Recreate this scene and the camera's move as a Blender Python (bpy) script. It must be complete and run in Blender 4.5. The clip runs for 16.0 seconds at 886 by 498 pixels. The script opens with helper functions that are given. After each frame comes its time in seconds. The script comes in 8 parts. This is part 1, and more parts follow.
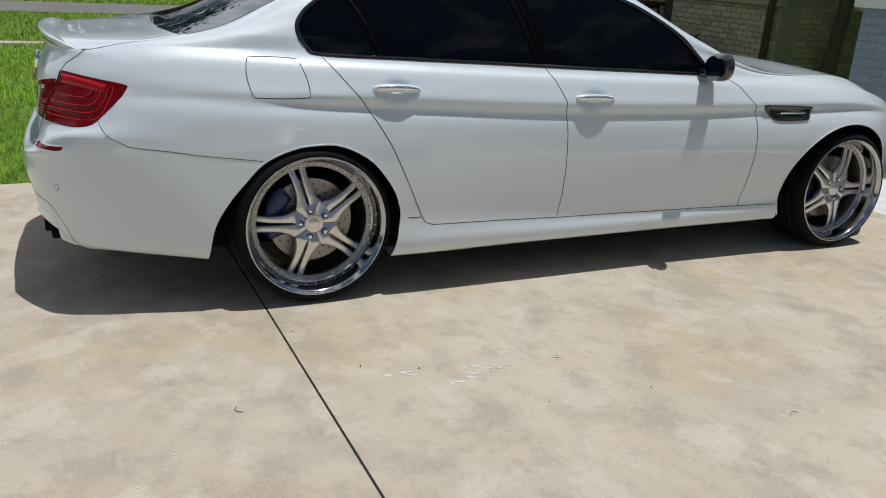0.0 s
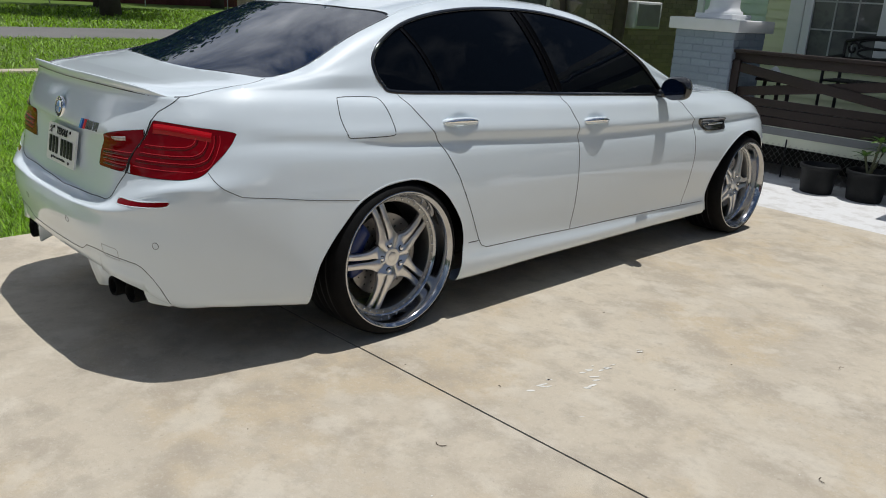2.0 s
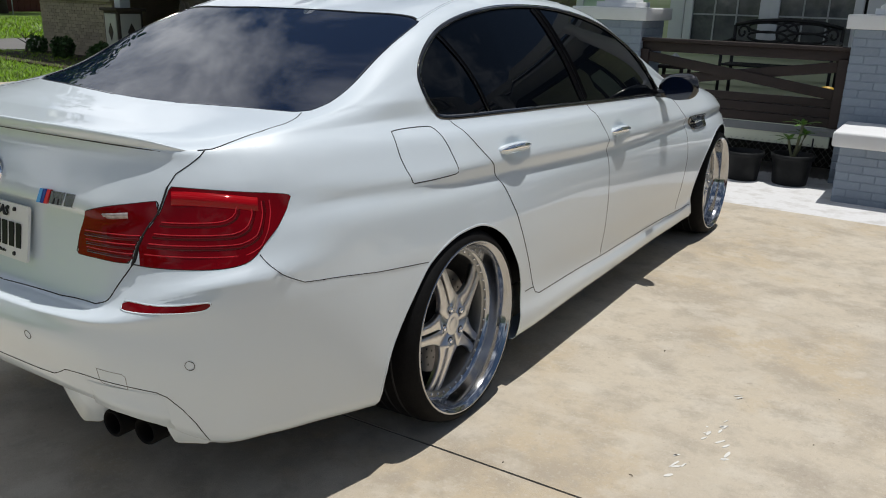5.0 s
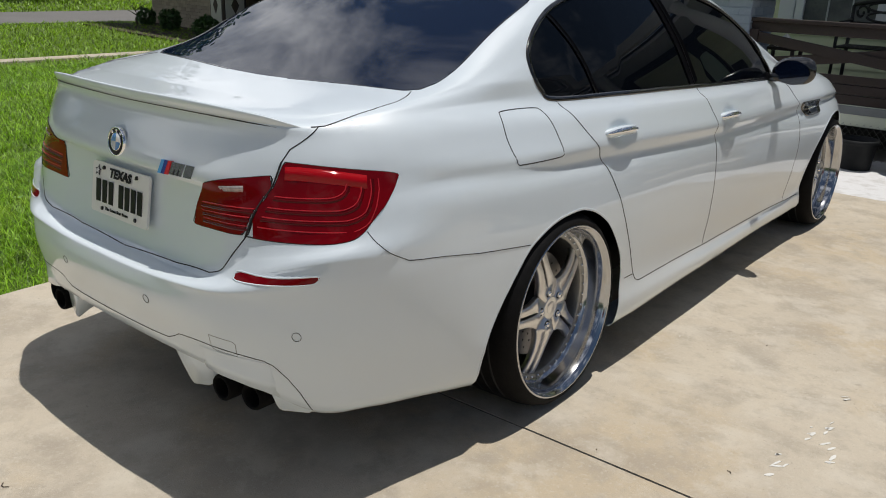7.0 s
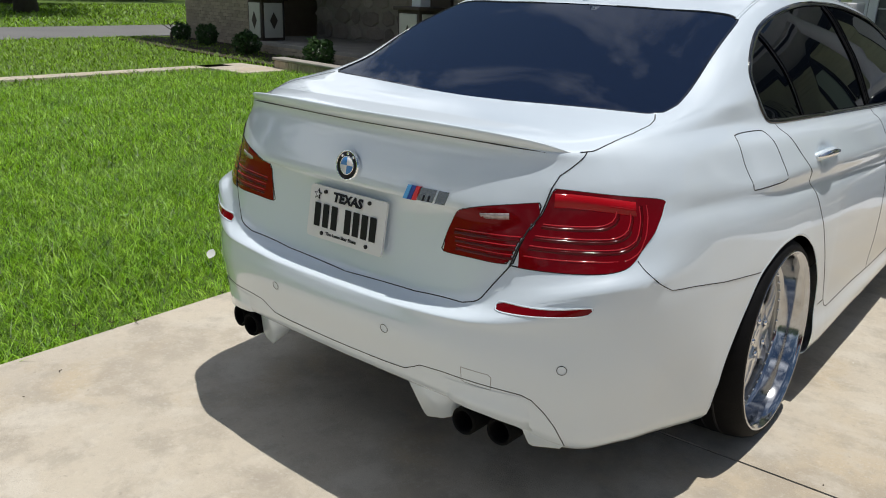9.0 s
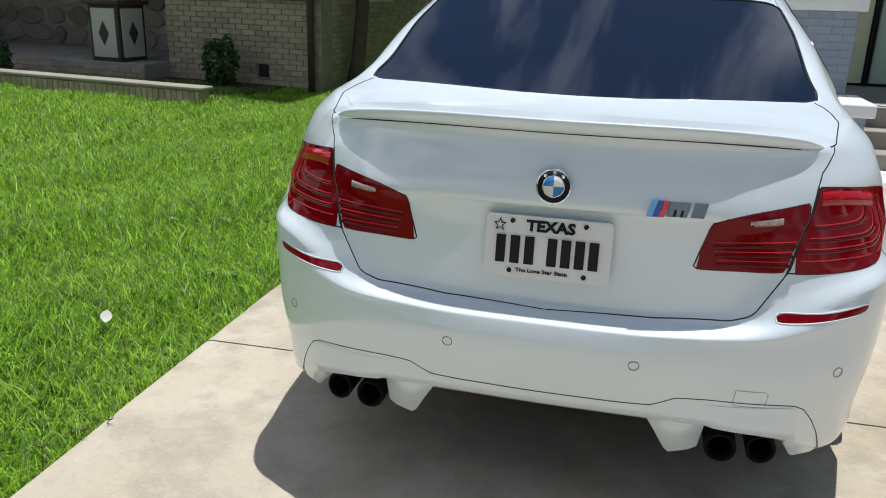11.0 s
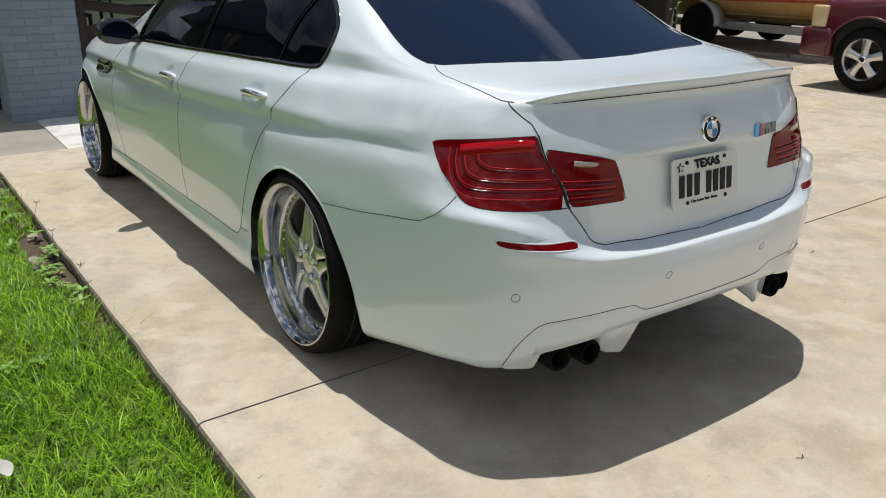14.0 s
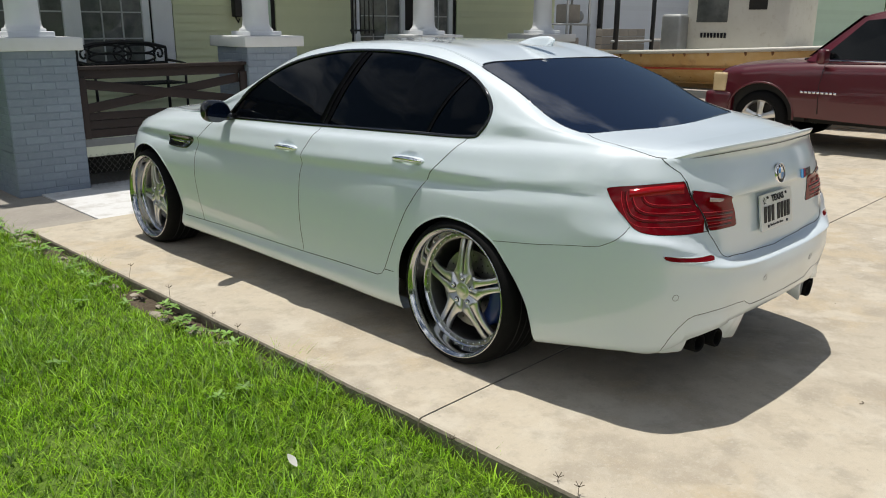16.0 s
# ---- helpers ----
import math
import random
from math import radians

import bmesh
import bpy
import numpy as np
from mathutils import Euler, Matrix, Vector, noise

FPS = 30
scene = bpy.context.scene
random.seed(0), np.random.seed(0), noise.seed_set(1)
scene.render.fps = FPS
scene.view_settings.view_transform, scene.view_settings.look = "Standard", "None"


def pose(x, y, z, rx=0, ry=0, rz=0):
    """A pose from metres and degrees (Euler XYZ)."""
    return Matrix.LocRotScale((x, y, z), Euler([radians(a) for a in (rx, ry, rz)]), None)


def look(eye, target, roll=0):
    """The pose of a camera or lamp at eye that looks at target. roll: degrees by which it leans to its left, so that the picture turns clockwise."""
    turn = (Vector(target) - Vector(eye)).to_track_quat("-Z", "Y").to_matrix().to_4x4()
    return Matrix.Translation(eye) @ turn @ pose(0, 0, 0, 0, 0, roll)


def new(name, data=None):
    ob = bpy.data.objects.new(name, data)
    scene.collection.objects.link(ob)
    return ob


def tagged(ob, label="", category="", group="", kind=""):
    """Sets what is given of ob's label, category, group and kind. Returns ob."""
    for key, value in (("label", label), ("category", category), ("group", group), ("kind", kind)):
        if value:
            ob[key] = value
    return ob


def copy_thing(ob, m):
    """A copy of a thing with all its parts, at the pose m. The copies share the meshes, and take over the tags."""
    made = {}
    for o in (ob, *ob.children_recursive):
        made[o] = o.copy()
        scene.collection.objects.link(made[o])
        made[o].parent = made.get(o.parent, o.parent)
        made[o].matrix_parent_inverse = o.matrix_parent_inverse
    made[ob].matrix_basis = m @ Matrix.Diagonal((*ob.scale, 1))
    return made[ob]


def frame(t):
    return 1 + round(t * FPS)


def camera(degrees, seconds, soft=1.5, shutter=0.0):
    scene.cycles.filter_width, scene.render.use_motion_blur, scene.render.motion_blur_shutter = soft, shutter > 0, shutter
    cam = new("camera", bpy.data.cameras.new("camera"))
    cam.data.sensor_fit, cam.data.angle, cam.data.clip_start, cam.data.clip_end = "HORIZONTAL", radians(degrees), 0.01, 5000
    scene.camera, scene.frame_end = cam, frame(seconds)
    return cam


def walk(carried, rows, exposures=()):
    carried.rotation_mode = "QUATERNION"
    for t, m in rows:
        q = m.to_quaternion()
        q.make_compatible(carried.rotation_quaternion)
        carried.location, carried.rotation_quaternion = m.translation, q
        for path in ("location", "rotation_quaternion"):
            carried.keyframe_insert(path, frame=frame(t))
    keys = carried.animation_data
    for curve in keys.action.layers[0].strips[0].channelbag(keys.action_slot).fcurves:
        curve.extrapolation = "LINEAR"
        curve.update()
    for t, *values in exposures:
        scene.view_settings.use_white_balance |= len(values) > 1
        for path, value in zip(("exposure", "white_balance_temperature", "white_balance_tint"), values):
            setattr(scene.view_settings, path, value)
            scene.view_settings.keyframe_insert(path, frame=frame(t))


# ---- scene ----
cam = camera(58.13, 16.0, 1.0)
PATH = [
    (0, (3.9877, -0.8253, 1.3753), (2.2728, -0.0385, 0.7120), 3.15),
    (0.5, (3.8365, -1.1707, 1.3834), (2.1802, -0.2588, 0.7316), 3.15),
    (1, (3.6835, -1.5301, 1.4139), (2.1066, -0.4796, 0.7739), 3.36),
    (1.5, (3.5407, -1.8379, 1.4236), (2.0666, -0.6373, 0.8025), 3.50),
    (2, (3.3203, -2.1101, 1.4076), (1.9602, -0.7728, 0.8059), 3.45),
    (2.5, (3.1259, -2.3938, 1.4085), (1.8837, -0.9422, 0.8171), 3.13),
    (3, (2.8786, -2.5329, 1.4005), (1.7407, -0.9971, 0.8118), 2.63),
    (3.5, (2.6281, -2.5515, 1.4056), (1.5600, -0.9667, 0.8163), 2.02),
    (4, (2.4135, -2.4867, 1.3912), (1.3868, -0.8755, 0.7999), 1.59),
    (4.2, (2.3565, -2.4159, 1.3894), (1.3395, -0.7993, 0.7956), 1.48),
    (6.3, (2.0466, -1.9006, 1.3979), (0.9376, -0.3602, 0.7675), 2.04),
    (6.5, (2.0777, -1.9442, 1.3992), (0.9458, -0.4242, 0.7602), 2.03),
    (7, (2.1286, -2.1568, 1.3988), (0.9440, -0.6862, 0.7398), 1.98),
    (7.5, (2.1592, -2.3294, 1.4051), (0.9218, -0.9068, 0.7380), 1.79),
    (8, (2.0864, -2.4002, 1.4008), (0.8039, -1.0153, 0.7395), 1.76),
    (8.5, (1.8671, -2.4293, 1.4022), (0.5919, -1.0320, 0.7529), 1.96),
    (9, (1.5759, -2.5029, 1.3901), (0.3716, -1.0349, 0.7619), 1.98),
    (9.5, (1.2427, -2.6607, 1.4034), (0.1929, -1.0796, 0.7727), 1.94),
    (9.7, (1.0926, -2.7164, 1.4059), (0.1259, -1.0886, 0.7613), 1.87),
    (11.8, (-0.4011, -2.8524, 1.3197), (-0.4194, -0.9484, 0.7079), 0.53),
    (12, (-0.5660, -2.8053, 1.3365), (-0.4439, -0.9122, 0.7030), 0.14),
    (12.5, (-0.9374, -2.6477, 1.3378), (-0.4786, -0.8115, 0.6914), -0.46),
    (13, (-1.3096, -2.5118, 1.3561), (-0.4954, -0.8173, 0.6736), -0.64),
    (13.5, (-1.6935, -2.4512, 1.3809), (-0.6865, -0.8711, 0.6815), -0.11),
    (14, (-2.0173, -2.4777, 1.3917), (-0.9339, -0.9467, 0.6971), 0.74),
    (14.5, (-2.4084, -2.4520, 1.4153), (-1.2337, -0.9636, 0.7792), 0.63),
    (15, (-2.7364, -2.4626, 1.4419), (-1.4941, -1.0136, 0.8445), 0.48),
    (15.5, (-3.0363, -2.4345, 1.4828), (-1.7378, -1.0255, 0.9092), 0.45),
    (16, (-3.3341, -2.3755, 1.5064), (-1.9834, -1.0049, 0.9611), 0.40),
]
walk(cam, [(t, look(e, g, r)) for t, e, g, r in PATH], [(0, -0.3, 6400, 9), (1.5, -0.27, 6400, 9), (3.5, -0.21, 6400, 9), (7, -0.26, 6650, 10), (9.5, -0.04, 6400, 9), (12.2, 0.14, 6350, 8), (13.5, -0.13, 6600, 9), (14.5, -0.04, 6750, 9), (16, -0.01, 6750, 8)])

# ---- world, sun ----
SUN = Vector((0.06, 0.17, 1.0)).normalized()
world = bpy.data.worlds.new("sky")
scene.world = world
world.use_nodes = True
wn, wl = world.node_tree.nodes, world.node_tree.links
sky = wn.new("ShaderNodeTexSky")
sky.sky_type, sky.sun_disc = "NISHITA", False
sky.sun_elevation = math.asin(SUN.z)
sky.sun_rotation = math.atan2(SUN.x, SUN.y)
sky.air_density, sky.dust_density, sky.ozone_density = 1.0, 0.4, 1.6
tc = wn.new("ShaderNodeTexCoord")
mp = wn.new("ShaderNodeMapping")
mp.inputs["Scale"].default_value = (0.8, 2.0, 1.2)
mp.inputs["Rotation"].default_value = (0.0, 0.0, 0.6)
cl = wn.new("ShaderNodeTexNoise")
cl.inputs["Scale"].default_value, cl.inputs["Detail"].default_value = 2.3, 9.0
cl.inputs["Roughness"].default_value, cl.inputs["Distortion"].default_value = 0.58, 0.7
cr = wn.new("ShaderNodeValToRGB")
cr.color_ramp.elements[0].position, cr.color_ramp.elements[1].position = 0.47, 0.69
cm = wn.new("ShaderNodeMixRGB")
cm.inputs[2].default_value = (23.0, 23.8, 25.2, 1)
bg = wn["Background"]
wl.new(tc.outputs["Generated"], mp.inputs["Vector"])
wl.new(mp.outputs["Vector"], cl.inputs["Vector"])
bank = wn.new("ShaderNodeVectorMath")
bank.operation = "DOT_PRODUCT"
bank.inputs[1].default_value = (-0.085, 0.0, 0.0)
wl.new(tc.outputs["Generated"], bank.inputs[0])
thick = wn.new("ShaderNodeMath")
wl.new(cl.outputs["Fac"], thick.inputs[0])
wl.new(bank.outputs["Value"], thick.inputs[1])
wl.new(thick.outputs[0], cr.inputs["Fac"])
wl.new(cr.outputs["Color"], cm.inputs["Fac"])
wl.new(sky.outputs["Color"], cm.inputs[1])
wl.new(cm.outputs["Color"], bg.inputs["Color"])
bg.inputs["Strength"].default_value = 0.051
sun = new("sun", bpy.data.lights.new("sun", "SUN"))
sun.data.energy, sun.data.angle, sun.data.color = 4.0, radians(0.6), (1.0, 0.97, 0.93)
sun.matrix_world = look(SUN * 30, (0, 0, 0))

# ---- materials ----
def mat(name, color, rough=0.5, metal=0.0, spots=(), bump=(0, 1), coat=0.0, spec=0.5, rand=0.0, island=False, trans=0.0, coat_rough=0.03):
    """A procedural material. spots: (scale, strength, colour, low, high) patches; bump: (strength, scale)."""
    m = bpy.data.materials.new(name)
    m.use_nodes = True
    n, l = m.node_tree.nodes, m.node_tree.links
    p = n["Principled BSDF"]
    p.inputs["Roughness"].default_value, p.inputs["Metallic"].default_value = rough, metal
    p.inputs["Coat Weight"].default_value, p.inputs["Coat Roughness"].default_value = coat, coat_rough
    p.inputs["Specular IOR Level"].default_value = spec
    p.inputs["Transmission Weight"].default_value = trans
    t = n.new("ShaderNodeTexCoord")
    last = n.new("ShaderNodeRGB")
    last.outputs[0].default_value = (*color, 1)
    last = last.outputs[0]
    for sc, k, col, lo, hi in spots:
        tx = n.new("ShaderNodeTexNoise")
        tx.inputs["Scale"].default_value, tx.inputs["Detail"].default_value = sc, 6
        tx.inputs["Roughness"].default_value = 0.6
        l.new(t.outputs["Object"], tx.inputs["Vector"])
        mr = n.new("ShaderNodeMapRange")
        mr.inputs["From Min"].default_value, mr.inputs["From Max"].default_value = lo, hi
        mr.inputs["To Max"].default_value = k
        l.new(tx.outputs["Fac"], mr.inputs["Value"])
        mx = n.new("ShaderNodeMixRGB")
        l.new(mr.outputs["Result"], mx.inputs[0])
        l.new(last, mx.inputs[1])
        mx.inputs[2].default_value = (*col, 1)
        last = mx.outputs[0]
    if rand:
        src = n.new("ShaderNodeNewGeometry").outputs["Random Per Island"] if island else n.new("ShaderNodeObjectInfo").outputs["Random"]
        mr = n.new("ShaderNodeMapRange")
        mr.inputs["To Min"].default_value, mr.inputs["To Max"].default_value = 1 - rand, 1 + rand
        l.new(src, mr.inputs["Value"])
        hs = n.new("ShaderNodeHueSaturation")
        l.new(mr.outputs["Result"], hs.inputs["Value"])
        l.new(last, hs.inputs["Color"])
        last = hs.outputs[0]
    l.new(last, p.inputs["Base Color"])
    if bump[0]:
        tx = n.new("ShaderNodeTexNoise")
        tx.inputs["Scale"].default_value, tx.inputs["Detail"].default_value = bump[1], 5
        l.new(t.outputs["Object"], tx.inputs["Vector"])
        b = n.new("ShaderNodeBump")
        b.inputs["Strength"].default_value, b.inputs["Distance"].default_value = bump[0], 0.01
        l.new(tx.outputs["Fac"], b.inputs["Height"])
        l.new(b.outputs["Normal"], p.inputs["Normal"])
    return m


M = {}
M["paint"] = mat("white_paint", (0.69, 0.768, 0.822), 0.42, coat=1.0, coat_rough=0.025, spots=[(3, 0.06, (0.67, 0.70, 0.71), 0.4, 0.8)])
M["paint"].node_tree.nodes["Principled BSDF"].inputs["Coat IOR"].default_value = 1.7
M["gap"] = mat("dark_gap", (0.012, 0.012, 0.013), 0.7)
M["glass"] = mat("tinted_glass", (0.004, 0.009, 0.026), 0.012, spec=0.75)
M["side_glass"] = mat("tinted_side_glass", (0.002, 0.003, 0.005), 0.015, spec=0.11)
M["pillar_black"] = mat("pillar_black", (0.003, 0.003, 0.004), 0.35, spec=0.08)
M["seam"] = mat("faint_seam", (0.30, 0.31, 0.31), 0.6)
M["truck_glass"] = mat("dark_cab_glass", (0.004, 0.005, 0.006), 0.03, spec=0.3)
M["black"] = mat("gloss_black", (0.008, 0.008, 0.009), 0.08, coat=0.5)
M["carbon"] = mat("carbon_black", (0.012, 0.012, 0.014), 0.12, coat=1.0, spots=[(90, 0.6, (0.03, 0.03, 0.033), 0.45, 0.6)])
M["plastic"] = mat("black_plastic", (0.008, 0.008, 0.009), 0.5, spec=0.3, spots=[(60, 0.4, (0.03, 0.03, 0.03), 0.4, 0.7)], bump=(0.1, 300))
M["rubber"] = mat("tyre_rubber", (0.006, 0.006, 0.0065), 0.7, spec=0.12, spots=[(25, 0.5, (0.014, 0.0135, 0.013), 0.4, 0.75)], bump=(0.15, 150))
M["chrome"] = mat("chrome", (0.86, 0.87, 0.89), 0.06, 1.0)
M["lip_polish"] = mat("polished_lip", (0.50, 0.51, 0.53), 0.11, 1.0, spots=[(30, 0.3, (0.5, 0.5, 0.51), 0.4, 0.7)])
M["barrel"] = mat("dull_barrel", (0.34, 0.34, 0.335), 0.4, 1.0, spots=[(20, 0.5, (0.24, 0.23, 0.22), 0.4, 0.7)])
M["brushed"] = mat("brushed_alloy", (0.72, 0.71, 0.70), 0.3, 1.0, spots=[(40, 0.3, (0.6, 0.59, 0.58), 0.4, 0.7)], bump=(0.08, 200))
M["disc"] = mat("brake_steel", (0.33, 0.32, 0.31), 0.42, 1.0, spots=[(30, 0.4, (0.24, 0.21, 0.19), 0.4, 0.7)])
M["caliper"] = mat("caliper_blue", (0.012, 0.03, 0.14), 0.35, coat=0.3, spots=[(20, 0.3, (0.01, 0.015, 0.05), 0.4, 0.7)])
M["red"] = mat("red_lens", (0.36, 0.003, 0.007), 0.05, coat=0.2, spec=0.2, spots=[(6, 0.25, (0.26, 0.002, 0.005), 0.4, 0.7)])
M["red_dark"] = mat("red_lens_dark", (0.175, 0.001, 0.004), 0.05, coat=0.12, spec=0.16, spots=[(8, 0.4, (0.12, 0.001, 0.002), 0.4, 0.7)])
M["red_band"] = mat("red_band", (0.48, 0.02, 0.03), 0.06, coat=0.08, spec=0.2)
M["red_deep"] = mat("red_deep", (0.085, 0.001, 0.002), 0.08, coat=0.08, spec=0.2)
M["clear"] = mat("clear_lens", (0.42, 0.36, 0.35), 0.15, 0.2, coat=0.6, spots=[(120, 0.6, (0.25, 0.2, 0.2), 0.45, 0.6)])


# ---- building helpers ----
def smooth(me):
    me.polygons.foreach_set("use_smooth", [True] * len(me.polygons))


def as_part(name, data, material, parent=None, label="", shade=True):
    """One mesh object, from a bmesh or (verts, faces), under a thing or part."""
    me = bpy.data.meshes.new(name)
    if isinstance(data, bmesh.types.BMesh):
        data.to_mesh(me)
        data.free()
    else:
        me.from_pydata([tuple(v) for v in data[0]], [], [tuple(f) for f in data[1]])
    if material:
        me.materials.append(material)
    if shade:
        smooth(me)
    ob = new(name, me)
    if parent:
        ob.parent = parent
    if label:
        ob["label"] = label
    return ob


def thing(name, label, category, group="", kind="", at=(0, 0, 0), turn=0):
    ob = new(name)
    ob.matrix_world = pose(*at, 0, 0, turn)
    return tagged(ob, label, category, group, kind)


def box(bm, x0, x1, y0, y1, z0, z1, bev=0.0, m=None):
    """A box, bevelled, joined into bm."""
    g = bmesh.ops.create_cube(bm, size=1.0)["verts"]
    for v in g:
        v.co = Vector((x0 + (v.co.x + .5) * (x1 - x0), y0 + (v.co.y + .5) * (y1 - y0), z0 + (v.co.z + .5) * (z1 - z0)))
    if bev:
        es = list({e for v in g for e in v.link_edges})
        r = bmesh.ops.bevel(bm, geom=es, offset=bev, segments=2, affect="EDGES", profile=0.6)
        g = list({v for f in r["faces"] for v in f.verts} | {v for v in g if v.is_valid})
    if m is not None:
        bmesh.ops.transform(bm, matrix=m, verts=g)
    return g


def bx(*a, **k):
    bm = bmesh.new()
    box(bm, *a, **k)
    return bm


def bar(bm, a, b, w, h, bev=0.0, up=(0, 0, 1)):
    """A rectangular bar from a to b, w across and h along up."""
    a, b = Vector(a), Vector(b)
    d = (b - a).normalized()
    s = d.cross(Vector(up)).normalized()
    u = s.cross(d)
    m = Matrix((s, d, u)).transposed().to_4x4()
    m.translation = (a + b) / 2
    n = (b - a).length
    return box(bm, -w / 2, w / 2, -n / 2, n / 2, -h / 2, h / 2, bev, m)


def tube(points, r, sides=8, closed=False, taper=None):
    """Verts and faces of a round bar along points."""
    P = [Vector(p) for p in points]
    n, vs, fs = len(P), [], []
    ref = Vector((0, 0, 1))
    for i, p in enumerate(P):
        d = (P[(i + 1) % n] - P[i - 1]) if closed else (P[min(i + 1, n - 1)] - P[max(i - 1, 0)])
        d.normalize()
        s = d.cross(ref if abs(d.z) < 0.95 else Vector((1, 0, 0))).normalized()
        u = s.cross(d)
        k = r * (taper[i] if taper else 1)
        for j in range(sides):
            a = 2 * math.pi * j / sides
            vs.append(p + s * (k * math.cos(a)) + u * (k * math.sin(a)))
    for i in range(n if closed else n - 1):
        for j in range(sides):
            a, b = i * sides + j, i * sides + (j + 1) % sides
            c, d = ((i + 1) % n) * sides + (j + 1) % sides, ((i + 1) % n) * sides + j
            fs.append((a, b, c, d))
    if not closed:
        fs.append(tuple(range(sides - 1, -1, -1)))
        fs.append(tuple((n - 1) * sides + j for j in range(sides)))
    return vs, fs


def join(*parts):
    vs, fs = [], []
    for v, f in parts:
        o = len(vs)
        vs += list(v)
        fs += [tuple(i + o for i in q) for q in f]
    return vs, fs


def lathe(profile, seg=48, axis="x", close=False):
    """Turn (radius, along) pairs about an axis."""
    vs, fs = [], []
    n = len(profile)
    for i in range(seg):
        a = 2 * math.pi * i / seg
        c, s = math.cos(a), math.sin(a)
        for r, h in profile:
            vs.append((h, r * c, r * s) if axis == "x" else (r * c, r * s, h) if axis == "z" else (r * c, h, r * s))
    for i in range(seg):
        for j in range(n if close else n - 1):
            a, b = i * n + j, i * n + (j + 1) % n
            c, d = ((i + 1) % seg) * n + (j + 1) % n, ((i + 1) % seg) * n + j
            fs.append((a, b, c, d))
    return vs, fs


def spline(knots, ts):
    """Catmull-Rom through knots (n, k) at parameters ts (0 .. n-1)."""
    K = np.asarray(knots, float)
    K = K[:, None] if K.ndim == 1 else K
    P = np.vstack([2 * K[:1] - K[1:2], K, 2 * K[-1:] - K[-2:-1]])
    ts = np.asarray(ts, float)
    i = np.clip(ts.astype(int), 0, len(K) - 2)
    f = (ts - i)[:, None]
    a, b, c, d = P[i], P[i + 1], P[i + 2], P[i + 3]
    return 0.5 * (2 * b + (c - a) * f + (2 * a - 5 * b + 4 * c - d) * f ** 2 + (3 * b - a - 3 * c + d) * f ** 3)


def spread(knots, n):
    """n points evenly along the curve through knots."""
    K = np.asarray(knots, float)
    p = spline(K, np.linspace(0, len(K) - 1, 40 * len(K)))
    s = np.concatenate([[0], np.cumsum(np.linalg.norm(np.diff(p, axis=0), axis=1))])
    q = np.linspace(0, s[-1], n)
    return np.stack([np.interp(q, s, p[:, k]) for k in range(K.shape[1])], 1)

FALL = .0075                                      # the drive drops this much per metre towards the house
# ---- the car: its lines, rear axle at the origin, nose along +y ----
SIDE_Y = [-0.60, -0.30, 0.0, 0.45, 1.0, 1.5, 1.95, 2.35, 2.964, 3.35]
KEY_Y = [-0.60, 0.0, 1.0, 1.95, 2.964, 3.35]


def line(rear, xs, zs, nose_y, nose_z):
    """One body line from the middle of the tail round the side to the middle of the nose: 18 stations."""
    t = np.interp(SIDE_Y, KEY_Y, range(6))
    x, z = spline(xs, t)[:, 0], spline(zs, t)[:, 0]
    side = [(x[i], SIDE_Y[i], z[i]) for i in range(10)]
    nose = [(x[-1] * 0.80, nose_y - 0.24, nose_z), (x[-1] * 0.44, nose_y - 0.07, nose_z), (0, nose_y, nose_z)]
    return np.array(list(rear) + side + nose)


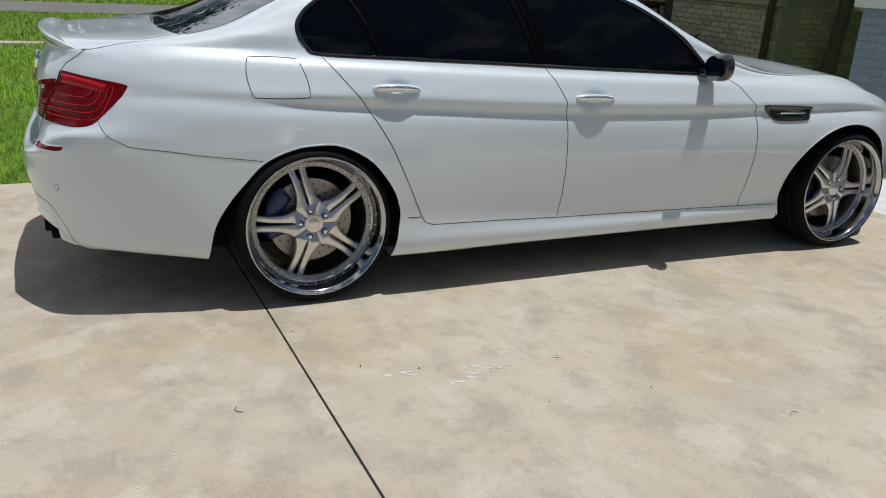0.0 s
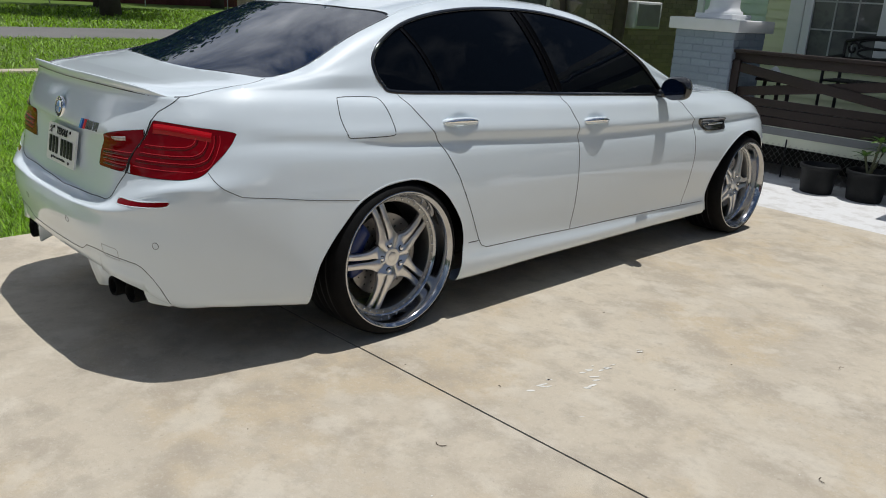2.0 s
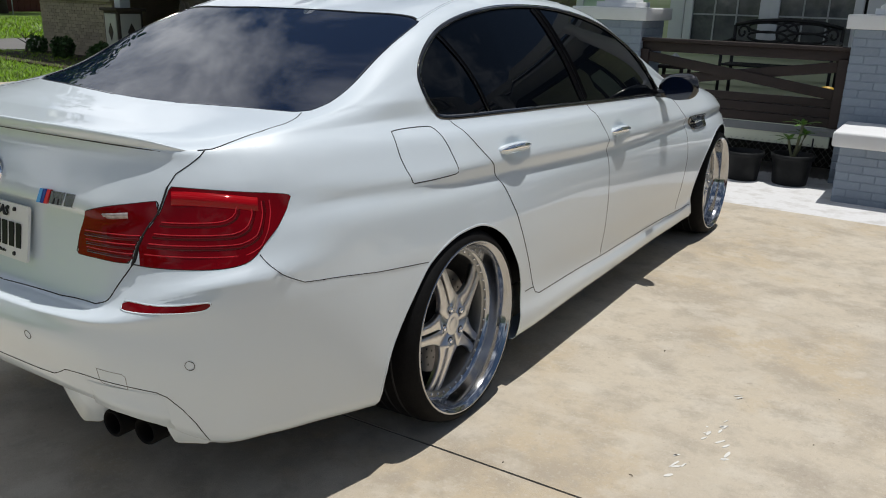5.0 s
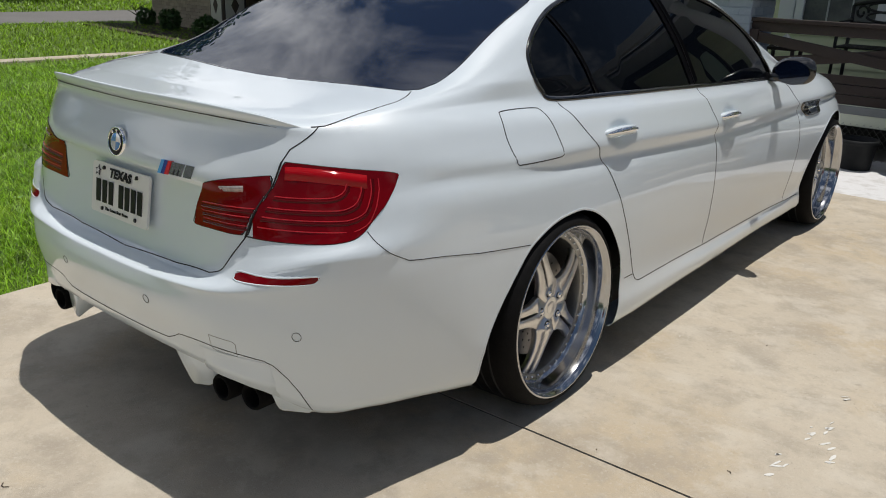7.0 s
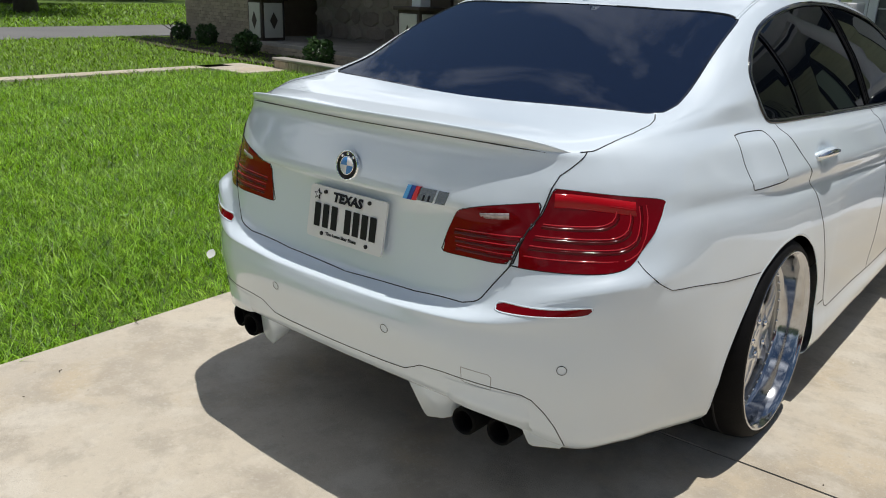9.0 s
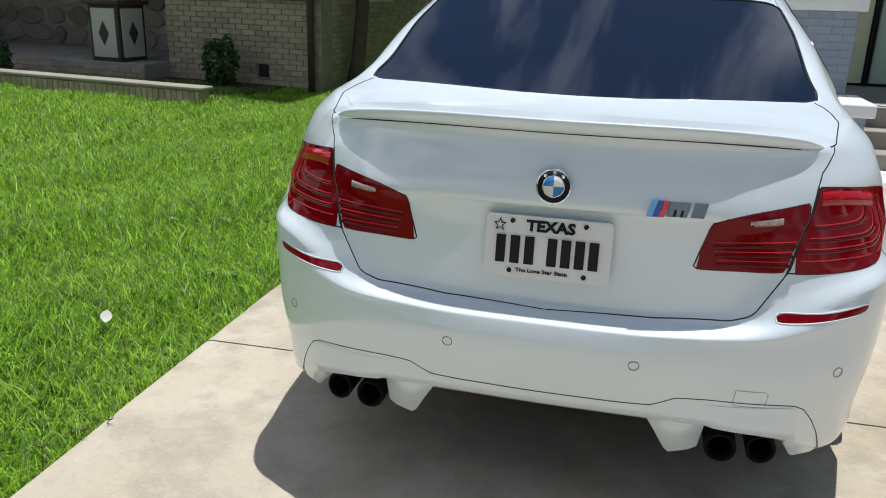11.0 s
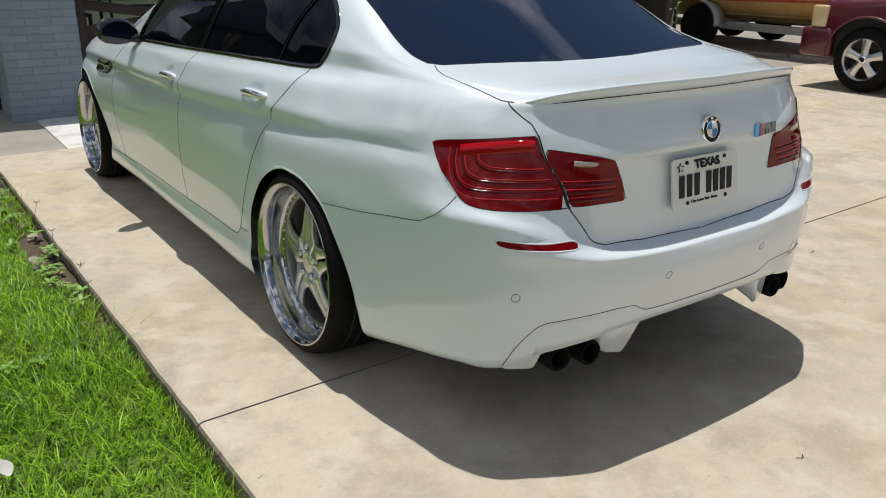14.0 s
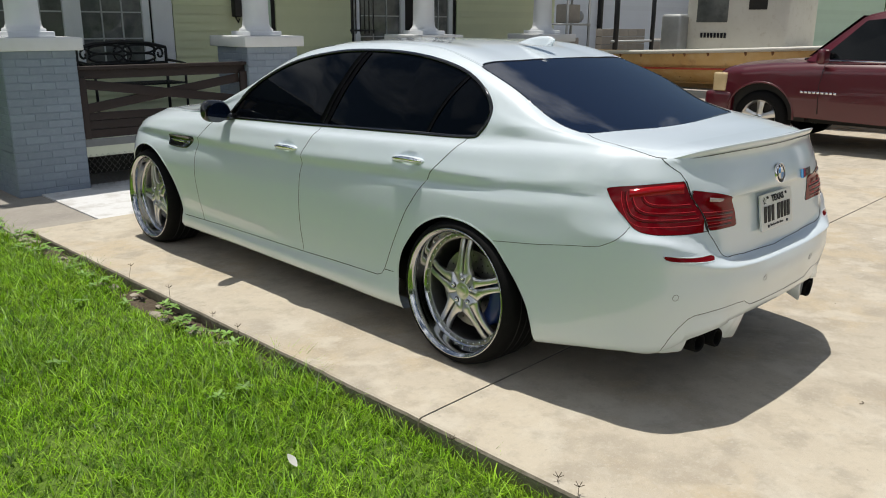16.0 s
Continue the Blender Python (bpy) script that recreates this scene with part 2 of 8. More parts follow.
LINES = [
    line([(0, -.93, .368), (.30, -.93, .368), (.50, -.91, .36), (.62, -.85, .29), (.69, -.76, .29)],
         [.72, .79, .78, .78, .79, .70], [.258, .195, .20, .205, .21, .20], 3.60, .20),
    line([(0, -1.045, .358), (.30, -1.04, .358), (.52, -1.012, .345), (.70, -.928, .276), (.782, -.80, .270)],
         [.81, .888, .872, .872, .892, .775], [.242, .185, .188, .192, .20, .19], 3.70, .19),
    line([(0, -1.072, .43), (.30, -1.064, .43), (.53, -1.03, .41), (.715, -.95, .37), (.80, -.80, .36)],
         [.833, .902, .892, .887, .901, .79], [.34, .27, .243, .245, .27, .26], 3.76, .27),
    line([(0, -1.098, .52), (.30, -1.088, .52), (.54, -1.048, .51), (.735, -.962, .50), (.822, -.80, .48)],
         [.85, .897, .875, .876, .899, .80], [.44, .36, .312, .295, .34, .33], 3.79, .34),
    line([(0, -1.092, .572), (.30, -1.083, .574), (.55, -1.045, .59), (.745, -.955, .60), (.832, -.80, .58)],
         [.858, .907, .888, .886, .908, .80], [.54, .50, .45, .44, .48, .45], 3.82, .46),
    line([(0, -1.076, .594), (.30, -1.070, .596), (.54, -1.050, .618), (.748, -.953, .67), (.834, -.80, .66)],
         [.86, .912, .897, .890, .910, .80], [.64, .62, .60, .58, .60, .56], 3.83, .56),
    line([(0, -1.015, .606), (.30, -1.014, .609), (.535, -1.018, .656), (.742, -.945, .722), (.828, -.80, .73)],
         [.85, .901, .891, .883, .894, .787], [.72, .71, .70, .68, .69, .64], 3.82, .63),
    line([(0, -1.006, .66), (.30, -1.005, .665), (.53, -1.0, .722), (.718, -.912, .752), (.81, -.785, .785)],
         [.838, .886, .884, .873, .872, .772], [.81, .79, .752, .735, .745, .70], 3.80, .68),
    line([(0, -.988, .84), (.31, -.988, .84), (.53, -.985, .825), (.70, -.895, .835), (.80, -.755, .855)],
         [.818, .866, .8725, .861, .8475, .757], [.862, .826, .790, .776, .778, .735], 3.79, .70),
    line([(0, -1.021, .866), (.32, -1.010, .868), (.535, -.975, .875), (.69, -.883, .888), (.793, -.74, .897)],
         [.824, .875, .882, .870, .853, .747], [.90, .872, .832, .815, .812, .75], 3.78, .715),
    line([(0, -1.014, .93), (.31, -1.002, .93), (.53, -.965, .935), (.665, -.88, .945), (.772, -.74, .95)],
         [.805, .855, .862, .85, .832, .73], [.95, .925, .89, .87, .845, .77], 3.77, .73),
    line([(0, -.985, 1.008), (.30, -.972, 1.008), (.525, -.94, 1.006), (.64, -.868, 1.0), (.738, -.74, 1.005)],
         [.778, .828, .838, .828, .80, .705], [1.005, .98, .945, .92, .88, .80], 3.76, .745),
    line([(0, -.99, 1.043), (.30, -.976, 1.043), (.525, -.933, 1.036), (.622, -.868, 1.028), (.692, -.74, 1.037)],
         [.735, .787, .80, .795, .755, .665], [1.045, 1.022, .99, .955, .905, .80], 3.75, .755),
]
RAIL = np.array([(0, -.968, 1.047), (.27, -.93, 1.05), (.45, -.88, 1.052), (.55, -.82, 1.054), (.60, -.72, 1.057), (.652, -.55, 1.062),
                 (.638, -.30, 1.120), (.608, 0, 1.258), (.578, .45, 1.380), (.578, 1.0, 1.396), (.62, 1.5, 1.338), (.70, 1.95, 1.125),
                 (.725, 2.35, .975), (.64, 2.964, .94), (.53, 3.35, .838), (.42, 3.54, .775), (.22, 3.66, .765), (0, 3.71, .76)])
CENTRE = np.array([(0, -.94, 1.05), (0, -.90, 1.052), (0, -.85, 1.054), (0, -.78, 1.057), (0, -.68, 1.06), (0, -.48, 1.068),
                   (0, -.25, 1.168), (0, 0, 1.295), (0, .45, 1.403), (0, 1.0, 1.432), (0, 1.5, 1.395), (0, 1.95, 1.2),
                   (0, 2.35, 1.01), (0, 2.964, .965), (0, 3.35, .88), (0, 3.55, .825), (0, 3.68, .79), (0, 3.73, .77)])
bulge = np.array([0, 0, 0, .002, .006, .012, .018, .026, .028, .028, .026, .016, .008, .006, .006, .004, .002, 0])[:, None]
MID = (LINES[12] + RAIL) / 2 + bulge * np.array([[1, 0, .45]])
CROWN = RAIL * .5 + CENTRE * .5 + np.array([[0, 0, 1]]) * np.clip(CENTRE - RAIL, 0, .06)[:, 2:] * .28
CAGE = np.stack(LINES + [MID, RAIL, CROWN, CENTRE])
NR, NS = CAGE.shape[0] - 1, CAGE.shape[1] - 1


def cr_weights(f):
    return np.stack([-f + 2 * f ** 2 - f ** 3, 2 - 5 * f ** 2 + 3 * f ** 3, f + 4 * f ** 2 - 3 * f ** 3, -f ** 2 + f ** 3]) * 0.5


def pad(a, axis, mirror=None):
    lo, hi = np.take(a, [0], axis), np.take(a, [-1], axis)
    l2, h2 = np.take(a, [1], axis), np.take(a, [-2], axis)
    if mirror is not None:
        return np.concatenate([l2 * mirror, a, h2 * mirror], axis)
    return np.concatenate([2 * lo - l2, a, 2 * hi - h2], axis)


FLIP = np.array([-1.0, 1, 1])
PADDED = pad(CAGE, 1, FLIP)                       # the tail and nose middles go on into the other half
PADDED = np.concatenate([2 * PADDED[:1] - PADDED[1:2], PADDED, PADDED[-2:-1] * FLIP], 0)


def surf(s, r):
    """Places on the right half of the body at station s and row r."""
    s, r = np.clip(np.asarray(s, float), 0, NS), np.clip(np.asarray(r, float), 0, NR)
    i, j = np.minimum(s.astype(int), NS - 1), np.minimum(r.astype(int), NR - 1)
    ws, wr = cr_weights(s - i), cr_weights(r - j)
    out = np.zeros(s.shape + (3,))
    for a in range(4):
        for b in range(4):
            out += (wr[a] * ws[b])[..., None] * PADDED[j + a, i + b]
    # the sharp shoulder line along the doors
    k = np.where(r < 9, 1 - (9 - r) / .34, 1 - (r - 9) / 1.0)
    out[..., 1] -= .006 * np.where(r < 9, np.clip(1 - (9 - r) / .5, 0, 1), np.clip(1 - (r - 9) / .8, 0, 1)) * np.clip((2.5 - s) / .5, 0, 1)
    out[..., 1] -= .005 * np.clip(1 - np.abs(r - 5) / .5, 0, 1) * np.clip((2.4 - s) / .6, 0, 1)
    shelf = .008 * np.where(r < 6, np.clip(1 - (6 - r) / .3, 0, 1), np.clip(1 - (r - 6) / .6, 0, 1)) * np.clip((s - 2.1) / .5, 0, 1) * np.clip((4.9 - s) / .9, 0, 1)
    out[..., 0] += shelf * np.clip((s - 1.8) / 2.2, .3, 1)
    out[..., 1] -= shelf * np.clip((4.4 - s) / 2.0, .2, 1)
    out[..., 0] += .0030 * np.clip(k, 0, 1) * np.clip((s - 3.6) / 2.4, 0, 1) * np.clip((14.2 - s) / 2.5, 0, 1)
    return out


# u runs along the body: y on the side, and on round the tail
S_FINE = np.linspace(0, NS, 1801)
plan = surf(S_FINE, np.full(1801, 9.0))
run = np.concatenate([[0], np.cumsum(np.linalg.norm(np.diff(plan[:, :2], axis=0), axis=1))])
U_FINE = run - run[500] + plan[500, 1]


def u_at(s):
    return np.interp(s, S_FINE, U_FINE)


def u_of(x, y):
    d = np.hypot(plan[:, 0] - x, plan[:, 1] - y)
    return float(U_FINE[int(np.argmin(d))])


def chart(s, r, top):
    p = surf(s, r)
    return p[..., :2] if top else np.stack([u_at(s), p[..., 2]], -1)


CS, CRW = np.meshgrid(np.linspace(0, NS, 361), np.linspace(0, NR, 241), indexing="ij")
COARSE = {True: chart(CS, CRW, True), False: chart(CS, CRW, False)}


def locate(pts, top=False, rows=(0.5, 12.0)):
    """Station and row of points given in a chart: (u, z) on the sides, (x, y) on top."""
    pts = np.asarray(pts, float)
    ok = (CRW >= rows[0]) & (CRW <= rows[1])
    c, cs, crw = COARSE[top][ok], CS[ok], CRW[ok]
    k = [int(np.argmin(((c - p) ** 2).sum(1))) for p in pts]
    s, r = cs[k].copy(), crw[k].copy()
    for _ in range(8):
        c0 = chart(s, r, top)
        e = 1e-3
        ja, jb = (chart(s + e, r, top) - chart(s - e, r, top)) / (2 * e), (chart(s, r + e, top) - chart(s, r - e, top)) / (2 * e)
        d = pts - c0
        det = ja[:, 0] * jb[:, 1] - ja[:, 1] * jb[:, 0]
        det = np.where(np.abs(det) < 1e-6, 1e-6, det)
        ds = np.clip((d[:, 0] * jb[:, 1] - d[:, 1] * jb[:, 0]) / det, -.3, .3)
        dr = np.clip((ja[:, 0] * d[:, 1] - ja[:, 1] * d[:, 0]) / det, -.3, .3)
        s, r = np.clip(s + ds, 0, NS), np.clip(r + dr, rows[0], rows[1])
    return s, r


def normal(s, r):
    e = 2e-3
    a = surf(np.minimum(s + e, NS), r) - surf(np.maximum(s - e, 0), r)
    b = surf(s, np.minimum(r + e, NR)) - surf(s, np.maximum(r - e, 0))
    n = np.cross(a, b)
    n /= np.maximum(np.linalg.norm(n, axis=-1, keepdims=True), 1e-9)
    return n


def inside(poly, p):
    """Which points p (n, 2) lie inside a polygon."""
    poly = np.asarray(poly, float)
    x, y = p[:, 0], p[:, 1]
    res = np.zeros(len(p), bool)
    for (x0, y0), (x1, y1) in zip(poly, np.roll(poly, -1, 0)):
        if y0 != y1:
            res ^= ((y0 > y) != (y1 > y)) & (x < (x1 - x0) * (y - y0) / (y1 - y0) + x0)
    return res


def nearest(poly, p):
    """The nearest places on a closed outline."""
    best, dist = p.copy(), np.full(len(p), 9.0)
    for a, b in zip(poly, np.roll(poly, -1, 0)):
        ab = b - a
        t = np.clip(((p - a) @ ab) / max(ab @ ab, 1e-12), 0, 1)
        q = a + t[:, None] * ab
        d = np.linalg.norm(p - q, axis=1)
        best[d < dist], dist = q[d < dist], np.minimum(d, dist)
    return best, dist


def rounded(pts, n=60):
    """A smooth closed outline through pts."""
    P = np.asarray(pts, float)
    L = len(P)
    K = np.vstack([P[-1:], P, P[:2]])
    t = np.linspace(1, L + 1, n, endpoint=False)
    return spline(K, t)


# the grid of the right half
steps = [max(2, int(round(np.linalg.norm(plan[(i + 1) * 100] - plan[i * 100]) / 0.0155))) for i in range(NS)]
s_line = np.concatenate([np.linspace(i, i + 1, n, endpoint=False) for i, n in enumerate(steps)] + [[NS]])
mid = surf(np.full(NR + 1, 8.5), np.arange(NR + 1.0))
rsteps = [max(3, int(round(np.linalg.norm(mid[i + 1] - mid[i]) / 0.016))) for i in range(NR)]
r_line = np.concatenate([np.linspace(i, i + 1, n, endpoint=False) for i, n in enumerate(rsteps)] + [[NR]])
GS, GR = np.meshgrid(s_line, r_line, indexing="ij")
gs, gr = GS.ravel().copy(), GR.ravel().copy()
ni, nj = GS.shape
idx = np.arange(ni * nj).reshape(ni, nj)
quads = np.stack([idx[:-1, :-1], idx[1:, :-1], idx[1:, 1:], idx[:-1, 1:]], -1).reshape(-1, 4)
fs, fr = gs[quads].mean(1), gr[quads].mean(1)

# outlines in the charts
arch = lambda y, z, a, b: np.array([(y + a * math.cos(t), z + b * math.sin(t)) for t in np.linspace(0, math.pi, 60)] + [(y - a, -.2), (y + a, -.2)])
ARCH_LINE = spread([(.335, .19), (.355, .25), (.371, .36), (.362, .42), (.335, .487), (.262, .585), (.19, .638), (.11, .670), (.04, .677), (-.075, .665), (-.195, .614), (-.275, .535), (-.345, .452), (-.40, .36), (-.425, .25), (-.44, .19)], 64)
ARCH_R, ARCH_F = np.vstack([ARCH_LINE, [(-.44, -.2), (.335, -.2)]]), arch(2.912, .318, .425, .388)
DLO = rounded([(1.985, .962), (1.965, 1.0), (1.84, 1.128), (1.66, 1.235), (1.45, 1.312), (1.17, 1.362), (.9, 1.374), (.62, 1.366), (.38, 1.336), (.2, 1.29),
               (.06, 1.222), (-.015, 1.155), (-.025, 1.10), (.005, 1.05), (.06, 1.024), (.4, 1.011), (.8, .999), (1.2, .985), (1.6, .972)], 160)
TS, TR = np.meshgrid(np.linspace(0, 5.4, 500), np.linspace(2, 12, 400), indexing="ij")
TAIL_XZ, TAIL_U = surf(TS, TR)[..., ::2].reshape(-1, 2), u_at(TS.ravel())


def ut(x, z, du=0.0):
    """A place of the tail chart, from its x and height."""
    return float(TAIL_U[int(np.argmin(((TAIL_XZ - (x, z)) ** 2).sum(1)))]) + du, z


TAIL_OUT = rounded([ut(.807, .893), ut(.801, .913), ut(.705, .934), ut(.612, .944), ut(.600, .936, .004), ut(.574, .850, .004), ut(.549, .762, .004), ut(.556, .751), ut(.678, .750), ut(.762, .758), ut(.788, .776), ut(.798, .828)], 96)
TAIL_IN = rounded([ut(.589, .902, -.004), ut(.570, .908), ut(.470, .888), ut(.40, .868), ut(.372, .852), ut(.356, .812), ut(.339, .757), ut(.345, .742), ut(.441, .748), ut(.530, .753), ut(.545, .764, -.004), ut(.570, .848, -.004)], 84)
REFLECT = rounded([ut(.538, .662), ut(.64, .668), ut(.742, .684), ut(.756, .681), ut(.742, .664), ut(.65, .650), ut(.545, .641), ut(.535, .648)], 60)
FUEL = rounded([(-.238, 1.0), (-.21, 1.012), (-.06, 1.008), (-.035, .99), (-.012, .93), (-.008, .875), (-.03, .862), (-.2, .862), (-.228, .872), (-.245, .94)], 60)
R_DOOR = np.array([(.049, 1.03), (.203, .856), (.275, .755), (.329, .668), (.41, .494), (.468, .36), (.488, .328), (.523, .314), (.85, .308), (1.165, .300), (1.18, .42), (1.184, .537), (1.18, .70), (1.163, .849), (1.12, .925), (1.07, 1.0)])
F_DOOR = np.array([(1.07, 1.0), (1.12, .925), (1.163, .849), (1.18, .70), (1.184, .537), (1.18, .42), (1.165, .300), (1.7, .292), (2.226, .286), (2.25, .42), (2.261, .553), (2.258, .70), (2.24, .812), (2.15, .905), (2.03, .975)])
LID = [ut(.546, .748), ut(.512, .70), ut(.483, .653), ut(.466, .643), ut(.43, .630), ut(.26, .611)]
BUMP = np.array([(-2.6, .1), (-.35, .1), (-.2, .622), (-.44, .648), (-.64, .680), (-.68, .69), (-.73, .73), ut(.797, .782), ut(.785, .774), ut(.70, .746), ut(.56, .744)]
                + LID[1:] + [(u_of(.0, -1.03) - .05, .603), (-2.6, .603)])
U0 = u_of(0, -1.03)
TRUNK = np.array([(U0 - .05, .603)] + LID[::-1] + [ut(.572, .85), ut(.598, .94), ut(.606, .975), ut(.640, 1.028), ut(.66, 1.05), (U0 - .05, 1.06)])
DECK = np.array([(-.02, -1.1), (.642, -1.1), (.642, -.87), (.667, -.76), (.679, -.66), (.674, -.56), (.660, -.508), (.63, -.486), (.54, -.490), (.35, -.505), (.15, -.515), (-.02, -.517)])
REAR_GLASS = np.array([(-.02, -.507), (.15, -.505), (.35, -.495), (.54, -.480), (.615, -.470), (.646, -.442), (.650, -.37), (.618, -.06), (.592, .14), (.584, .170), (.55, .180), (.35, .172), (.15, .160), (-.02, .157)])
WINDSHIELD = np.array([(-.02, 1.30), (.25, 1.295), (.45, 1.27), (.54, 1.245), (.565, 1.28), (.61, 1.55), (.665, 1.88), (.70, 2.10), (.60, 2.17), (.35, 2.24), (-.02, 2.27)])
HOOD = np.array([(-.02, 2.29), (.35, 2.26), (.62, 2.19), (.715, 2.14), (.72, 2.4), (.70, 2.7), (.66, 3.0), (.59, 3.3), (.47, 3.52), (.25, 3.64), (-.02, 3.67)])
REGIONS = [("arch", ARCH_R, False, (0, 12)), ("arch", ARCH_F, False, (0, 12)), ("glass", DLO, False, (11.2, 14.2)),
           ("tail_out", TAIL_OUT, False, (6, 12)), ("tail_in", TAIL_IN, False, (6, 12)), ("reflect", REFLECT, False, (3, 8)),
           ("rear_glass", REAR_GLASS, True, (13.4, 17)), ("windshield", WINDSHIELD, True, (13.4, 17)), ("deck", DECK, True, (12, 17)), ("hood", HOOD, True, (12, 17)),
           ("fuel", FUEL, False, (8, 12)), ("r_door", R_DOOR, False, (1, 12)), ("f_door", F_DOOR, False, (1, 12)),
           ("trunk", TRUNK, False, (4, 12)), ("bumper", BUMP, False, (0, 8.5))]
region = np.full(len(quads), -1)
cs_f, ct_f = chart(fs, fr, False), chart(fs, fr, True)
for k, (name, poly, top, rows) in enumerate(REGIONS):
    hit = inside(poly, ct_f if top else cs_f) & (fr >= rows[0]) & (fr <= rows[1]) & (region < 0)
    region[hit] = k
# draw the vertices between two regions onto the outline of the first of them
lo, hi = np.full(len(gs), 99), np.full(len(gs), -99)
reg9 = np.where(region < 0, 90, region)
for c in range(4):
    np.minimum.at(lo, quads[:, c], reg9)
    np.maximum.at(hi, quads[:, c], reg9)
on_top_row = (np.abs(gr - 12) < 1e-6)
for k, (name, poly, top, rows) in enumerate(REGIONS):
    vs = np.where((lo == k) & (hi != k) & (gs > 1e-6) & (gs < NS - 1e-6) & (gr > .01) & (gr < NR - 1e-6) & ~(on_top_row & (rows[0] == 12)) & ~(on_top_row & (rows[1] == 12)))[0]
    if not len(vs):
        continue
    c = chart(gs[vs], gr[vs], top)
    q, d = nearest(poly, c)
    vs, q = vs[d < .025], q[d < .025]
    s, r = gs[vs].copy(), gr[vs].copy()
    for _ in range(5):
        c0, e = chart(s, r, top), 1e-3
        ja, jb = (chart(s + e, r, top) - chart(s - e, r, top)) / (2 * e), (chart(s, r + e, top) - chart(s, r - e, top)) / (2 * e)
        dd = q - c0
        det = ja[:, 0] * jb[:, 1] - ja[:, 1] * jb[:, 0]
        det = np.where(np.abs(det) < 1e-6, 1e-6, det)
        s = s + np.clip((dd[:, 0] * jb[:, 1] - dd[:, 1] * jb[:, 0]) / det, -.1, .1)
        r = r + np.clip((ja[:, 0] * dd[:, 1] - ja[:, 1] * dd[:, 0]) / det, -.1, .1)
    fine = (np.abs(s - gs[vs]) < .2) & (np.abs(r - gr[vs]) < .5)
    gs[vs[fine]], gr[vs[fine]] = s[fine], r[fine]
V = surf(gs, gr)
NRM = normal(np.clip(gs, .002, NS - .002), np.clip(gr, 0, NR - .002))
flat = np.abs(GS.ravel()) < 1e-6
NRM[flat, 0] = 0
NRM[np.abs(gr - NR) < 1e-6, 0] = 0
NRM /= np.maximum(np.linalg.norm(NRM, axis=1, keepdims=True), 1e-9)
if NRM[idx[ni // 2, nj // 3], 0] < 0:
    NRM = -NRM
# the paint's sheen runs evenly: normals are eased along and across the panels
def ease(a, sigma, axis):
    k = np.arange(-3 * sigma, 3 * sigma + 1)
    w = np.exp(-.5 * (k / sigma) ** 2)
    w /= w.sum()
    n_ = a.shape[axis]
    return sum(wi * np.take(a, np.clip(np.arange(n_) + ki, 0, n_ - 1), axis) for ki, wi in zip(k, w))


broad = ease(ease(NRM.reshape(ni, nj, 3), 12, 0), 7, 1).reshape(-1, 3)
NRM = ease(ease(NRM.reshape(ni, nj, 3), 6, 0), 1, 1).reshape(-1, 3)
on_deck = np.clip((gr - 12.6) / 1.2, 0, 1)[:, None] * np.clip((-.35 - V[:, 1:2]) / .15, 0, 1)
NRM = NRM * (1 - on_deck) + broad * on_deck
NRM[flat, 0] = 0
NRM /= np.maximum(np.linalg.norm(NRM, axis=1, keepdims=True), 1e-9)
# hollows behind the door handles
HANDLES = [(.352, .888), (1.308, .846)]
for hy, hz in HANDLES:
    d = ((V[:, 1] - hy) / .098) ** 2 + ((V[:, 2] - hz + .004) / .060) ** 2
    w = np.where((d < 1) & (gr < 12), (1 - d) ** 2, 0)
    V[:, 0] -= .016 * w
    NRM[:, 2] += np.where(w > 0, -.066 * (V[:, 2] - hz + .004) / .060 ** 2 * w ** .5, 0)
    NRM[:, 1] += np.where(w > 0, -.066 * (V[:, 1] - hy) / .098 ** 2 * w ** .5, 0)
NRM /= np.maximum(np.linalg.norm(NRM, axis=1, keepdims=True), 1e-9)
# glass is ground smooth: its normals follow a low polynomial
for pane in ("rear_glass", "windshield", "glass"):
    sel = np.unique(quads[np.isin(region, [k for k, q in enumerate(REGIONS) if q[0] == pane])])
    x, y, z = V[sel].T
    y = y - y.mean()
    if pane == "glass":
        z = z - z.mean()
        even = odd = np.stack([np.ones_like(y), y, z], 1)
    else:
        even, odd = np.stack([np.ones_like(y), y], 1), np.stack([x], 1)
    for c in range(3):
        b_ = odd if c == 0 else even
        NRM[sel, c] = b_ @ np.linalg.lstsq(b_, NRM[sel, c], rcond=None)[0]
    NRM[sel] /= np.linalg.norm(NRM[sel], axis=1, keepdims=True)


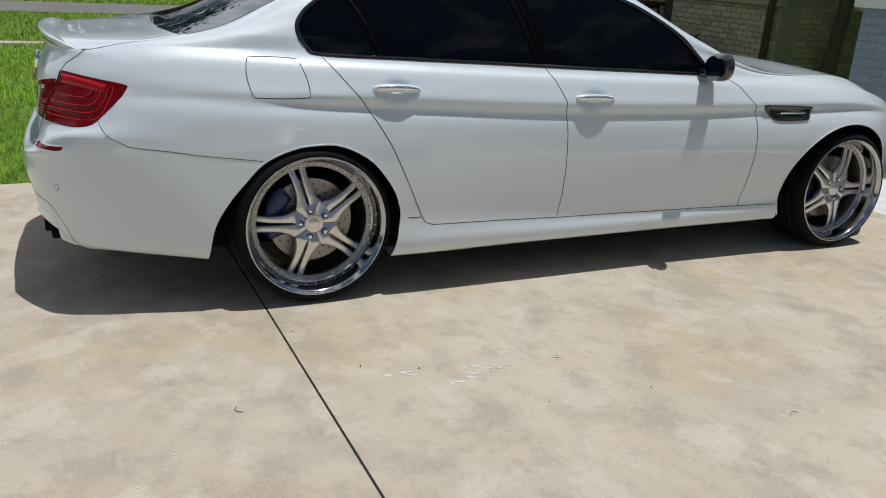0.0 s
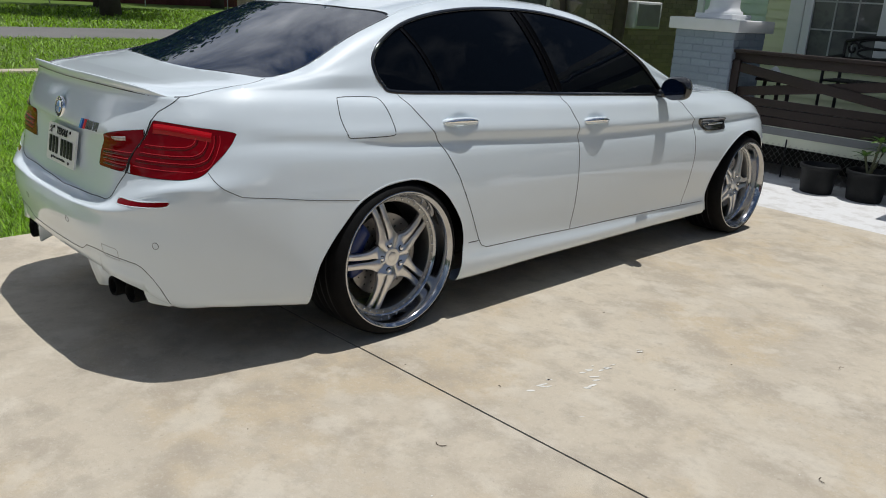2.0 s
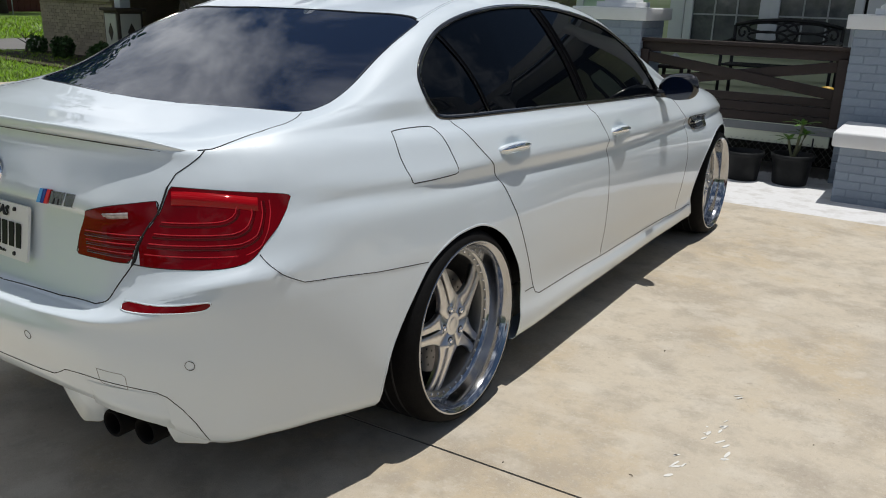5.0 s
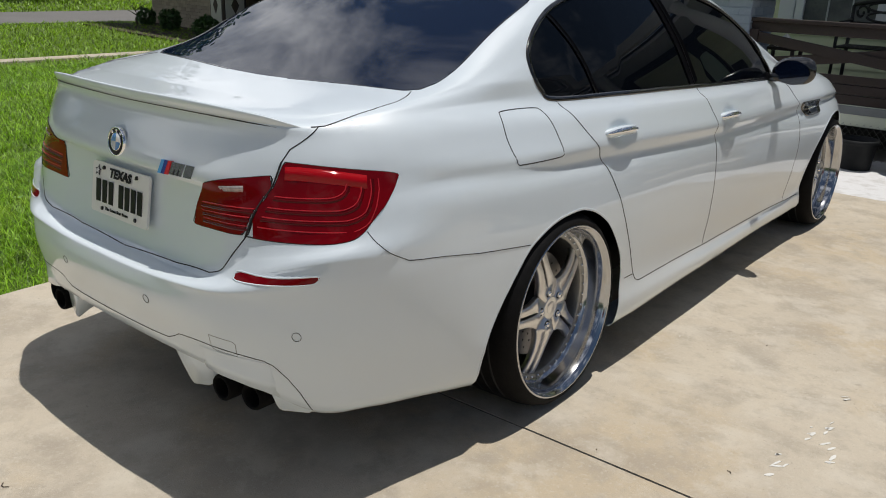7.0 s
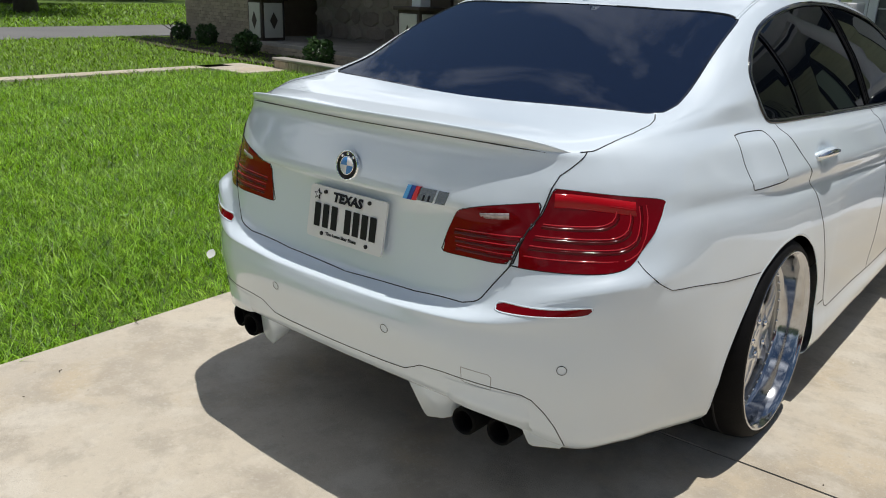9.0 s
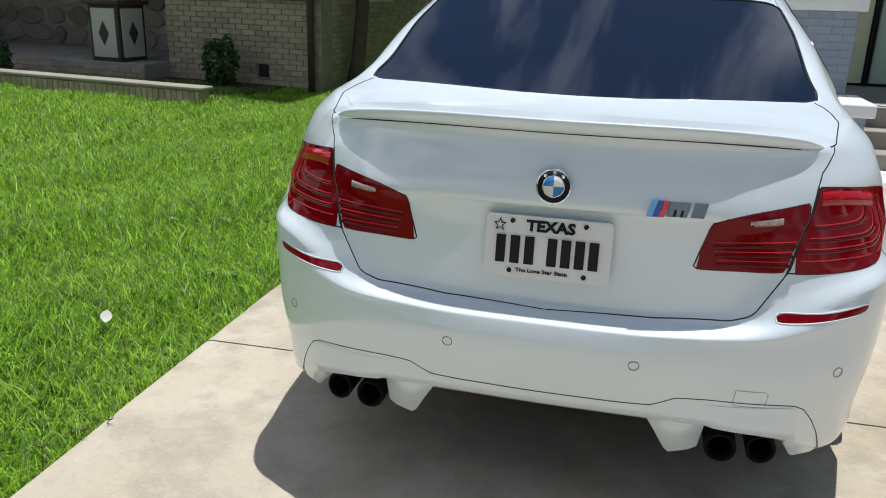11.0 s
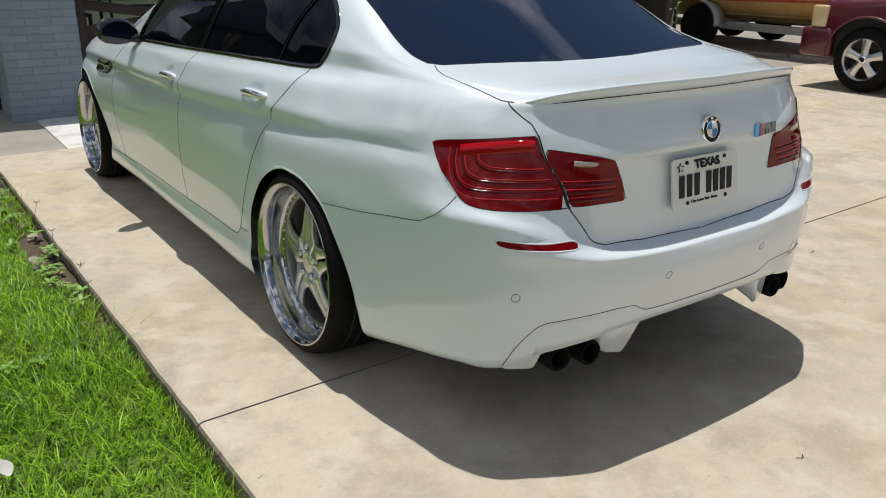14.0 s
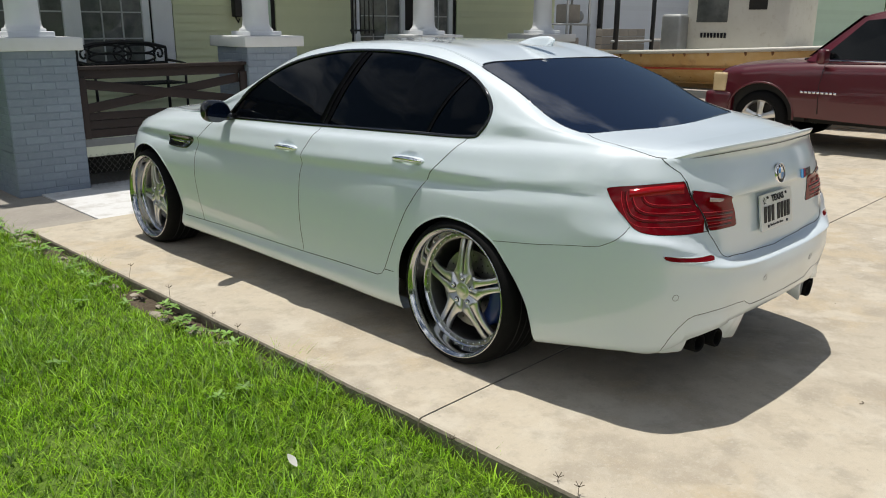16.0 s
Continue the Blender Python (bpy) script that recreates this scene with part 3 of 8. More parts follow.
def panel(name, ks, material, parent, side=1, inset=0.0, both=False, label=""):
    """The faces of some regions as one panel; side -1 is the mirrored half, both joins the halves."""
    sel = np.isin(region, ks)
    vs_all, fs_all, ns_all = [], [], []
    for sd in ((1, -1) if both else (side,)):
        q = quads[sel]
        used, inv = np.unique(q, return_inverse=True)
        q = inv.reshape(q.shape) + sum(len(v) for v in vs_all)
        fl = np.array([sd, 1, 1])
        vs_all.append((V[used] - NRM[used] * inset) * fl)
        ns_all.append(NRM[used] * fl)
        fs_all.append(q if sd > 0 else q[:, ::-1])
    vv, ff, nn = np.vstack(vs_all), np.vstack(fs_all), np.vstack(ns_all)
    if both:                                      # weld the halves along the middle
        _, first, where = np.unique(np.round(vv, 6) + 0.0, axis=0, return_index=True, return_inverse=True)
        vv, nn, ff = vv[first], nn[first], where.reshape(-1)[ff]
    me = bpy.data.meshes.new(name)
    me.from_pydata(vv.tolist(), [], ff.tolist())
    me.materials.append(material)
    smooth(me)
    me.validate()
    if len(me.vertices) == len(nn):
        me.normals_split_custom_set_from_vertices(nn.tolist())
    ob = new(name, me)
    ob.parent = parent
    if label:
        ob["label"] = label
    return ob


def ribbon(pts, width=.005, lift=.0007, top=False, rows=(.5, 12.0), closed=False, sides=(1, -1), shift=0.0):
    """A narrow strip on the body along a line of a chart, on both sides; returns verts and faces."""
    P = np.asarray(pts, float)
    if closed:
        P = np.vstack([P, P[:1]])
    L = np.concatenate([[0], np.cumsum(np.linalg.norm(np.diff(P, axis=0), axis=1))])
    t = np.linspace(0, L[-1], max(3, int(L[-1] / .012)))
    Q = np.stack([np.interp(t, L, P[:, 0]), np.interp(t, L, P[:, 1])], 1)
    s, r = locate(Q, top, rows)
    p, n = surf(s, r), NSIGN * normal(np.clip(s, .002, NS - .002), np.clip(r, .002, NR - .002))
    d = np.gradient(p, axis=0)
    w = np.cross(n, d)
    w /= np.maximum(np.linalg.norm(w, axis=1, keepdims=True), 1e-9)
    vs, fs_ = [], []
    for sd in sides:
        fl = np.array([sd, 1, 1])
        o = len(vs)
        prof = [(-.5, -.002), (-.5, lift), (.5, lift), (.5, -.002)]
        for a, b in prof:
            vs += [tuple(v) for v in (p + w * (a * width + shift) + n * b) * fl]
        m = len(p)
        for k in range(3):
            for i in range(m - 1):
                f = (o + k * m + i, o + k * m + i + 1, o + (k + 1) * m + i + 1, o + (k + 1) * m + i)
                fs_.append(f if sd > 0 else f[::-1])
    return vs, fs_


probe = normal(np.array([8.5]), np.array([5.0]))[0]
NSIGN = 1.0 if probe[0] > 0 else -1.0

car = thing("car", "white four-door sports sedan with dark tinted windows parked on the driveway", "car")
PN = {n: [k for k, q in enumerate(REGIONS) if q[0] == n] for n in {q[0] for q in REGIONS}}
panel("body_shell", [-1], M["paint"], car, both=True)
panel("rear_bumper", PN["bumper"], M["paint"], car, both=True)
trunk_lid = panel("trunk_lid", PN["trunk"], M["paint"], car, both=True)
panel("trunk_deck", PN["deck"], M["paint"], trunk_lid, both=True)
panel("hood", PN["hood"], M["paint"], car, both=True)
panel("rear_window", PN["rear_glass"], M["glass"], car, inset=.003, both=True, label="dark tinted rear window reflecting the sky")
panel("windshield", PN["windshield"], M["glass"], car, inset=.003, both=True)
doors = {}
for sd in (1, -1):
    doors["r", sd] = panel("rear_door", PN["r_door"], M["paint"], car, sd)
    doors["f", sd] = panel("front_door", PN["f_door"], M["paint"], car, sd)
    panel("fuel_flap" if sd > 0 else "quarter_panel", PN["fuel"], M["paint"], car, sd)
    panel("side_glass", PN["glass"], M["side_glass"], car, sd, inset=.006, label="black tinted side windows")

M["dark_under"] = mat("underbody_black", (0.005, 0.005, 0.005), 0.8, spec=0.1)
# tail lamps
def half_mirror(data, sd):
    v, f = data
    return ([(x * sd, y, z) for x, y, z in v], [q[::sd] for q in f])


ux = lambda x: float(U_FINE[200 + int(np.argmin(np.abs(plan[200:480, 0] - x)))])


def lens_line(z, turn, tip, width, lift):
    """A thin light guide: level from the seam, then curving up towards the outer tip."""
    xs = [.568 + (z - .75) * .27, .63, turn - .035, turn - .014, turn, turn + .005, tip]
    zs = [z, z - .001, z + .001, z + .005, z + .016, z + .030, .905]
    t = np.linspace(0, 6, 25)
    p = spline(np.stack([xs, zs], 1), t)
    return ribbon([(ux(a), b) for a, b in p], width, lift, rows=(6, 12), sides=(1,))


guides = ((.861, .728, .738), (.832, .748, .758), (.807, .762, .773), (.780, .773, .784))
bands_o = join(*[lens_line(z, a, b, .0028, .0027) for z, a, b in guides])
deep_o = join(*[lens_line(z - .008, a + .003, b + .003, .007, .0023) for z, a, b in guides[:3]])
rows_i = (((.549, .778), (.385, .768)), ((.553, .801), (.379, .787)), ((.560, .824), (.374, .808)))
bands_i = join(*[ribbon([ut(*a), ut((a[0] + b[0]) / 2, (a[1] + b[1]) / 2 + .001), ut(*b)], .0026, .0027, rows=(6, 12), sides=(1,)) for a, b in rows_i])
deep_i = join(*[ribbon([ut(a[0], a[1] - .010), ut((a[0] + b[0]) / 2, (a[1] + b[1]) / 2 - .009), ut(b[0], b[1] - .010)], .007, .0023, rows=(6, 12), sides=(1,)) for a, b in rows_i])
mask_o = ribbon([ut(.610, .918), ut(.64, .9185), ut(.68, .915), ut(.72, .909), ut(.765, .898)], .034, .0023, rows=(6, 12), sides=(1,))
eye_i = ribbon([ut(.522, .871), ut(.448, .860)], .016, .0027, rows=(6, 12), sides=(1,))
for sd in (1, -1):
    lamp = panel("tail_lamp", PN["tail_out"], M["red_dark"], car, sd, inset=-.002, label="dark red wraparound tail lamp")
    as_part("light_band", half_mirror(bands_o, sd), M["red_band"], lamp)
    as_part("lens_shade", half_mirror(deep_o, sd), M["red_deep"], lamp)
    as_part("turn_lens", half_mirror(mask_o, sd), M["red"], lamp, "bright red upper lens")
    lamp = panel("trunk_lamp", PN["tail_in"], M["red_dark"], car, sd, inset=-.002, label="dark red tail lamp on the trunk lid")
    as_part("light_band", half_mirror(bands_i, sd), M["red_band"], lamp)
    as_part("lens_shade", half_mirror(deep_i, sd), M["red_deep"], lamp)
    as_part("reverse_lens", half_mirror(eye_i, sd), M["clear"], lamp, "clear reversing lens")
    panel("rear_reflector", PN["reflect"], M["red_dark"], car, sd, inset=-.001, label="slim red reflector")

# shut lines
SEAM_TRUNK = [ut(.640, 1.028), ut(.606, .975), ut(.598, .945), ut(.572, .85)] + LID + [(U0 + .002, .603)]


def strip(name, material, pts, width=.0032, lift=.0007, sides=(1, -1), parent=None, **kw):
    """A strip as a part of its own on each side."""
    for sd in sides:
        as_part(name, ribbon(pts, width, lift, sides=(sd,), **kw), material, parent or car)


strip("door_gap", M["gap"], R_DOOR[:11])
strip("door_gap", M["gap"], F_DOOR[:8])
strip("door_gap", M["gap"], F_DOOR[7:])
strip("trunk_gap", M["gap"], SEAM_TRUNK, .0030)
strip("trunk_gap", M["gap"], SEAM_TRUNK[2:5], .0036, .0036)
strip("deck_gap", M["gap"], [(.642, -.865), (.667, -.76), (.679, -.66), (.674, -.56), (.660, -.508), (.638, -.468)], top=True, rows=(12, 16))
strip("bumper_gap", M["gap"], [(-.205, .622), (-.44, .648), (-.64, .680), (-.68, .69), (-.73, .73), (u_of(.79, -.78), .782)], .0022, rows=(3, 9))
strip("lamp_gap", M["gap"], TAIL_OUT, .0035, closed=True, rows=(6, 12))
strip("lamp_gap", M["gap"], TAIL_IN, .0035, closed=True, rows=(6, 12))
strip("fuel_gap", M["gap"], FUEL, sides=(1,), closed=True, rows=(8, 12))
strip("hood_gap", M["gap"], HOOD[3:10], top=True, rows=(12, 16))
strip("sill_gap", M["gap"], [(.405, .352), (.468, .352)])
strip("sill_gap", M["gap"], [(2.226, .286), (2.46, .283)])
strip("reflector_trim", M["paint"], REFLECT, .004, .0012, closed=True, rows=(3, 8))

# arch lips
lip = lambda y, z, a, b: [(y + a * math.cos(t), z + b * math.sin(t)) for t in np.linspace(-.25, math.pi + .25, 70)]
strip("arch_lip", M["paint"], [(y * 1.012, .3 + (z - .3) * 1.013) for y, z in ARCH_LINE[3:-3]], .006, .0006, rows=(.8, 10))
strip("arch_lip", M["paint"], lip(2.912, .318, .429, .392), .008, .0012, rows=(.8, 10))

# window trim: gloss black frame and pillars
strip("window_trim", M["black"], DLO, .017, .002, closed=True, rows=(11.2, 14.4))
strip("pillar_trim", M["pillar_black"], [(1.085, 1.0), (1.045, 1.1), (.985, 1.25), (.93, 1.37)], .075, -.003, rows=(11.4, 14.2))
strip("quarter_bar", M["pillar_black"], [(.315, 1.015), (.285, 1.1), (.235, 1.2), (.175, 1.285)], .02, -.003, rows=(11.4, 14.2))
strip("pillar_seal", M["pillar_black"], [(.93, 1.372), (.985, 1.25), (1.045, 1.1), (1.08, .99)], .006, .001, rows=(11.4, 14.2))
strip("glass_seal", M["black"], REAR_GLASS[1:-1], .007, .0005, top=True, rows=(13.4, 17))
strip("windshield_seal", M["black"], WINDSHIELD[1:-1], .016, .0005, top=True, rows=(13.4, 17))

# ditch along the roof rails
strip("roof_ditch", M["paint"], [(.582, .165), (.552, .45), (.545, .8), (.55, 1.1), (.565, 1.27)], .012, .0006, top=True, rows=(13.2, 16))

# lip spoiler on the trunk edge
sp = surf(np.linspace(0, 2.88, 50), np.full(50, 12.0))
sv, sf = [], []
full = np.vstack([sp[::-1] * FLIP, sp[1:]])
m_ = len(full)
for i, p in enumerate(full):
    k = 1 - (abs(i - (m_ - 1) / 2) / ((m_ - 1) / 2)) ** 3.5
    out = np.array([0, -1.0, 0])
    for a, b in ((.095, -.005), (.045, .010), (.006, .0225), (-.014, .027), (-.0175, .023), (-.013, .010), (-.004, -.006), (.03, -.012)):
        q = p - out * a * (k if a > 0 else 1) * (1 if a < .02 else k) + np.array([0, 0, b * k if b > 0 else b])
        if a < 0:
            q = p + out * (-a) * k + np.array([0, 0, b * k])
        sv.append(tuple(q))
for i in range(m_ - 1):
    for j in range(7):
        sf.append((i * 8 + j, (i + 1) * 8 + j, (i + 1) * 8 + j + 1, i * 8 + j + 1))
as_part("lip_spoiler", (sv, sf), M["paint"], trunk_lid)
as_part("spoiler_gap", tube([(p[0], p[1] - .003, p[2] - .007) for p in full[4:-4:3]], .0016, 6), M["gap"], trunk_lid)

# handles
for sd in (1, -1):
    for (hy, hz), key in zip(HANDLES, "rf"):
        pts = [(x, hy + y, hz + z) for x, y, z in ((.854, -.112, .002), (.870, -.085, .008), (.877, -.03, .011), (.878, .03, .010), (.871, .085, .005), (.856, .112, -.002))]
        pts = spread(pts, 15)
        v, f = tube([(sd * p[0], p[1], p[2]) for p in pts], .0135, 10, taper=[.35, .7, .9, 1, 1, 1, 1, 1, 1, 1, 1, .95, .85, .65, .3])
        v = [(p[0], p[1], hz + (p[2] - hz) * 1.25) for p in v]
        h = as_part("door_handle", (v, f), M["paint"], doors[key, sd])
        bright = tube([(sd * (p[0] + .011), p[1], p[2] + .005) for p in pts[1:-1]], .0105, 8, taper=[.35, .6, .8, .95, 1, 1, 1, 1, 1, .95, .8, .6, .35])
        as_part("chrome_strip", bright, M["chrome"], h, "chrome strip")

# mirrors
def mirror_shell(sd):
    bm = bmesh.new()
    bmesh.ops.create_uvsphere(bm, u_segments=28, v_segments=16, radius=1)
    for v in bm.verts:
        x, y, z = v.co
        k = 1 + .12 * x
        q = lambda t: math.copysign(abs(t) ** .8, t)
        X, Y, Z = q(x) * .112, y * (.056 if y > 0 else .036), q(z) * .071 * k
        Y += -.05 * x * .6
        if z < 0:
            Z *= .85
        v.co = ((.910 + X) * sd, 1.935 + Y, 1.002 + Z + .012 * x)
    if sd < 0:
        bmesh.ops.reverse_faces(bm, faces=bm.faces)
    return bm


for sd in (1, -1):
    mir = as_part("wing_mirror", mirror_shell(sd), M["carbon"], car, label="glossy black carbon wing mirror")
    as_part("mirror_arm", tube([(sd * .775, 1.93, .965), (sd * .82, 1.93, .968), (sd * .87, 1.94, .972)], .022, 8), M["black"], mir)
    gl = lathe([(0, 0), (.9, 0), (1.0, .02)], 24, "y")
    as_part("mirror_glass", ([(sd * (.915 + .088 * x), 1.895 - .026 * x + y * .01, 1.002 + .058 * z) for x, y, z in gl[0]], gl[1]), M["glass"], mir)

# side vents behind the front wheels
VENT = [(2.292, .812), (2.36, .815), (2.5, .81), (2.612, .803), (2.618, .79), (2.597, .75), (2.57, .735), (2.42, .733), (2.36, .742), (2.325, .77)]
def vent_grid(sd):
    o = rounded(VENT, 40)
    s, r = locate(o, False, (6, 11))
    p = surf(s, r)
    c = p.mean(0)
    v = [tuple(q * np.array([sd, 1, 1])) for k, dx in ((1, .001), (.93, .007), (.86, .007), (.8, .002)) for q in (c + (p - c) * k + np.array([dx, 0, 0]))]
    f = [(k * 40 + i, k * 40 + (i + 1) % 40, (k + 1) * 40 + (i + 1) % 40, (k + 1) * 40 + i) for k in range(3) for i in range(40)]
    f.append(tuple(120 + i for i in range(40)))
    return v, [q[::sd] for q in f]


for sd in (1, -1):
    vent = as_part("side_vent", vent_grid(sd), M["black"], car, label="gloss black fender vent")
    as_part("vent_bar", bx(sd * .873 - .006, sd * .873 + .006, 2.395, 2.56, .769, .781, .003), M["chrome"], vent, "chrome bar")

# front lamps (their rear tips show)
for sd in (1, -1):
    q = rounded([(3.27, .75), (3.36, .765), (3.50, .755), (3.56, .71), (3.48, .665), (3.36, .66), (3.29, .69)], 30)
    s, r = locate(np.stack([np.interp(q[:, 0], plan[500:, 1], U_FINE[500:]), q[:, 1]], 1), False, (5, 12))
    p = surf(s, r) + np.array([.003, 0, 0])
    v = [tuple(a * np.array([sd, 1, 1])) for a in p]
    as_part("head_lamp", (v + [tuple((p.mean(0) + np.array([.012, .01, 0])) * np.array([sd, 1, 1]))], [(i, (i + 1) % 30, 30)[::sd] for i in range(30)]), M["glass"], car)

# parking sensors
def ring_on(x, y, z, r, sd):
    s, rr = locate([(u_of(x, y), z)], False, (1, 6))
    p, n = surf(s, rr)[0], NSIGN * normal(s, rr)[0]
    m = Vector(n).to_track_quat("Z", "Y").to_matrix().to_4x4()
    m.translation = Vector(p)
    v, f = lathe([(r - .0012, .0004), (r - .0012, .001), (r, .001), (r, .0002)], 24, "z")
    return [tuple(np.array(m @ Vector(a)) * np.array([sd, 1, 1])) for a in v], [q[::sd] for q in f]


for sd in (1, -1):
    for x, y in ((.722, -.977), (.247, -1.093)):
        as_part("parking_sensor", ring_on(x, y, .518, .0128, sd), M["gap"], car)
tow = [(u_of(.47, -.995), .475), (u_of(.47, -.995), .43), (u_of(.54, -.975), .425), (u_of(.54, -.975), .47)]
as_part("tow_cover_gap", ribbon(tow + tow[:1], .0014, rows=(1, 5), sides=(1,)), M["seam"], car)

# diffuser line, fins and pipes
dl = [ut(.700, .287), ut(.685, .345), ut(.667, .385), ut(.640, .419), ut(.615, .430), ut(.48, .438), ut(.40, .440), ut(.33, .436), ut(.300, .420), ut(.272, .407), ut(.2, .404), (U0, .402)]
strip("diffuser_gap", M["gap"], dl, .0022, rows=(1, 5))
for sd in (1, -1):
    bm = bmesh.new()
    shape = [(.412, .40), (.408, .345), (.398, .285), (.376, .273), (.331, .266), (.318, .278), (.292, .325), (.268, .362), (.262, .40)]
    back = [bm.verts.new((sd * x, -1.046 + (.40 - z) * .06 + max(0, x - .3) * .25, z)) for x, z in shape]
    front = [bm.verts.new((sd * (x + .035), -.87, max(z, .325))) for x, z in shape]
    bm.faces.new(back)
    bm.faces.new(front[::-1])
    for i in range(9):
        bm.faces.new((back[i], back[(i + 1) % 9], front[(i + 1) % 9], front[i]))
    bmesh.ops.recalc_face_normals(bm, faces=bm.faces)
    bmesh.ops.bevel(bm, geom=[e for e in bm.edges if e.verts[0] in back and e.verts[1] in back], offset=.004, segments=2, affect="EDGES")
    as_part("diffuser_fin", bm, M["paint"], car)
    # hollow above the pipes, its lower lip drawn out
    xs = np.linspace(.405, .628, 16)
    hv = []
    for i, x in enumerate(xs):
        out = .015 * math.sin(math.pi * min(1, max(0, i / 15))) ** .4
        zb = float(np.interp(x, [.405, .52, .60, .628], [.362, .352, .335, .322]))
        top, low_ = (surf(*locate([ut(x, z)], False, (.6, 6)))[0] for z in (.424, zb))
        for f_, o in ((0, .0012), (.25, .10), (.6, .5), (1, 1)):
            p = top * (1 - f_) + low_ * f_
            hv.append((sd * p[0], p[1] - (out * o if f_ else .0012), p[2]))
        hv.append((sd * low_[0], low_[1] + .03, low_[2] - .004))
    as_part("pipe_surround", (hv, [(i * 5 + j, i * 5 + j + 1, (i + 1) * 5 + j + 1, (i + 1) * 5 + j)[::sd] for i in range(15) for j in range(4)]), M["paint"], car)
    # corner skirt outside the pipes
    sk = [(.600, -.992, .345), (.618, -.990, .305), (.633, -.985, .277), (.70, -.938, .272), (.722, -.905, .30), (.722, -.905, .37), (.60, -.985, .37)]
    v = [(sd * x, y, z) for x, y, z in sk] + [(sd * (x - .03), y + .16, z) for x, y, z in sk]
    f = [tuple(range(7)), tuple(range(13, 6, -1))] + [(i, (i + 1) % 7, 7 + (i + 1) % 7, 7 + i) for i in range(7)]
    bm = bmesh.new()
    vv = [bm.verts.new(a) for a in v]
    for q in f:
        bm.faces.new([vv[i] for i in q])
    bmesh.ops.recalc_face_normals(bm, faces=bm.faces)
    bmesh.ops.bevel(bm, geom=list(bm.edges), offset=.005, segments=2, affect="EDGES")
    as_part("corner_skirt", bm, M["paint"], car)
    as_part("valance", bx(min(sd * .36, sd * .66), max(sd * .36, sd * .66), -.90, -.70, .31, .40, .02), M["dark_under"], car)
    for px, py in ((.452, -1.026), (.553, -1.008)):
        v, f = lathe([(.029, .12), (.029, .008), (.031, .002), (.036, 0), (.039, .005), (.039, .30)], 28, "y")
        as_part("exhaust_pipe", ([(sd * px + a, py + b, .298 + c) for a, b, c in v], f), M["dark_under"], car, "blackened exhaust tip")
as_part("underbody", bx(-.66, .66, -.62, 3.3, .20, .36, .04), M["dark_under"], car)
as_part("rear_undertray", bx(-.60, .60, -.93, -.60, .405, .43, .01), M["dark_under"], car)

# roof fin
fin = []
for t in np.linspace(0, 1, 12):
    y = .45 - .21 * t
    h = .046 * math.sin(min(1, t * 1.25) * math.pi / 2) * (1 if t < .9 else 1 - (t - .9) * 3)
    w = .034 * (math.sin(min(1, t * 1.4 + .1) * math.pi / 2)) * (1 - .3 * t)
    z = 1.396 + .05 * (y - .2)
    fin += [(-w, y, z), (-w * .55, y - .015 * t, z + h * .6), (-.006, y - .03 * t, z + h), (.006, y - .03 * t, z + h), (w * .55, y - .015 * t, z + h * .6), (w, y, z)]
ff = [(i * 6 + j, i * 6 + j + 1, (i + 1) * 6 + j + 1, (i + 1) * 6 + j) for i in range(11) for j in range(5)] + [(0, 1, 2, 3, 4, 5), tuple(66 + k for k in range(5, -1, -1))]
as_part("roof_antenna", (fin, ff), M["paint"], car)

# round emblem, coloured badge, plate: on the trunk lid
M["emblem_blue"] = mat("emblem_blue", (0.03, 0.22, 0.6), 0.3, coat=0.3)
M["emblem_white"] = mat("emblem_white", (0.8, 0.8, 0.8), 0.2, coat=1)
M["stripe_blue"] = mat("stripe_blue", (0.10, 0.38, 0.75), 0.25, coat=1)
M["stripe_navy"] = mat("stripe_navy", (0.02, 0.06, 0.30), 0.25, coat=1)
M["stripe_red"] = mat("stripe_red", (0.65, 0.03, 0.04), 0.25, coat=1)
M["plate"] = mat("plate_white", (0.78, 0.78, 0.76), 0.35, spots=[(15, 0.15, (0.6, 0.6, 0.57), 0.4, 0.7)])
M["ink"] = mat("plate_ink", (0.012, 0.012, 0.015), 0.45, spec=0.2)
M["badge_metal"] = mat("badge_metal", (0.30, 0.31, 0.33), 0.2, 0.8)
TILT_E = pose(0, -1.0215, .915, -7, 0, 0)


def disc_y(r0, r1, y0, y1, a0=0.0, a1=2 * math.pi, n=40):
    """A flat ring sector facing -y."""
    v, f = [], []
    for i in range(n + 1):
        a = a0 + (a1 - a0) * i / n
        for r, y in ((r0, y1), (r0, y0), (r1, y0), (r1, y1)):
            v.append((r * math.cos(a), y, r * math.sin(a)))
    for i in range(n):
        for j in range(3):
            f.append((i * 4 + j, (i + 1) * 4 + j, (i + 1) * 4 + j + 1, i * 4 + j + 1))
    return v, f


def placed(data, m, parent, name, material, label="", shade=True):
    v, f = data
    return as_part(name, ([m @ Vector(p) for p in v], f), material, parent, label, shade)


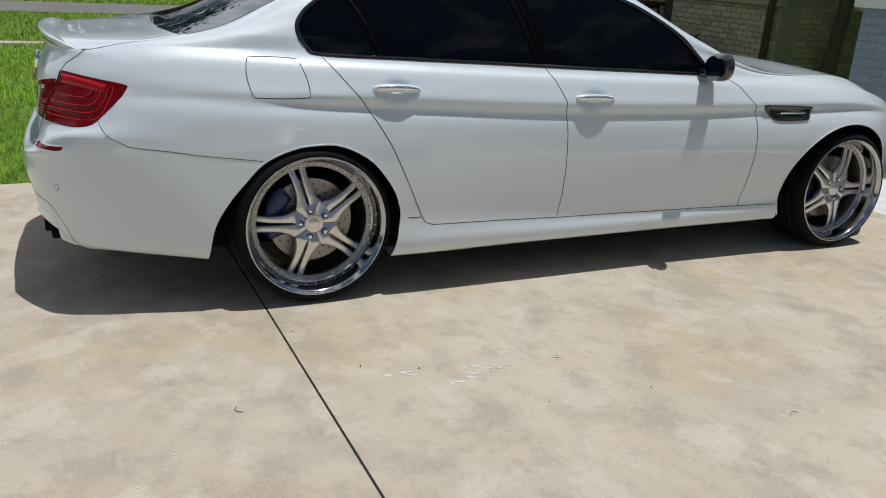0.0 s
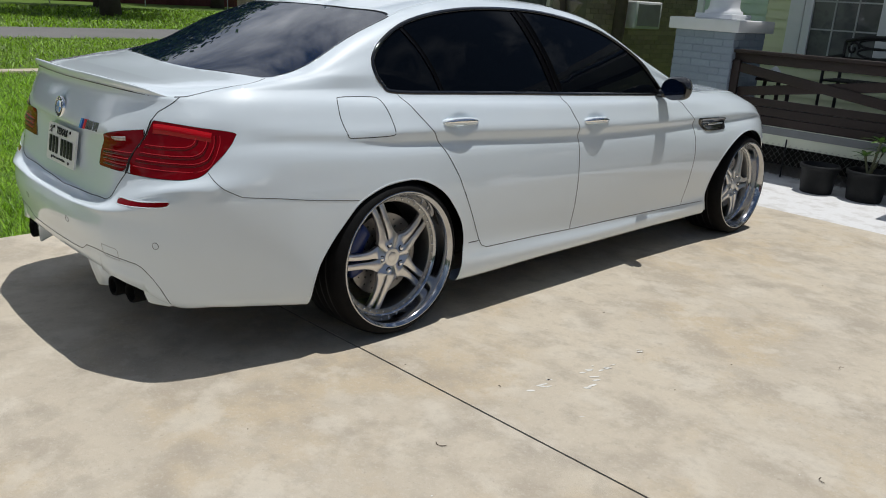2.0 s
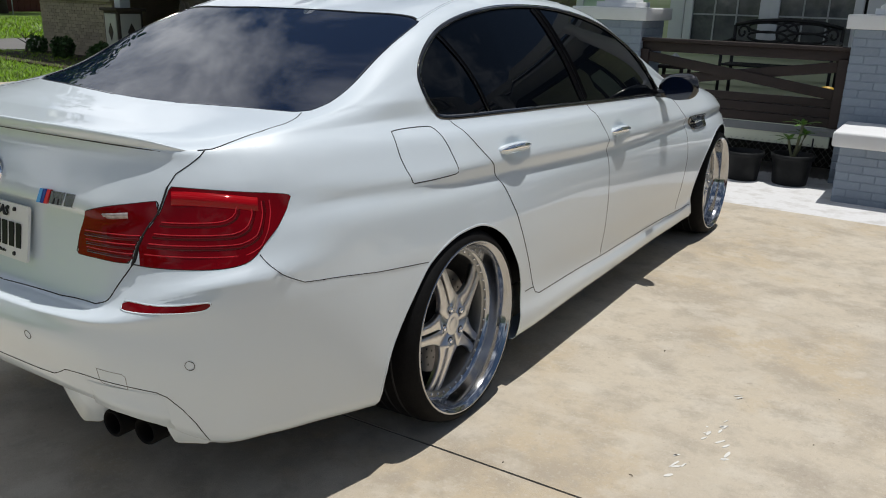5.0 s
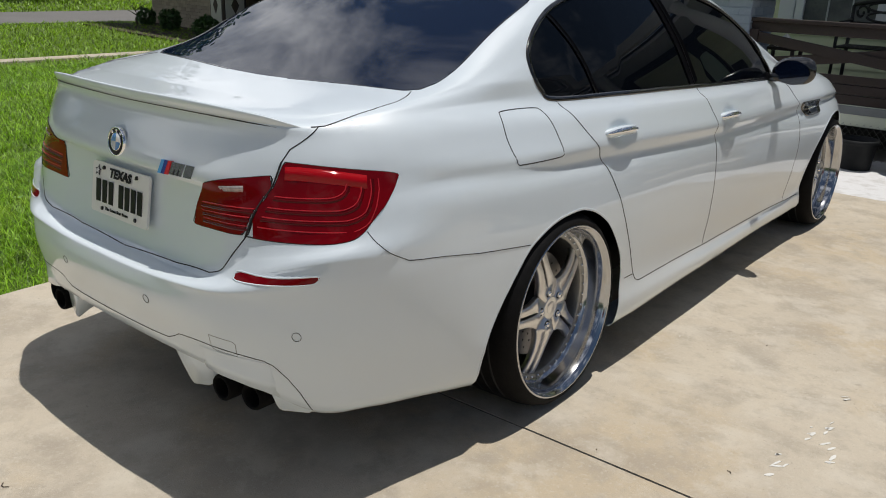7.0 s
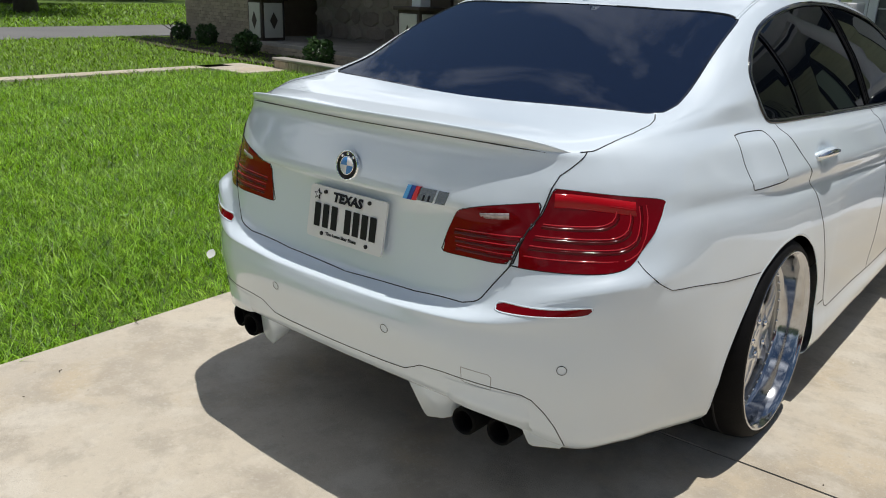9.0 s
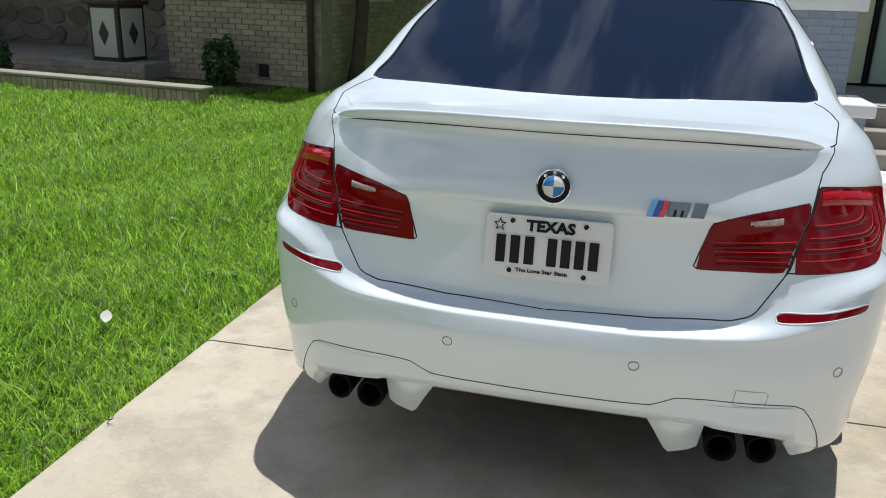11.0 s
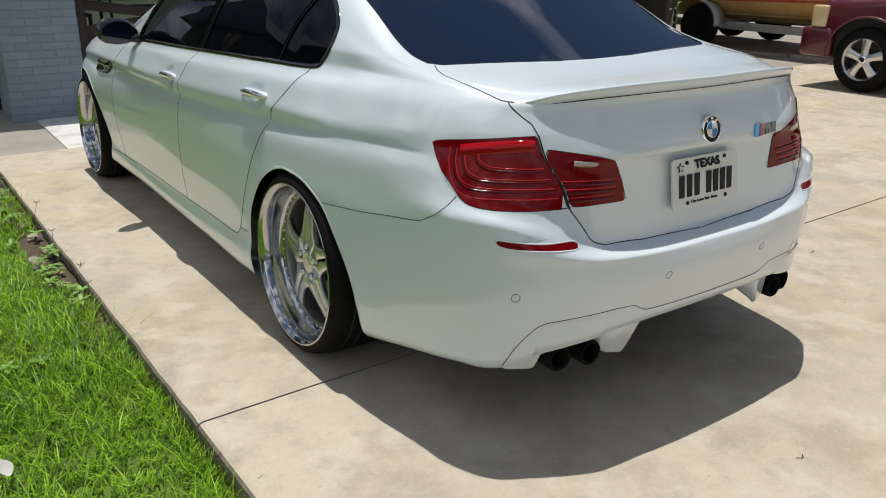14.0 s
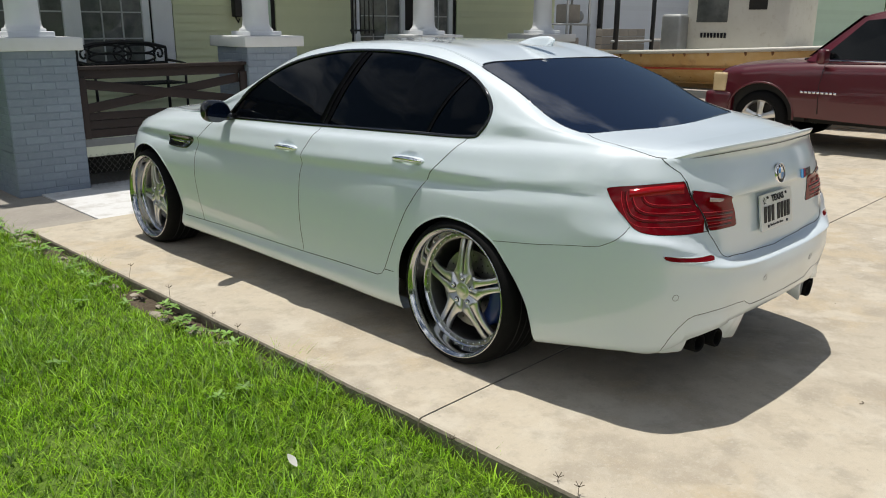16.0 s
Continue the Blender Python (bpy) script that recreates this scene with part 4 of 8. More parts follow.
emblem = placed(disc_y(0.0, .0405, -.006, .004), TILT_E, trunk_lid, "round_emblem", M["ink"], "round emblem with blue and white quarters")
placed(disc_y(.0385, .0415, -.0072, .004), TILT_E, emblem, "rim", M["chrome"])
placed(disc_y(.0245, .0262, -.0072, 0), TILT_E, emblem, "inner_rim", M["chrome"])
for k in range(4):
    placed(disc_y(0.0, .0245, -.0066, 0, k * math.pi / 2, (k + 1) * math.pi / 2, 12), TILT_E, emblem, "quarter", M["emblem_blue"] if k % 2 else M["emblem_white"])
for a in (130, 90, 50):
    c, s_ = math.cos(radians(a)), math.sin(radians(a))
    placed(tuple(join(disc_y(0, .0048, -.0069, 0, n=6))), TILT_E @ Matrix.Translation((.0322 * c, 0, .0322 * s_)), emblem, "mark", M["chrome"])


def slab(points, y0, y1):
    n = len(points)
    v = [(x, y0, z) for x, z in points] + [(x, y1, z) for x, z in points]
    f = [tuple(range(n)), tuple(range(2 * n - 1, n - 1, -1))] + [(i, n + i, n + (i + 1) % n, (i + 1) % n) for i in range(n)]
    return v, f


badge_m = pose(.281, -1.0195, .884, -7, 0, 7)
badge = placed(slab([(-.020, -.017), (.026, -.017), (.034, .017), (-.012, .017)], -.0015, .006), badge_m, trunk_lid, "rear_badge", M["badge_metal"], "chrome badge with three coloured stripes", False)
for k, mm in enumerate(("stripe_blue", "stripe_navy", "stripe_red")):
    x = -.064 + k * .0135
    placed(slab([(x, -.019), (x + .012, -.019), (x + .023, .019), (x + .011, .019)], -.003, .006), badge_m, badge, "stripe", M[mm], "", False)
placed(slab([(.034, -.017), (.064, -.017), (.072, .017), (.042, .017)], -.0015, .006), badge_m, badge, "block", M["badge_metal"], "", False)
for pts in ([(-.006, -.017), (.0, -.017), (.004, .004), (-.002, .004)], [(.010, -.017), (.016, -.017), (.020, .004), (.014, .004)], [(.040, -.006), (.060, -.006), (.061, .000), (.041, .000)]):
    placed(slab(pts, -.0020, .002), badge_m, badge, "groove", M["ink"], "", False)

plate_m = pose(-.004, -1.0145, .757, -7.5, 0, 0)
plate = placed(slab([(-.146, -.076), (.146, -.076), (.1525, -.069), (.1525, .069), (.146, .076), (-.146, .076), (-.1525, .069), (-.1525, -.069)], -.003, .004), plate_m, trunk_lid, "licence_plate", M["plate"], "white embossed licence plate", False)


def text_on(body, size, m, parent, name, material, thick=.0006, bold=0.0, wide=1.0):
    c = bpy.data.curves.new(name, "FONT")
    c.body, c.size, c.extrude, c.align_x, c.align_y, c.offset = body, size, thick, "CENTER", "CENTER", bold
    c.resolution_u = 2
    tmp = bpy.data.objects.new(name, c)
    scene.collection.objects.link(tmp)
    me = bpy.data.meshes.new_from_object(tmp.evaluated_get(bpy.context.evaluated_depsgraph_get()))
    bpy.data.objects.remove(tmp)
    bpy.data.curves.remove(c)
    me.transform(m @ pose(0, 0, 0, 90) @ Matrix.Diagonal((wide, 1, 1, 1)))
    me.materials.append(material)
    ob = new(name, me)
    ob.parent = parent
    return ob


text_on("TEXAS", .036, plate_m @ Matrix.Translation((.005, -.0038, .052)), plate, "lettering", M["ink"], bold=.0017, wide=1.1)
text_on("The Lone Star State", .0135, plate_m @ Matrix.Translation((-.01, -.0038, -.058)), plate, "lettering", M["ink"], bold=.0003, wide=1.15)
for x in (-.113, -.078, -.043, .012, .045, .078, .111):
    placed(slab([(x - .0115, -.042), (x + .0115, -.042), (x + .0115, .026), (x - .0115, .026)], -.0038, -.002), plate_m, plate, "bar", M["ink"], "", False)
star = [((.017 if i % 2 == 0 else .007) * math.sin(i * math.pi / 5) - .118, (.017 if i % 2 == 0 else .007) * math.cos(i * math.pi / 5) + .05) for i in range(10)]
placed(slab(star, -.0038, -.002), plate_m, plate, "star", M["ink"], "", False)
placed(slab([(-.118 + (x + .118) * .62, .05 + (z - .05) * .62) for x, z in star], -.0042, -.003), plate_m, plate, "star_centre", M["plate"], "", False)
for x, z in ((-.088, .062), (.088, .062), (-.088, -.06), (.092, -.06)):
    placed(disc_y(0, .006, -.006, 0, n=10), plate_m @ Matrix.Translation((x, 0, z)), plate, "screw", M["plastic"])

# ---- wheels ----
def spoke_mesh():
    """One forked spoke along +z of the wheel, flaring into the hub, outward along +x."""
    zs = np.linspace(.03, .252, 28)
    yo = np.interp(zs, [.03, .06, .078, .086, .095, .108, .125, .15, .19, .252], [.0214, .0434, .0562, .0575, .0515, .0445, .0392, .0350, .0335, .0375])
    yi = np.interp(zs, [.03, .078, .088, .10, .18, .252], [0, .0005, .0035, .0052, .0062, .0105])
    face = np.interp(zs, [.03, .08, .12, .16, .20, .23, .252], [.006, .008, .007, .003, -.004, -.012, -.022])
    parts_ = []
    for sg in (1, -1):
        v = []
        for z, o, i_, x in zip(zs, yo, yi, face):
            c = .0022 if i_ > .003 else .0
            for y, h in ((i_, -.022), (i_, -c), (i_ + c, 0), (o - .0028, 0), (o, -.003), (o, -.022)):
                v.append((x + h, sg * y, z))
        f = [(i * 6 + j, i * 6 + (j + 1) % 6, (i + 1) * 6 + (j + 1) % 6, (i + 1) * 6 + j)[::sg] for i in range(27) for j in range(6)]
        f += [tuple(range(5, -1, -1))[::sg], tuple(162 + j for j in range(6))[::sg]]
        parts_.append((v, f))
    return join(*parts_)


def wheel(name_label):
    bar_ = lathe([(.243, -.20), (.243, -.048), (.246, -.044), (.266, -.042), (.290, -.044), (.290, -.20)], 64, "x")
    wh = as_part("wheel", bar_, M["barrel"], car, name_label)
    as_part("rim_lip", lathe([(.262, -.048), (.2665, -.041), (.272, -.038), (.2755, -.030), (.279, -.004), (.284, .026), (.290, .038), (.296, .0405), (.2975, .045), (.302, .047), (.306, .043), (.306, .030), (.295, -.02)], 96, "x"), M["lip_polish"], wh, "polished chrome lip")
    prof = [(.298, .040), (.308, .046), (.318, .043), (.332, .030), (.341, .010), (.345, -.012), (.347, -.04), (.3475, -.10), (.3475, -.18), (.343, -.225), (.330, -.25), (.300, -.26)]
    v, f = lathe(prof, 96, "x")
    as_part("tyre", (v, f), M["rubber"], wh, "black low-profile tyre")
    gr_ = []
    for h in (-.035, -.08, -.125, -.17, -.21):
        gr_.append(lathe([(.3470, h - .004), (.3483, h - .003), (.3483, h + .003), (.3470, h + .004)], 72, "x"))
    as_part("tread_groove", join(*gr_), M["gap"], wh)
    sp_ = spoke_mesh()
    deep = Matrix.Translation((-.028, 0, 0))
    for k in range(5):
        m = deep @ pose(0, 0, 0, 72 * k)
        as_part("spoke", ([m @ Vector(p) for p in sp_[0]], sp_[1]), M["brushed"], wh)
    as_part("hub", lathe([(0, -.0205), (.038, -.0205), (.041, -.0212), (.0415, -.068)], 48, "x"), M["brushed"], wh)
    as_part("centre_cap", lathe([(0, -.0188), (.022, -.0190), (.0235, -.0198), (.024, -.024)], 32, "x"), M["brushed"], wh)
    for k in range(5):
        m = deep @ pose(0, 0, 0, 72 * k) @ Matrix.Translation((.0062, 0, .060))
        v, f = lathe([(0, .010), (.007, .010), (.0095, .007), (.0105, .0005)], 10, "x")
        as_part("lug_nut", ([m @ Vector(p) for p in v], f), M["chrome"], wh)
        v, f = lathe([(.0105, -.001), (.0105, .0012), (.0148, .0012), (.0150, -.001)], 14, "x")
        as_part("lug_recess", ([m @ Vector(p) for p in v], f), M["gap"], wh)
    bolts = []
    for k in range(40):
        m = pose(0, 0, 0, 9 * k + 4.5) @ Matrix.Translation((-.0435, 0, .2555))
        v, f = lathe([(0, .007), (.003, .007), (.0048, .005), (.005, 0)], 8, "x")
        bolts.append(([m @ Vector(p) for p in v], f))
    as_part("lip_bolts", join(*bolts), M["chrome"], wh)["kind"] = "stuff"
    dv, df = lathe([(.08, -.085), (.185, -.085), (.185, -.115), (.08, -.115)], 64, "x")
    d = as_part("brake_disc", (dv, df), M["disc"], wh, "drilled steel brake disc", False)
    holes = []
    for k in range(60):
        a = radians(k * 6 + (k % 3) * 2)
        r_ = .11 + .025 * (k % 3)
        v, f = lathe([(0, .0008), (.004, .0008), (.004, -.001)], 8, "x")
        holes.append(([(x - .085, y + r_ * math.cos(a), z + r_ * math.sin(a)) for x, y, z in v], f))
    as_part("drilled_holes", join(*holes), M["gap"], d)["kind"] = "stuff"
    as_part("hat", lathe([(0, -.05), (.07, -.05), (.082, -.06), (.084, -.10)], 40, "x"), M["plastic"], wh)
    return wh


def caliper(parent, m):
    vs, fs_ = [], []
    ring = [(-.125, .13), (-.068, .125), (-.060, .135), (-.058, .185), (-.066, .200), (-.125, .206)]
    for i in range(13):
        a = radians(-36 + 6 * i)
        k = 1 - .12 * (abs(i - 6) / 6) ** 3
        vs += [(x, -.16 * math.sin(a) + (r_ - .16) * -math.sin(a) * k, .16 * math.cos(a) + (r_ - .16) * math.cos(a) * k) for x, r_ in ring]
    fs_ = [(i * 6 + j, i * 6 + (j + 1) % 6, (i + 1) * 6 + (j + 1) % 6, (i + 1) * 6 + j) for i in range(12) for j in range(6)] + [tuple(range(5, -1, -1)), tuple(72 + j for j in range(6))]
    ob = as_part("brake_caliper", (vs, fs_), M["caliper"], parent, "blue brake caliper")
    ob.data.transform(m)
    return ob


spots_z = .332 - FALL * 2.62
w0 = wheel("five double-spoke alloy wheel with polished lip")
caliper(car, Matrix.Identity(4)).name = "brake_caliper"
cal = [o for o in car.children if o.name.startswith("brake_caliper")][0]
spots_w = [(.881, .008, .337, 0, -2.0, 16, 75, .974), (.902, 3.02, spots_z, 0, -1.5, -22, 105, .958), (-.881, .008, .337, 180, -2.0, 2, -100, .974), (-.902, 3.02, spots_z, 180, -1.5, 20, -95, .958)]
for k, (x, y, z, rz, camber, spin, ca, size) in enumerate(spots_w):
    base = pose(x, y, z, 0, 0, rz) @ pose(0, 0, 0, 0, camber, 0)
    m = base @ pose(0, 0, 0, spin) @ Matrix.Diagonal((1, size, size, 1))
    w_ = w0 if k == 0 else copy_thing(w0, m)
    w_.matrix_basis = m
    c_ = cal if k == 0 else cal.copy()
    if k:
        scene.collection.objects.link(c_)
    c_.matrix_basis = base @ pose(0, 0, 0, ca)
# wheel wells
for y in (.005, 2.912):
    for sd in (1, -1):
        v, f = lathe([(.40, 0), (.40, -.30), (.05, -.30)], 40, "x")
        v = [(sd * (.80 + a), y + b * (1.02 if y < 1 else 1.08), .33 + c * (.98 if y < 1 else 1.0)) for a, b, c in v]
        as_part("wheel_well", (v, [q for q in f if min(v[i][2] for i in q) > .21]), M["dark_under"], car)

# the flanks: wider along the doors and sills, longer ahead of the middle pillar
def flank(co):
    """Adds the fullness of the doors, sills and front wings to a place on the body."""
    x, y, z = co[:, 0], co[:, 1], co[:, 2]
    y2 = y + .055 * np.clip(y - 1.2, 0, 9)
    side = np.interp(y2, [-.1, .2, .5, 1.2, 2.3, 2.8, 3.4, 3.8], [0, .003, .019, .034, .043, .045, .03, 0])
    low = np.interp(y2, [-.95, -.65, -.42, .35, 1.16, 2.5, 3.4], [0, .012, .032, .026, .014, -.018, -.01]) * np.clip((.62 - z) / .29, 0, 1)
    high = -.019 * np.clip((z - .84) / .06, 0, 1) * np.clip((1.09 - z) / .05, 0, 1) * np.interp(y2, [-.98, -.75, -.2, 0, .2], [0, 1, 1, .4, 0])
    side = side * np.interp(z, [.95, 1.4], [1, .55])
    w = np.clip((np.abs(x) - .3) / .45, 0, 1)
    w = w * w * (3 - 2 * w)
    rear = np.interp(z, [.80, .88, 1.0], [0, .014, .020]) * np.clip((-.6 - y) / .2, 0, 1) * (1 + .45 * np.clip((np.abs(x) - .4) / .2, 0, 1))
    corner = np.clip((np.abs(x) - .48) / .22, 0, 1) * np.clip((-.5 - y) / .3, 0, 1) * np.interp(z, [.8, .95], [1, .25])
    return np.stack([x + np.sign(x) * ((side + low + high) * w - .013 * corner), y2 + rear + .026 * corner, z - .3 * rear - .010 * corner - FALL * np.clip(y2 - .4, 0, 9)], 1)


for ob in car.children_recursive:
    if ob.type == "MESH" and not ob.name.startswith(("wheel.", "brake_caliper")) and ob.name != "wheel" and not (ob.parent and ob.parent.name.split(".")[0] in ("wheel", "brake_disc")):
        co = np.empty(len(ob.data.vertices) * 3)
        ob.data.vertices.foreach_get("co", co)
        ob.data.vertices.foreach_set("co", flank(co.reshape(-1, 3)).ravel())
        ob.data.update()

# ---- ground, driveway, road ----
M["concrete"] = mat("driveway_concrete", (0.517, 0.455, 0.359), 0.88, bump=(0.25, 240),
                    spots=[(0.55, 0.7, (0.409, 0.360, 0.291), 0.44, 0.62), (1.7, 0.5, (0.325, 0.290, 0.240), 0.56, 0.66), (4.6, 0.45, (0.315, 0.278, 0.226), 0.57, 0.66), (1.2, 0.6, (0.483, 0.390, 0.260), 0.50, 0.60), (2.6, 0.6, (0.340, 0.295, 0.234), 0.51, 0.61), (3.6, 0.6, (0.571, 0.520, 0.432), 0.53, 0.62), (9, 0.45, (0.369, 0.325, 0.260), 0.54, 0.64), (7, 0.45, (0.547, 0.495, 0.406), 0.54, 0.66), (26, 0.35, (0.389, 0.345, 0.281), 0.52, 0.68),
                           (60, 0.3, (0.591, 0.545, 0.463), 0.55, 0.66), (150, 0.5, (0.261, 0.225, 0.177), 0.60, 0.70), (190, 0.5, (0.650, 0.600, 0.520), 0.60, 0.70), (30, 0.5, (0.281, 0.240, 0.192), 0.65, 0.70)])
M["rubble"] = mat("pale_rubble", (0.40, 0.355, 0.285), 0.95, bump=(0.6, 80), spots=[(30, 0.6, (0.24, 0.20, 0.15), 0.45, 0.65)])
M["concrete_edge"] = mat("slab_edge", (0.23, 0.20, 0.155), 0.95, bump=(0.5, 60), spots=[(8, 0.6, (0.10, 0.085, 0.06), 0.4, 0.65), (30, 0.4, (0.34, 0.31, 0.25), 0.5, 0.7)])
M["old_concrete"] = mat("worn_concrete", (0.34, 0.31, 0.27), 0.9, bump=(0.3, 90), spots=[(2, 0.5, (0.22, 0.20, 0.18), 0.4, 0.65), (30, 0.3, (0.45, 0.42, 0.38), 0.5, 0.7)])
M["white_pad"] = mat("worn_white_paint", (0.66, 0.66, 0.66), 0.8, bump=(0.2, 60), spots=[(5, 0.6, (0.42, 0.40, 0.37), 0.5, 0.66), (30, 0.3, (0.5, 0.48, 0.45), 0.5, 0.7)])
M["soil"] = mat("lawn_soil", (0.085, 0.15, 0.017), 0.95, bump=(0.6, 40), spots=[(3, 0.6, (0.115, 0.195, 0.02), 0.4, 0.65), (0.3, 0.4, (0.14, 0.215, 0.027), 0.4, 0.65), (25, 0.5, (0.05, 0.045, 0.02), 0.55, 0.7)])
M["asphalt"] = mat("road_asphalt", (0.17, 0.165, 0.16), 0.9, spots=[(0.6, 0.4, (0.12, 0.12, 0.115), 0.4, 0.65), (60, 0.3, (0.24, 0.23, 0.22), 0.5, 0.7)], bump=(0.2, 80))
M["debris"] = mat("dry_bits", (0.07, 0.05, 0.03), 0.9)
M["white_flake"] = mat("white_flake", (0.68, 0.67, 0.63), 0.7)

GZ = -0.085
tagged(as_part("ground", bx(-400, 400, -400, 400, -2.0, GZ), M["soil"], shade=False), "green lawn ground between the houses", "lawn", kind="structure")
EDGE0, EDGE1 = -1.36, -1.485
edge = lambda y: EDGE0 + (EDGE1 - EDGE0) * (y + 3) / 8.6


def slab_piece(name, x1, y0, y1, n=40):
    """A cast slab with a rounded, slightly uneven left edge."""
    vs, fs_ = [], []
    for i in range(n + 1):
        y = y0 + (y1 - y0) * i / n
        w = .006 * noise.noise((y * 3.1, 2.0, 0)) + .004 * noise.noise((y * 11, 5.0, 0))
        e = edge(y) + w
        for x, z in ((x1, 0), (e + .02, 0), (e + .008, -.004), (e + .001, -.014), (e, -.03), (e + .012 + 2 * w, -.13), (x1, -.13)):
            vs.append((x, y, z))
    for i in range(n):
        for j in range(6):
            fs_.append((i * 7 + j, i * 7 + j + 1, (i + 1) * 7 + j + 1, (i + 1) * 7 + j))
    fs_ += [tuple(range(6, -1, -1)), tuple(n * 7 + j for j in range(7))]
    ob = as_part(name, (vs, fs_), M["concrete"], None, shade=False)
    ob.data.materials.append(M["concrete_edge"])
    for p in ob.data.polygons:
        if abs(p.normal.z) < .6 and p.center.x < 0:
            p.material_index = 1
    return ob


drive = thing("driveway", "pale stained concrete driveway with a dark joint", "driveway", kind="structure")
turn_joint = lambda x: -.062 + .029 * (x + 1.4)
for y0, y1 in ((-30, -.2240), (-.2150, 4.0)):
    ob = slab_piece("slab", 9.6, y0, y1, 60)
    for v_ in ob.data.vertices:
        v_.co.y += turn_joint(v_.co.x) * max(0.0, 1 - abs(v_.co.y + .22) / 3)
        v_.co.z -= FALL * max(0.0, v_.co.y - .4)
    ob.parent = drive
fill = as_part("joint_filler", bx(-1.36, 9.6, -.226, -.213, -.12, -.004), M["gap"], drive, shade=False)
for v_ in fill.data.vertices:
    v_.co.y += turn_joint(v_.co.x)
for y0, y1, x0, x1 in ((-30, 4.74, 9.61, 40),):
    as_part("slab", bx(x0, x1, y0, y1, -.13, -.004), M["concrete"], drive, shade=False)
tagged(as_part("side_yard", bx(9.55, 40, 4.75, 30, -.13, -.012), M["old_concrete"], shade=False), "worn grey concrete side yard", "pavement", kind="structure")
tagged(as_part("porch_apron", bx(-.92, 4.6, 4.02, 5.5, -.06, -.036, .004), M["white_pad"]), "worn white-painted strip before the porch", "pavement", kind="structure")
tagged(as_part("house_footing", bx(-1.56, 9.54, 4.005, 7.6, -.12, -.05, .004), M["old_concrete"]), "dark worn concrete beside the porch", "pavement", kind="structure")
tagged(as_part("road", bx(-21.6, -17.4, -300, 300, GZ - .2, GZ + .02), M["asphalt"], shade=False), "grey asphalt road across the lawns", "road", kind="structure")
walkway = thing("garden_path", "narrow pale concrete path through the lawn", "path", kind="structure")
y = -24.0
while y < 5.4:
    as_part("path_slab", bx(-10.56, -10.22, y, y + 1.197, GZ - .1, GZ + .035, .01), M["concrete"], walkway)
    y += 1.2
as_part("path_slab", bx(-10.56, -9.2, 5.45, 6.4, GZ - .1, GZ + .035, .01), M["concrete"], walkway)

# chips of white paint and dry bits on the slab
rng = random.Random(4)
SCRAPES = ((1.684, .451, .05, 7), (1.655, .385, .04, 4), (1.632, .134, .03, 4), (1.677, .736, .02, 2), (1.739, .29, .04, 4), (1.60, .20, .03, 2), (1.85, .05, .03, 1), (2.9, -.55, .05, 2))
for cx, cy, spr, count in SCRAPES:
    for i in range(count):
        x, y, a = cx + rng.gauss(0, spr * .35), cy + rng.gauss(0, spr), radians(rng.gauss(62, 16))
        long_, wide_ = rng.choice((.006, .012, .02, .032)), rng.uniform(.002, .006)
        ring = []
        for k in range(9):
            t = 2 * math.pi * k / 9
            u, v = long_ * math.cos(t) * rng.uniform(.6, 1.1), wide_ * math.sin(t) * rng.uniform(.5, 1.4)
            ring.append((x + u * math.cos(a) - v * math.sin(a), y + u * math.sin(a) + v * math.cos(a)))
        vs = [(p, q, .0003) for p, q in ring] + [(p, q, .0014) for p, q in ring]
        as_part("paint_fleck", (vs, [tuple(range(9, 18))] + [(k, (k + 1) % 9, 9 + (k + 1) % 9, 9 + k) for k in range(9)]), M["white_flake"], drive, shade=False)
for i in range(70):
    cx, cy = rng.uniform(-1.3, 4.2), rng.uniform(-3.0, 2.4)
    if -1 < cx < 1 and cy > -1.2:
        continue
    r0 = rng.uniform(.0012, .0032)
    ring = [(cx + r0 * rng.uniform(.6, 1.4) * math.cos(k * 1.05), cy + r0 * rng.uniform(.6, 1.8) * math.sin(k * 1.05)) for k in range(6)]
    vs = [(p, q, .0003) for p, q in ring] + [(p, q, .0018) for p, q in ring]
    as_part("paint_fleck", (vs, [tuple(range(6, 12))] + [(k, (k + 1) % 6, 6 + (k + 1) % 6, 6 + k) for k in range(6)]), M["white_flake"] if i % 3 else M["debris"], drive, shade=False)
TWIGS = [(1.694, -.474, .024), (1.529, .002, .008), (.02, -1.46, .02), (-1.16, -1.36, .01), (2.6, .35, .02), (1.42, -1.75, .012), (2.3, 1.3, .02), (3.0, -.9, .012), (1.314, .972, .008)]
for cx, cy, l_ in TWIGS:
    a = rng.uniform(0, 6.3)
    pts = [(cx + l_ * t * math.cos(a + .6 * t), cy + l_ * t * math.sin(a + .6 * t), .003) for t in (-1, -.3, .3, 1)]
    tagged(as_part("twig", tube(pts, .0012, 5), M["debris"]), "tiny dry twig lying on the concrete", "twig", "bits on the driveway")

